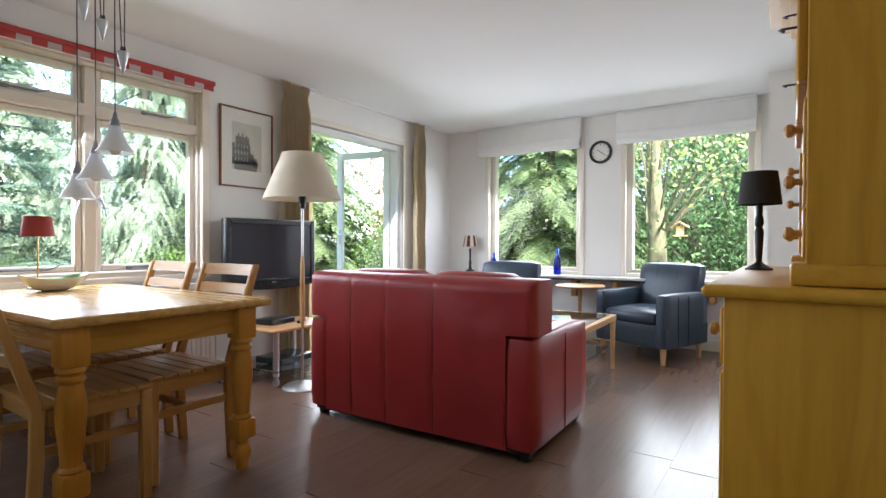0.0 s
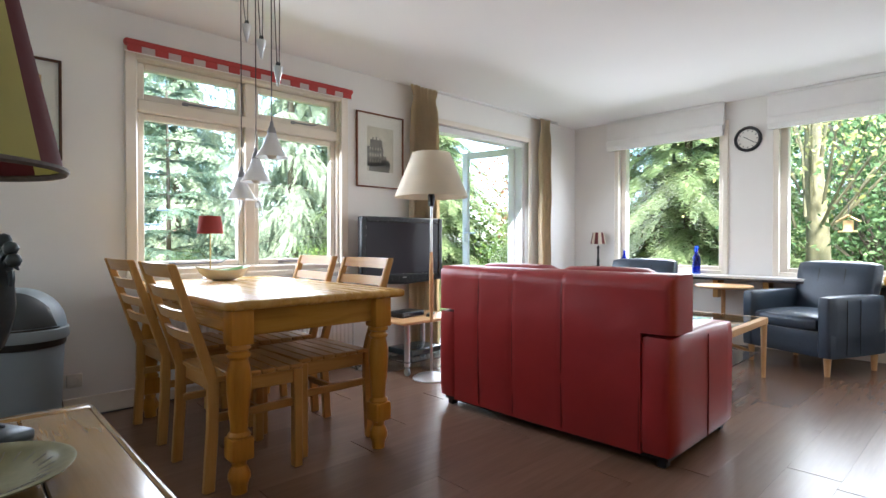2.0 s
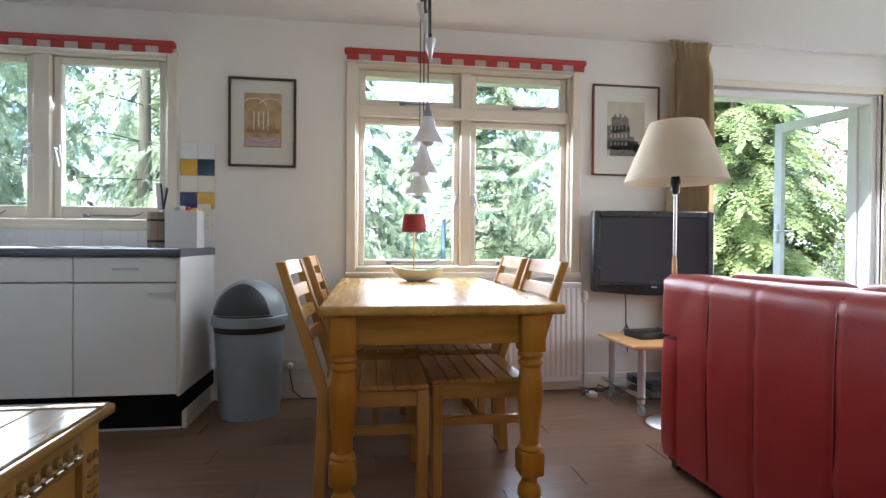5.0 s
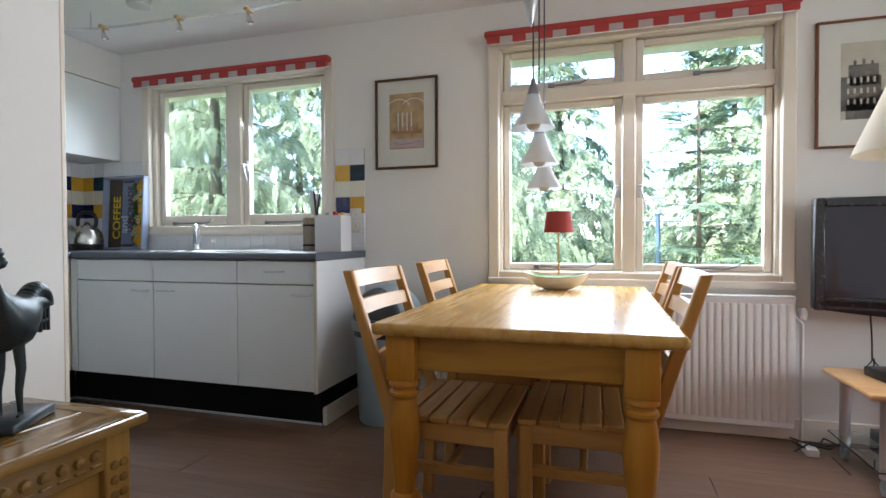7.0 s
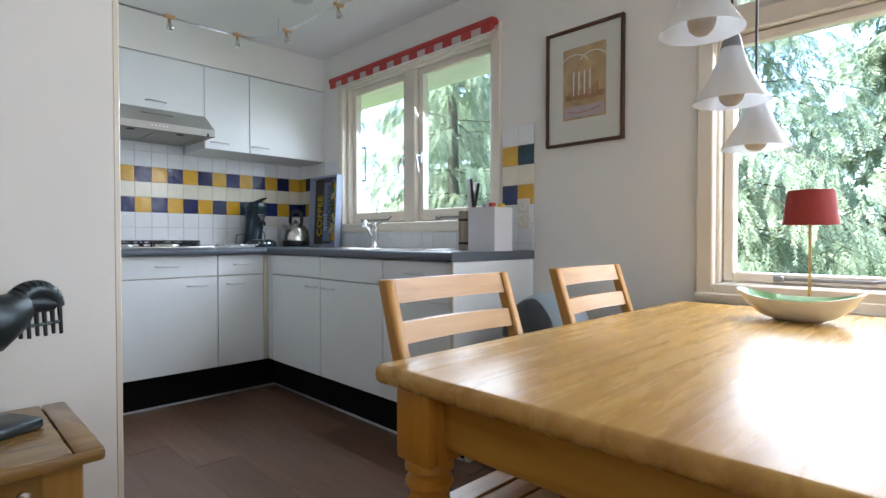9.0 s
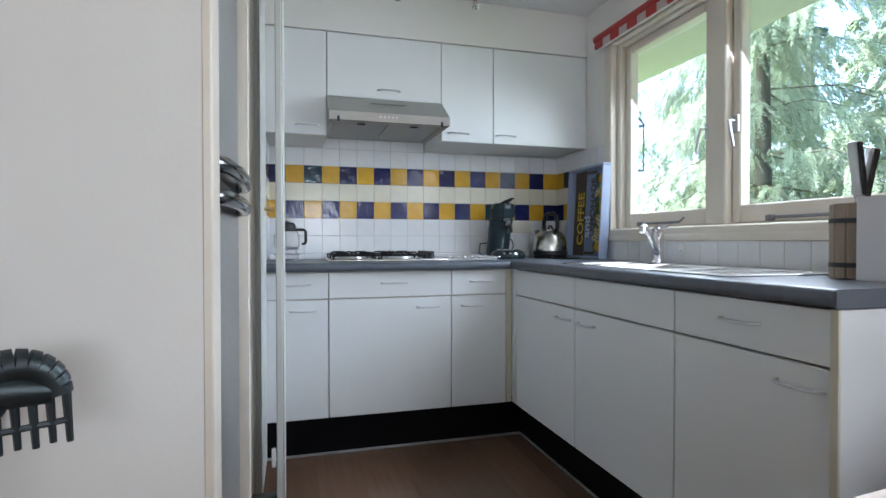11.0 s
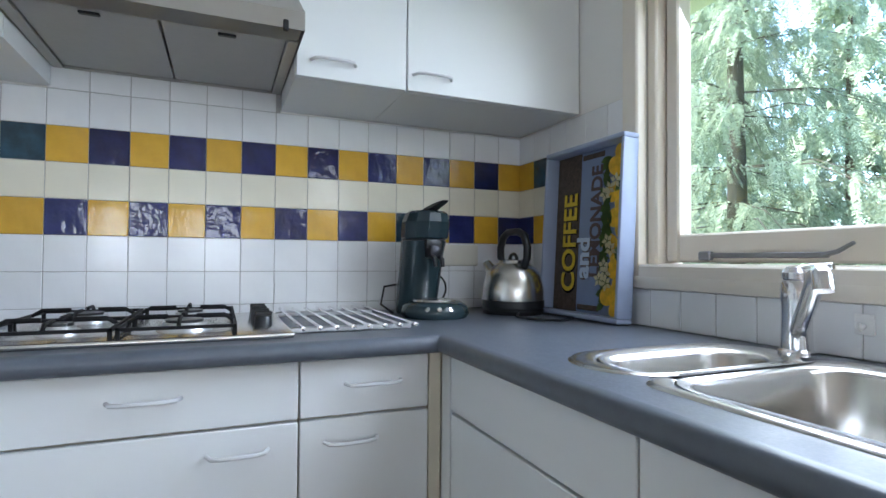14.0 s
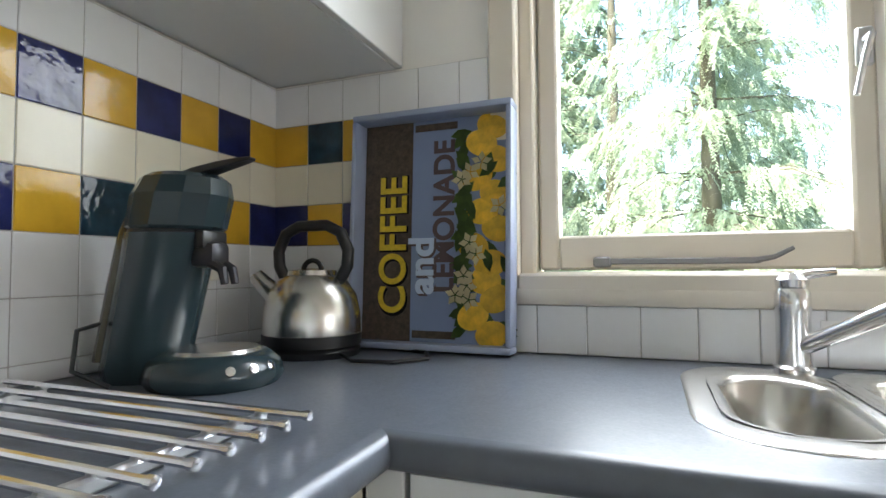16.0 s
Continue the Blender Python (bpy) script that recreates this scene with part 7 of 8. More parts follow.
# the tail: a rounded hood over a comb of feathers
hood = arc((-0.112, 0, 0.262), 0.046, 5, 178, 12, "xz")
for i, (a, b) in enumerate(zip(hood, hood[1:])):
    tube(bm, [a, b], 0.026 - 0.0006 * i, 10)
tube(bm, [(-0.05, 0, 0.272), (-0.105, 0, 0.276), (-0.150, 0, 0.270)], 0.028, 10, 0.018)
for i in range(6):
    x = -0.172 + 0.0185 * i
    tube(bm, [(x + 0.004, 0, 0.265), (x, 0, 0.196 + 0.003 * (i % 2))], 0.0058, 6, 0.0042)
tube(bm, [(-0.173, 0, 0.226), (-0.078, 0, 0.224)], 0.0042, 6)
me = mesh_of("rooster_statue", bm, M_BRONZE, 50)
bpy.data.objects.remove(rs)
rs = tagged(new("rooster_statue", me), "dark bronze rooster statue standing on the chest", "statue")
rs.matrix_basis = pose(-1.388, 0.052, 0.551, 0, 0, 28)
pt = thing("shallow_bowl", "wide shallow cream ceramic bowl on the chest", "bowl", (-1.105, 0.035, 0.551))
part("bowl", lathe(bm_new(), [(0.045, 0), (0.06, 0.0), (0.065, 0.004), (0.10, 0.013), (0.125, 0.024), (0.142, 0.030), (0.144, 0.033), (0.137, 0.034), (0.118, 0.027), (0.085, 0.014), (0.04, 0.009), (0, 0.008)], 48, cap=False), M_BOWL, pt, "", 60)
bm = bm_new()
for i in range(26):
    a = 2 * math.pi * i / 26
    tube(bm, [(0.09 * math.cos(a), 0.09 * math.sin(a), 0.0162), (0.112 * math.cos(a + 0.03), 0.112 * math.sin(a + 0.03), 0.0250)], 0.0011, 4)
part("pattern", bm, M_SEPIAD, pt, "dark dashes inside the bowl")
lm = thing("table_lamp", "table lamp with yellow and wine striped shade on the chest", "lamp", (-0.70, -0.015, 0.551))
part("base", lathe(bm_new(), [(0, 0), (0.06, 0), (0.06, 0.012), (0.02, 0.03), (0.03, 0.10), (0.035, 0.18), (0.018, 0.28), (0.012, 0.40), (0, 0.41)], 24), M_BRONZE, lm)
for i in range(10):
    a0, a1 = 2 * math.pi * i / 10 + 0.25, 2 * math.pi * (i + 1) / 10 + 0.25
    bm = bm_new()
    k_ = 5
    cols = [[bm.verts.new((r * math.cos(a0 + (a1 - a0) * q / k_), r * math.sin(a0 + (a1 - a0) * q / k_), z)) for r, z in ((0.125, 0.49), (0.085, 0.68))] for q in range(k_ + 1)]
    for c0, c1 in zip(cols, cols[1:]):
        bm.faces.new((c0[0], c1[0], c1[1], c0[1]))
    bmesh.ops.solidify(bm, geom=list(bm.faces), thickness=0.002)
    part("shade_stripe", bm, M_SHADE_S if i % 2 else M_SHADE_Y, lm)
part("shade_ring", tube(bm_new(), arc((0, 0, 0.49), 0.126, 0, 360, 36, "xy"), 0.004, 6), M_BURLAP, lm)
part("stem", tube(bm_new(), [(0, 0, 0.40), (0, 0, 0.67)], 0.006, 8), M_BRONZE, lm)
part("shade_spider", box(bm_new(), -0.085, -0.003, 0.665, 0.085, 0.003, 0.67), M_ALU, lm)

# ---- pine buffet and hutch ----
bf = thing("pine_buffet", "old pine buffet cupboard with rounded worktop", "buffet", (-0.074, 1.435, 0))
BL, BD = 1.25, 0.54
part("body", box(bm_new(), 0.0, 0.0, 0.0, BD, BL, 0.868, 0.006, 2), M_HUTCH_Z, bf)
part("worktop", box(bm_new(), -0.045, -0.03, 0.868, BD, BL + 0.03, 0.898, 0.014, 3), M_HUTCH_Y, bf)
for i in range(2):
    y = 0.05 + 0.6 * i
    dr = part("drawer_front", box(bm_new(), -0.012, y, 0.70, 0.002, y + 0.55, 0.84, 0.004, 1), M_HUTCH_Y, bf)
    part("knob", lathe(bm_new(), [(0, 0), (0.009, 0), (0.009, 0.012), (0.019, 0.02), (0.018, 0.032), (0, 0.038)], 16, (-0.012, y + 0.12, 0.77), Matrix.Rotation(radians(-90), 4, "Y")), M_CHAIR_X, dr, "turned wooden knob")
    dd = part("door", box(bm_new(), -0.012, y, 0.08, 0.002, y + 0.55, 0.68, 0.004, 1), M_HUTCH_Z, bf)
    part("knob", lathe(bm_new(), [(0, 0), (0.009, 0), (0.009, 0.012), (0.019, 0.02), (0.018, 0.032), (0, 0.038)], 16, (-0.012, y + 0.5 - 0.4 * i, 0.42), Matrix.Rotation(radians(-90), 4, "Y")), M_CHAIR_X, dd, "turned wooden knob")
ht = thing("pine_hutch", "old pine hutch with glazed doors and small drawers", "hutch", (0.085, 1.47, 0.899))
HL, HD2, HH = 1.10, 0.37, 0.98
part("side_panel", box(bm_new(), 0, 0, 0.0, HD2, 0.022, HH, 0.003, 1), M_HUTCH_Z, ht)
part("side_panel", box(bm_new(), 0, HL - 0.022, 0.0, HD2, HL, HH, 0.003, 1), M_HUTCH_Z, ht)
part("back_boards", box(bm_new(), HD2 - 0.012, 0.022, 0, HD2, HL - 0.022, HH), M_HUTCH_Z, ht)
part("base_moulding", box(bm_new(), -0.03, -0.014, 0.0, 0.36, 0.20, 0.05, 0.010, 2), M_HUTCH_Y, ht)
part("base_moulding", box(bm_new(), -0.03, HL - 0.20, 0.0, 0.36, HL + 0.014, 0.05, 0.010, 2), M_HUTCH_Y, ht)
part("shelf", box(bm_new(), 0.0, 0.022, 0.44, HD2 - 0.012, HL - 0.022, 0.465, 0.003, 1), M_HUTCH_Y, ht)
part("top", box(bm_new(), 0.0, 0.022, HH - 0.025, HD2 - 0.012, HL - 0.022, HH, 0.003, 1), M_HUTCH_Y, ht)
bm = bm_new()
for k_, (o_, z0, z1) in enumerate(((0.04, HH - 0.06, HH - 0.02), (0.075, HH - 0.02, HH + 0.02), (0.11, HH + 0.02, HH + 0.06))):
    box(bm, -o_, -o_, z0, HD2, HL + o_, z1, 0.008, 2)
part("cornice", bm, M_HUTCH_Y, ht, "stepped cornice moulding")
for y0 in (0.024, HL - 0.20):
    for k_ in range(3):
        z = 0.06 + 0.125 * k_
        dr = part("small_drawer", box(bm_new(), -0.006, y0, z, 0.30, y0 + 0.176, z + 0.118, 0.003, 1), M_HUTCH_Y, ht)
        part("knob", lathe(bm_new(), [(0, 0), (0.008, 0), (0.008, 0.014), (0.016, 0.022), (0.0165, 0.032), (0.009, 0.039), (0, 0.040)], 16, (-0.006, y0 + 0.088, z + 0.06), Matrix.Rotation(radians(-90), 4, "Y")), M_CHAIR_X, dr, "turned wooden knob")
for y0 in (0.024, HL / 2 + 0.002):
    dd = part("glazed_door", bar_frame(bm_new(), y0, y0 + HL / 2 - 0.026, 0.47, HH - 0.03, 0.05, -0.02, 0.002, 0.004), M_HUTCH_Z, ht)
    p_ = part("pane", box(bm_new(), -0.010, y0 + 0.048, 0.518, -0.007, y0 + HL / 2 - 0.074, HH - 0.078), M_PANE, dd)
    p_.visible_shadow = False
    for z in (0.60, 0.82):
        part("hook", tube(bm_new(), [(-0.02, y0 + 0.03, z), (-0.05, y0 + 0.03, z), (-0.055, y0 + 0.045, z + 0.004), (-0.045, y0 + 0.05, z)], 0.003, 6), M_DARKM, dd, "iron hook")
lm = thing("table_lamp", "black table lamp with dark tapered shade on the buffet", "lamp", (-0.042, 2.29, 0.899))
part("base", lathe(bm_new(), [(0, 0), (0.045, 0), (0.045, 0.006), (0.018, 0.022), (0.009, 0.03), (0.012, 0.06), (0.016, 0.14), (0.010, 0.155), (0.015, 0.165), (0.015, 0.185), (0.010, 0.20), (0.012, 0.235), (0, 0.236)], 20), M_BLACK, lm)
part("shade", lathe(bm_new(), [(0.072, 0.238), (0.058, 0.357), (0.056, 0.357), (0.070, 0.238)], 36, cap=False), M_SHADE_K, lm, "dark tapered shade")
part("stem", tube(bm_new(), [(0, 0, 0.23), (0, 0, 0.35)], 0.004, 6), M_BLACK, lm)
part("shade_spider", box(bm_new(), -0.057, -0.002, 0.346, 0.057, 0.002, 0.35), M_BLACK, lm)

# ---- garden ----
bm = bm_new()
n = 60
gv = {}
for i in range(n + 1):
    for j_ in range(n + 1):
        u, v_ = (i / n * 2 - 1), (j_ / n * 2 - 1)
        x, y = math.copysign(abs(u) ** 2.6, u) * 900, math.copysign(abs(v_) ** 2.6, v_) * 900
        d = max(0.0, math.hypot(x + 1.5, y - 1.5) - 7)
        gv[i, j_] = bm.verts.new((x, y, -0.18 + 0.25 * min(1.0, d / 12) * noise.noise((x * 0.15, y * 0.15, 0))))
for i in range(n):
    for j_ in range(n):
        bm.faces.new((gv[i, j_], gv[i + 1, j_], gv[i + 1, j_ + 1], gv[i, j_ + 1]))
struct("ground", bm, M_GRASS, "rough green garden lawn", "ground", 60)


def frond(vs, fs, rnd, p, tw, lat, h, needles, size, sag):
    """One feathered twig: small needles in pairs along a sagging line."""
    up = lat.cross(tw).normalized()
    for q in range(needles):
        u = (q + rnd.random()) / needles
        c = p + tw * h * u + Vector((0, 0, -sag * h * u * u))
        a = (tw * 0.8 + lat * (0.75 if q % 2 else -0.75) + Vector((rnd.gauss(0, 0.16), rnd.gauss(0, 0.16), rnd.gauss(-0.18, 0.14)))).normalized()
        b = a.cross(up).normalized()
        L, w2 = size * rnd.uniform(0.75, 1.3) * (1.25 - 0.75 * u), size * rnd.uniform(0.13, 0.22)
        k = len(vs)
        vs += [c - b * w2 * 0.6, c + a * L * 0.5 - b * w2, c + a * L, c + a * L * 0.5 + b * w2]
        fs.append((k, k + 1, k + 2, k + 3))


def sprays(rnd, base, direction, length, twigs, needles, size, droop, flat):
    """Side twigs set along one limb like a flat fan, each a feathered frond."""
    vs, fs = [], []
    d = Vector(direction).normalized()
    side = d.cross(Vector((0, 0, 1))).normalized()
    for m in range(twigs):
        t = 0.12 + 0.88 * (m + rnd.random()) / twigs
        p = Vector(base) + d * length * t + Vector((0, 0, -droop * t * t * length))
        s = 1 if m % 2 else -1
        h = length * flat * (1.1 - 0.7 * t) * rnd.uniform(0.75, 1.2)
        tw = (d * rnd.uniform(0.6, 0.9) + side * s * rnd.uniform(0.5, 0.9) * (1.1 - 0.7 * t) + Vector((0, 0, rnd.uniform(-0.22, 0.04) - droop * 0.5))).normalized()
        frond(vs, fs, rnd, p, tw, tw.cross(Vector((0, 0, 1))).normalized(), h, needles, size, 0.2 + 0.4 * droop)
    return vs, fs


def hanging(rnd, base, direction, length, strands, needles, size, droop):
    """Feathered twigs that hang from one drooping limb."""
    vs, fs = [], []
    d = Vector(direction).normalized()
    side = d.cross(Vector((0, 0, 1))).normalized()
    for _ in range(strands):
        t = 0.12 + 0.9 * rnd.random() ** 0.8
        p = Vector(base) + d * length * t + Vector((0, 0, -droop * t * t * length)) + side * rnd.gauss(0, 0.10 * length * (1.1 - 0.7 * t))
        h = rnd.uniform(0.25, 0.75) * (0.5 + 0.5 * length / 2.4)
        s = rnd.choice((-1, 1))
        tw = (d * rnd.uniform(0.25, 0.75) + side * s * rnd.uniform(0.1, 0.6) + Vector((0, 0, rnd.uniform(-1.0, -0.45)))).normalized()
        lat = (tw.cross(Vector((0, 0, 1))).normalized() + Vector((rnd.gauss(0, 0.3), rnd.gauss(0, 0.3), 0))).normalized()
        frond(vs, fs, rnd, p, tw, lat, h, needles, size, 0.35)
    return vs, fs


def crown_mesh(name, vs, fs, material):
    me = bpy.data.meshes.new(name)
    me.from_pydata([tuple(v) for v in vs], [], fs)
    me.materials.append(material)
    return me


def conifer(label, seed, height, radius, levels, per, count, size, droop, flat, foliage, bark, trunk_r, bare=0.04, strands=0):
    rnd = random.Random(seed)
    t = thing("conifer_tree", label, "tree", group="garden conifers")
    bm = bm_new()
    lean = rnd.uniform(-0.02, 0.02)
    tube(bm, [(lean * z, 0.01 * math.sin(z), z) for z in [height * i / 8 for i in range(9)]], trunk_r, 10, 0.01)
    vs, fs = [], []
    for i in range(levels):
        f = bare + (1 - bare) * (i + rnd.uniform(-0.3, 0.3)) / levels
        f = max(bare, min(0.985, f))
        z = height * f
        L0 = radius * (1 - f) ** 0.75 + 0.12
        for j in range(per):
            a = 2 * math.pi * (j + rnd.random()) / per + i * 0.7
            L = L0 * rnd.uniform(0.65, 1.15)
            up = rnd.uniform(-0.05, 0.2) + 0.5 * f * f
            d = (math.cos(a), math.sin(a), up)
            base = (lean * z, 0, z)
            tip = [(base[0] + d[0] * L * q, d[1] * L * q, z + up * L * q - droop * q * q * L) for q in (0, 0.5, 0.9)]
            tube(bm, tip, 0.004 + trunk_r * 0.11 * (1 - f), 4, 0.003)
            if strands:
                v2, f2 = hanging(rnd, base, d, L, int(strands * (0.35 + L / radius)), count, size, droop)
            else:
                v2, f2 = sprays(rnd, base, d, L, max(5, int(count * (0.3 + L / radius) / 10)), 20, size, droop, flat)
            k = len(vs)
            vs += v2
            fs += [tuple(q + k for q in g) for g in f2]
    part("trunk", bm, bark, t, "trunk with thin limbs", 60)
    c = new("crown", crown_mesh("crown", vs, fs, foliage))
    c.parent = t
    return t


def broadleaf(label, name, category, seed, height, radius, limbs, count, size, foliage, bark, trunk_r, low=0.25, group="garden shrubs"):
    rnd = random.Random(seed)
    t = thing(name, label, category, group=group)
    bm = bm_new()
    if trunk_r > 0.04:
        tube(bm, [(0.05 * math.sin(i), 0.05 * math.cos(i * 1.3), height * 0.8 * i / 7) for i in range(8)], trunk_r, 12, trunk_r * 0.3)
    vs, fs = [], []
    for i in range(limbs):
        a, f = rnd.uniform(0, 6.283), rnd.uniform(low, 1.0)
        r = radius * math.sqrt(rnd.random()) * (1 - 0.45 * f)
        tip = Vector((r * math.cos(a), r * math.sin(a), height * f))
        root = Vector((0.1 * math.cos(a) * radius, 0.1 * math.sin(a) * radius, height * f * (0.55 if trunk_r > 0.04 else 0.02)))
        mid = (root + tip) / 2 + Vector((rnd.uniform(-0.1, 0.1), rnd.uniform(-0.1, 0.1), 0.15 * height * 0.2))
        tube(bm, [root, mid, tip], max(0.008, trunk_r * 0.14), 5, 0.004)
        for _ in range(count):
            p = tip + Vector((rnd.gauss(0, 1), rnd.gauss(0, 1), rnd.gauss(0, 0.8))) * radius * 0.2
            n1 = Vector((rnd.uniform(-1, 1), rnd.uniform(-1, 1), rnd.uniform(-0.3, 1))).normalized()
            u = n1.orthogonal().normalized()
            u = Matrix.Rotation(rnd.uniform(0, 6.28), 3, n1) @ u
            w = n1.cross(u)
            L = size * rnd.uniform(0.7, 1.3)
            k = len(vs)
            vs += [p - u * L * 0.5, p + w * L * 0.28, p + u * L * 0.5, p - w * L * 0.28]
            fs.append((k, k + 1, k + 2, k + 3))
    part("trunk", bm, bark, t, "stems and limbs", 60)
    c = new("crown", crown_mesh("crown", vs, fs, foliage))
    c.parent = t
    return t


G = -0.2
sp = conifer("young blue-green spruce with tiered branches", 3, 4.8, 1.55, 15, 7, 210, 0.075, 0.10, 0.5, M_SPRUCE, M_BARK, 0.05)
sp.matrix_basis = pose(-10.4, 2.95, G)
we = conifer("tall weeping conifer with hanging pale green sprays", 7, 8.5, 2.2, 20, 7, 36, 0.052, 0.45, 0.5, M_CEDAR, M_MOSSBARK, 0.13, 0.05, 36)
we.matrix_basis = pose(-8.9, -0.75, G)
wf = conifer("weeping conifer standing far back in the garden", 8, 8.5, 2.7, 18, 7, 16, 0.17, 0.45, 0.5, M_CEDAR, M_BARK, 0.15, 0.04, 22)
wf.matrix_basis = pose(-14.5, -7.4, G)
ws_ = conifer("tall sparse conifer with mossy trunk and bare limbs", 14, 9.5, 2.3, 15, 5, 24, 0.066, 0.3, 0.5, M_CEDAR, M_MOSSBARK, 0.17, 0.08, 9)
ws_.matrix_basis = pose(-11.0, -3.40, G)
fi = conifer("bright green fir with broad fronds", 11, 6.6, 2.1, 22, 9, 400, 0.095, 0.55, 0.5, M_FIR, M_BARK, 0.10)
fi.matrix_basis = pose(-3.75, 9.5, G)
PI = ((we, -6.3, -8.0, 1.05, 300), (ws_, -11.6, -1.95, 0.95, 200), (we, -7.7, -4.7, 1.0, 40), (we, -9.6, -7.4, 1.1, 120), (we, -10.2, 5.3, 1.0, 10), (wf, -13.0, 7.8, 1.2, 10), (fi, -9.6, 8.0, 1.2, 60), (wf, -14.0, -10.5, 1.2, 140), (wf, -13.6, -3.4, 1.15, 250), (fi, -7.5, 6.4, 0.95, 90),
      (wf, -14.0, 0.4, 0.8, 75), (wf, -15.5, 4.6, 1.0, 12), (fi, -7.6, 12.0, 1.3, 150), (fi, -4.9, 14.0, 1.5, 210), (wf, 1.8, 16.5, 1.0, 33), (wf, -1.6, 16.0, 1.1, 66), (wf, 5.0, 16.0, 1.1, 200),
      (wf, -19.0, -7.0, 0.66, 20), (wf, -18.0, -1.5, 0.61, 130), (wf, -20.0, 2.2, 0.66, 250), (wf, -18.5, 6.5, 0.61, 310), (wf, -19.0, 11.5, 0.72, 45), (wf, -12.0, 17.0, 0.66, 95), (wf, -6.0, 20.0, 0.66, 170), (wf, -1.0, 21.0, 0.66, 215))
for src, x, y, k, a in PI:
    copy_thing(src, pose(x, y, G, 0, 0, a) @ Matrix.Diagonal((k, k, k, 1)))
bu = broadleaf("light green leafy garden shrub", "garden_shrub", "shrub", 21, 2.0, 1.3, 60, 90, 0.07, M_BUSH, M_BARK, 0.02, 0.08)
bu.matrix_basis = pose(-6.9, 4.2, G) @ Matrix.Diagonal((0.55, 0.55, 0.55, 1))
for x, y, k, a in ((-2.3, 12.8, 1.7, 60), (-5.9, 11.2, 1.3, 300), (-6.6, 1.3, 0.42, 30), (-6.9, 2.1, 0.45, 200), (-6.6, 0.3, 0.42, 100), (-5.4, 7.0, 1.1, 130), (-8.9, 3.7, 0.6, 260), (-7.2, -3.9, 0.75, 330), (-9.6, -2.9, 0.8, 77), (-7.2, 7.6, 1.7, 15), (-9.4, -1.2, 1.2, 45), (-12.5, 3.9, 0.9, 20), (-11.5, 0.9, 0.8, 190), (-7.4, -3.4, 0.8, 10)):
    copy_thing(bu, pose(x, y, G, 0, 0, a) @ Matrix.Diagonal((k, k, k, 1)))
rh = broadleaf("dense dark green rhododendron shrub", "rhododendron", "shrub", 31, 2.6, 1.8, 110, 190, 0.050, M_RHODO, M_BARK, 0.02, 0.05)
rh.matrix_basis = pose(0.55, 9.8, G)
for x, y, k, a in ((-0.8, 11.2, 1.7, 80), (2.6, 10.9, 1.8, 160), (1.0, 12.8, 2.1, 45)):
    copy_thing(rh, pose(x, y, G, 0, 0, a) @ Matrix.Diagonal((k, k, k, 1)))
rd = broadleaf("small tree with reddish-bronze leaves", "red_leaved_tree", "tree", 41, 3.6, 1.3, 40, 50, 0.07, M_REDLEAF, M_BARK, 0.06, 0.3)
rd.matrix_basis = pose(-5.6, 9.6, G)
copy_thing(rd, pose(-6.8, 8.6, G, 0, 0, 70))
ol = broadleaf("old mossy tree trunk with sparse pale new leaves", "old_garden_tree", "tree", 51, 5.4, 2.3, 26, 120, 0.075, M_YELLEAF, M_OLDBARK, 0.17, 0.42)
ol.matrix_basis = pose(-1.71, 8.6, G)

# bird feeder on a bracket of the old tree
bd = thing("bird_feeder", "little wooden bird feeder hanging by the old tree", "bird feeder", (-1.28, 8.2, 1.10))
bd.matrix_basis = bd.matrix_basis @ Matrix.Diagonal((0.68, 0.68, 0.72, 1))
part("tray", box(bm_new(), -0.13, -0.10, 0, 0.13, 0.10, 0.02, 0.003, 1), M_BEECH, bd)
part("hopper", box(bm_new(), -0.07, -0.06, 0.02, 0.07, 0.06, 0.20, 0.003, 1), M_BEECH, bd)
for s_ in (-1, 1):
    o = part("roof_board", box(bm_new(), -0.11, -0.11, -0.008, 0.11, 0.11, 0.008, 0.002, 1), M_BEECH, bd)
    o.matrix_basis = Matrix.Translation((s_ * 0.082, 0, 0.235)) @ Matrix.Rotation(s_ * radians(32), 4, "Y")
part("hanger", tube(bm_new(), [(0, 0, 0.26), (0, 0, 0.47), (-0.06, 0.02, 0.50), (-0.35, 0.2, 0.50)], 0.006, 6), M_DARKM, bd)

# garden lantern post and wall lantern
lp = thing("garden_lantern", "blue-grey garden lamp post with three lantern heads", "lantern", (-9.34, 2.205, G))
part("post", lathe(bm_new(), [(0, 0), (0.09, 0), (0.09, 0.08), (0.045, 0.14), (0.038, 1.55), (0.06, 1.58), (0.03, 1.64), (0, 1.65)], 14), M_LANTERN, lp)
part("arm", tube(bm_new(), [(0, -0.36, 1.52), (0, -0.34, 1.46), (0, 0.0, 1.46), (0, 0.34, 1.46), (0, 0.36, 1.52)], 0.016, 8), M_LANTERN, lp)
for y, z in ((-0.36, 1.52), (0.0, 1.64), (0.36, 1.52)):
    hd3 = part("lamp_head", lathe(bm_new(), [(0.035, z), (0.05, z + 0.01), (0.085, z + 0.17), (0.08, z + 0.17), (0.045, z + 0.02)], 6, (0, y, 0), cap=False), M_GLASS, lp, "six-sided glass lantern")
    part("cap", lathe(bm_new(), [(0.10, z + 0.17), (0.10, z + 0.18), (0.03, z + 0.23), (0.0, z + 0.25)], 6, (0, y, 0)), M_LANTERN, hd3)
wl = thing("wall_lantern", "blue-grey iron lantern hanging outside the kitchen window", "lantern", (-3.81, -1.98, 1.45))
wl.matrix_basis = wl.matrix_basis @ Matrix.Diagonal((0.62, 0.62, 1, 1))
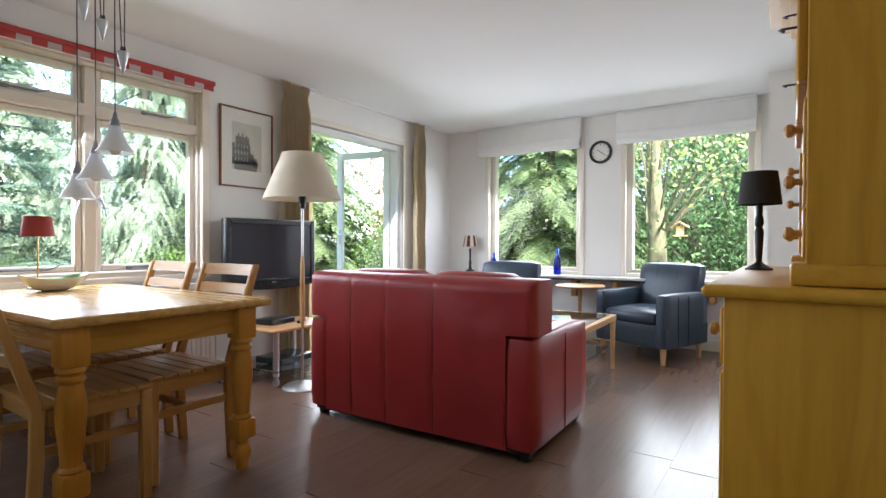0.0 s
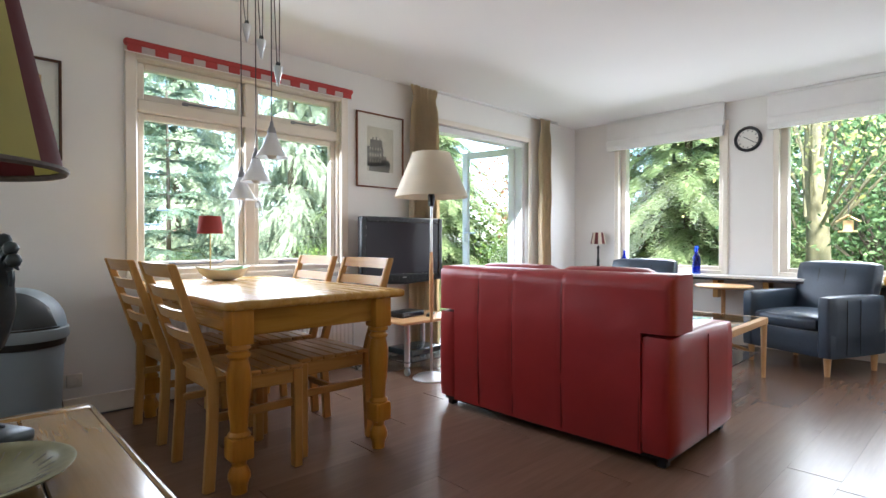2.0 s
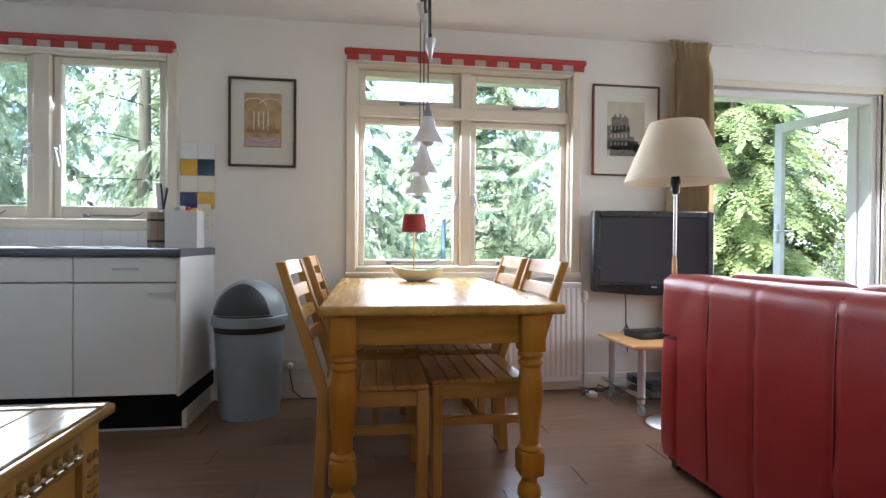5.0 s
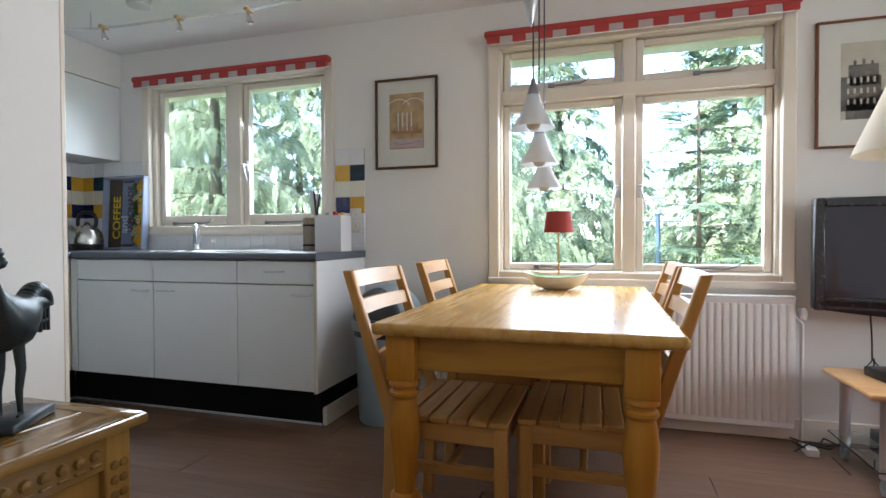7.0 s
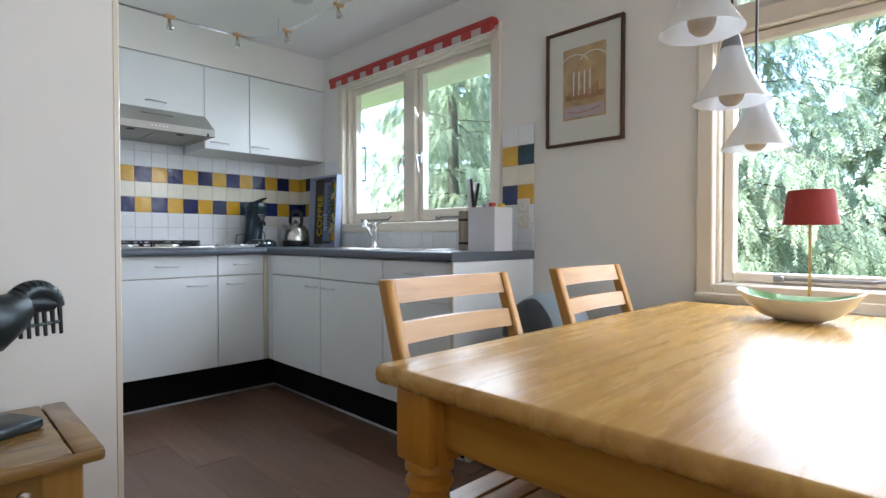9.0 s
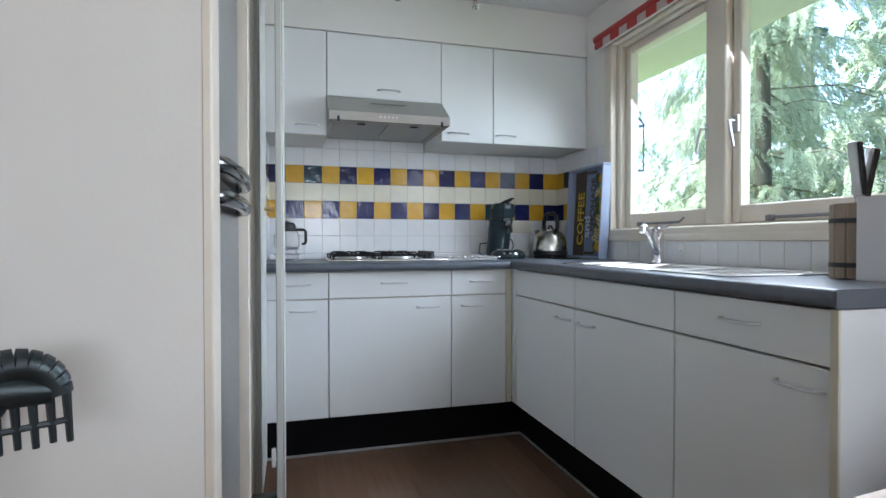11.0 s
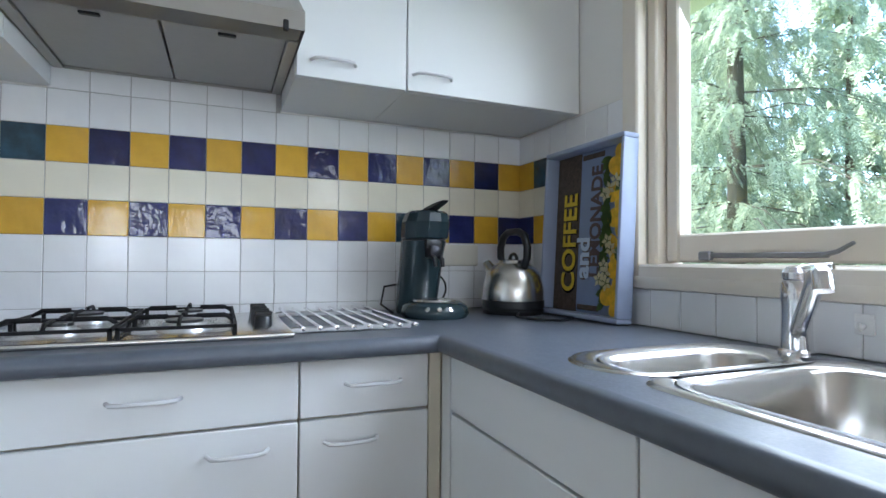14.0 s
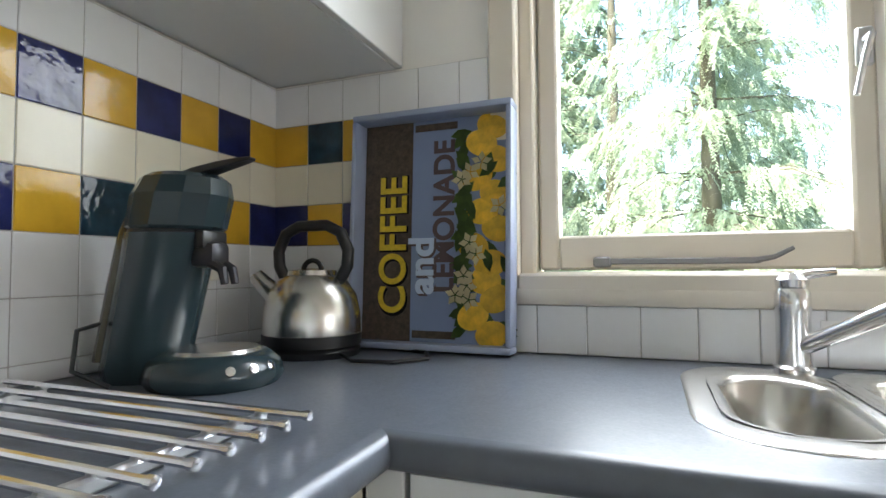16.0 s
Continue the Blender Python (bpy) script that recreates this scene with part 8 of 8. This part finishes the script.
for x in (-0.07, 0.07):
    for y in (-0.07, 0.07):
        part("bar", box(bm_new(), x - 0.006, y - 0.006, 0, x + 0.006, y + 0.006, 0.26), M_LANTERN, wl)
part("floor_plate", box(bm_new(), -0.076, -0.076, -0.012, 0.076, 0.076, 0.0), M_LANTERN, wl)
bm = bm_new()
for a0, a1 in (((-0.076, -0.076), (0.076, -0.076)), ((0.076, -0.076), (0.076, 0.076)), ((0.076, 0.076), (-0.076, 0.076)), ((-0.076, 0.076), (-0.076, -0.076))):
    tube(bm, [(*a0, 0.26), (*a1, 0.26)], 0.007, 4)
    tube(bm, [(*a0, 0.26), (0, 0, 0.36)], 0.006, 4)
part("roof_bars", bm, M_LANTERN, wl)
part("hanger", tube(bm_new(), [(0, 0, 0.36), (0, 0, 0.815)], 0.005, 6), M_LANTERN, wl)

# ---- wall tiles ----
tile_face = {}


def tile_mesh(w, h, material, axis):
    """One tile of that size; alike tiles share it."""
    key = (round(w, 3), round(h, 3), material.name, axis)
    if key not in tile_face:
        bm = bm_new()
        if axis == "y":
            box(bm, 0.0008, 0.0, 0.0008, w - 0.0008, 0.006, h - 0.0008, 0.0014, 1)
        elif axis == "x":
            box(bm, 0.0, 0.0008, 0.0008, 0.006, w - 0.0008, h - 0.0008, 0.0014, 1)
        else:
            box(bm, -0.006, 0.0008, 0.0008, 0.0, w - 0.0008, h - 0.0008, 0.0014, 1)
        tile_face[key] = mesh_of("tile", bm, material, 0)
    return tile_face[key]


ROWS = [(0.9205, 0.952, "w"), (0.952, 1.051, "w"), (1.051, 1.150, "w"), (1.150, 1.249, "c0"), (1.249, 1.348, "m"), (1.348, 1.447, "c1"), (1.447, 1.546, "w"), (1.546, 1.645, "w"), (1.645, 1.744, "w")]


def tile_colour(kind, i):
    if kind == "w":
        return M_TILE_W
    if kind == "m":
        return M_TILE_C
    if (i + (kind == "c1")) % 2 == 0:
        return M_TILE_Y
    return M_TILE_T if (i * 5 + 3 * (kind == "c1")) % 13 == 0 else M_TILE_B


def tile_wall(name, label, axis, plane, edges, rows, backing, flip=0):
    bm = box(bm_new(), *backing)
    tw = struct(name, bm, M_GROUT, label, "tiles", 0)
    for z0, z1, kind in rows:
        for i, (a, b) in enumerate(zip(edges, edges[1:])):
            lo, hi = min(a, b), max(a, b)
            ob = new("tile", tile_mesh(hi - lo, z1 - z0, tile_colour(kind, i + flip), axis))
            ob.parent = tw
            ob.matrix_basis = Matrix.Translation((lo, plane, z0) if axis == "y" else (plane, lo, z0))


ex = [KX - 0.001] + [KX - 0.096 - 0.0984 * i for i in range(17)] + [WX + 0.008]
tile_wall("trim_tiles_south", "kitchen wall tiles, white with blue and yellow checks", "y", SY + 0.004, ex, ROWS[:7], (WX + 0.001, SY + 0.0005, 0.921, KX - 0.001, SY + 0.008, 1.546))
tile_wall("trim_tiles_hood", "white wall tiles behind the cooker hood", "y", SY + 0.004, ex[3:10], ROWS[7:8], (-2.586, SY + 0.0005, 1.546, -1.993, SY + 0.0075, 1.645))
ey = [SY + 0.006 + 0.0984 * i for i in range(6)] + [-1.716]
tile_wall("trim_tiles_west", "kitchen corner wall tiles, white with blue and yellow checks", "x", WX + 0.003, ey, ROWS[:7], (WX + 0.0005, SY + 0.006, 0.921, WX + 0.007, -1.716, 1.546), 1)
eu = [-1.716 + 0.0985 * i for i in range(16)] + [-0.205]
tile_wall("trim_tiles_sill", "single row of white wall tiles under the window", "x", WX + 0.003, eu, [(0.9205, 1.018, "w")], (WX + 0.0005, -1.715, 0.921, WX + 0.007, -0.205, 1.017))
er = [-0.203, -0.1045, -0.006]
tile_wall("trim_tiles_end", "wall tiles at the end of the worktop with yellow and blue", "x", WX + 0.003, er, ROWS[:7], (WX + 0.0005, -0.202, 0.921, WX + 0.007, -0.007, 1.546), 1)
es = [SY + 0.006 + 0.0984 * i for i in range(7)] + [-1.60]
tile_wall("trim_tiles_side", "kitchen side wall tiles with blue and yellow checks", "-x", KX - 0.003, es, ROWS[:7], (KX - 0.007, SY + 0.006, 0.921, KX - 0.0005, -1.60, 1.546))

# ---- floor boards ----
PW, PL = 0.192, 1.285
board = {}
rnd = random.Random(9)
x, col = WX + 0.001, 0
while x < EX:
    w_ = min(PW, EX - x)
    y = -2.28 - rnd.uniform(0.05, 1.2)
    while y < NY:
        y0, y1 = max(y, -2.28), min(y + PL, NY)
        if y1 - y0 > 0.02:
            key = (round(w_, 3), round(y1 - y0, 2))
            if key not in board:
                board[key] = mesh_of("floor_board", box(bm_new(), 0.0002, 0.0002, -0.008, w_ - 0.0002, key[1] - 0.0002, 0.0), M_FLOOR, 0)
            ob = new("floor_board", board[key])
            ob.parent = floor
            ob.matrix_basis = Matrix.Translation((x, y0, 0))
        y += PL
    x += PW
    col += 1
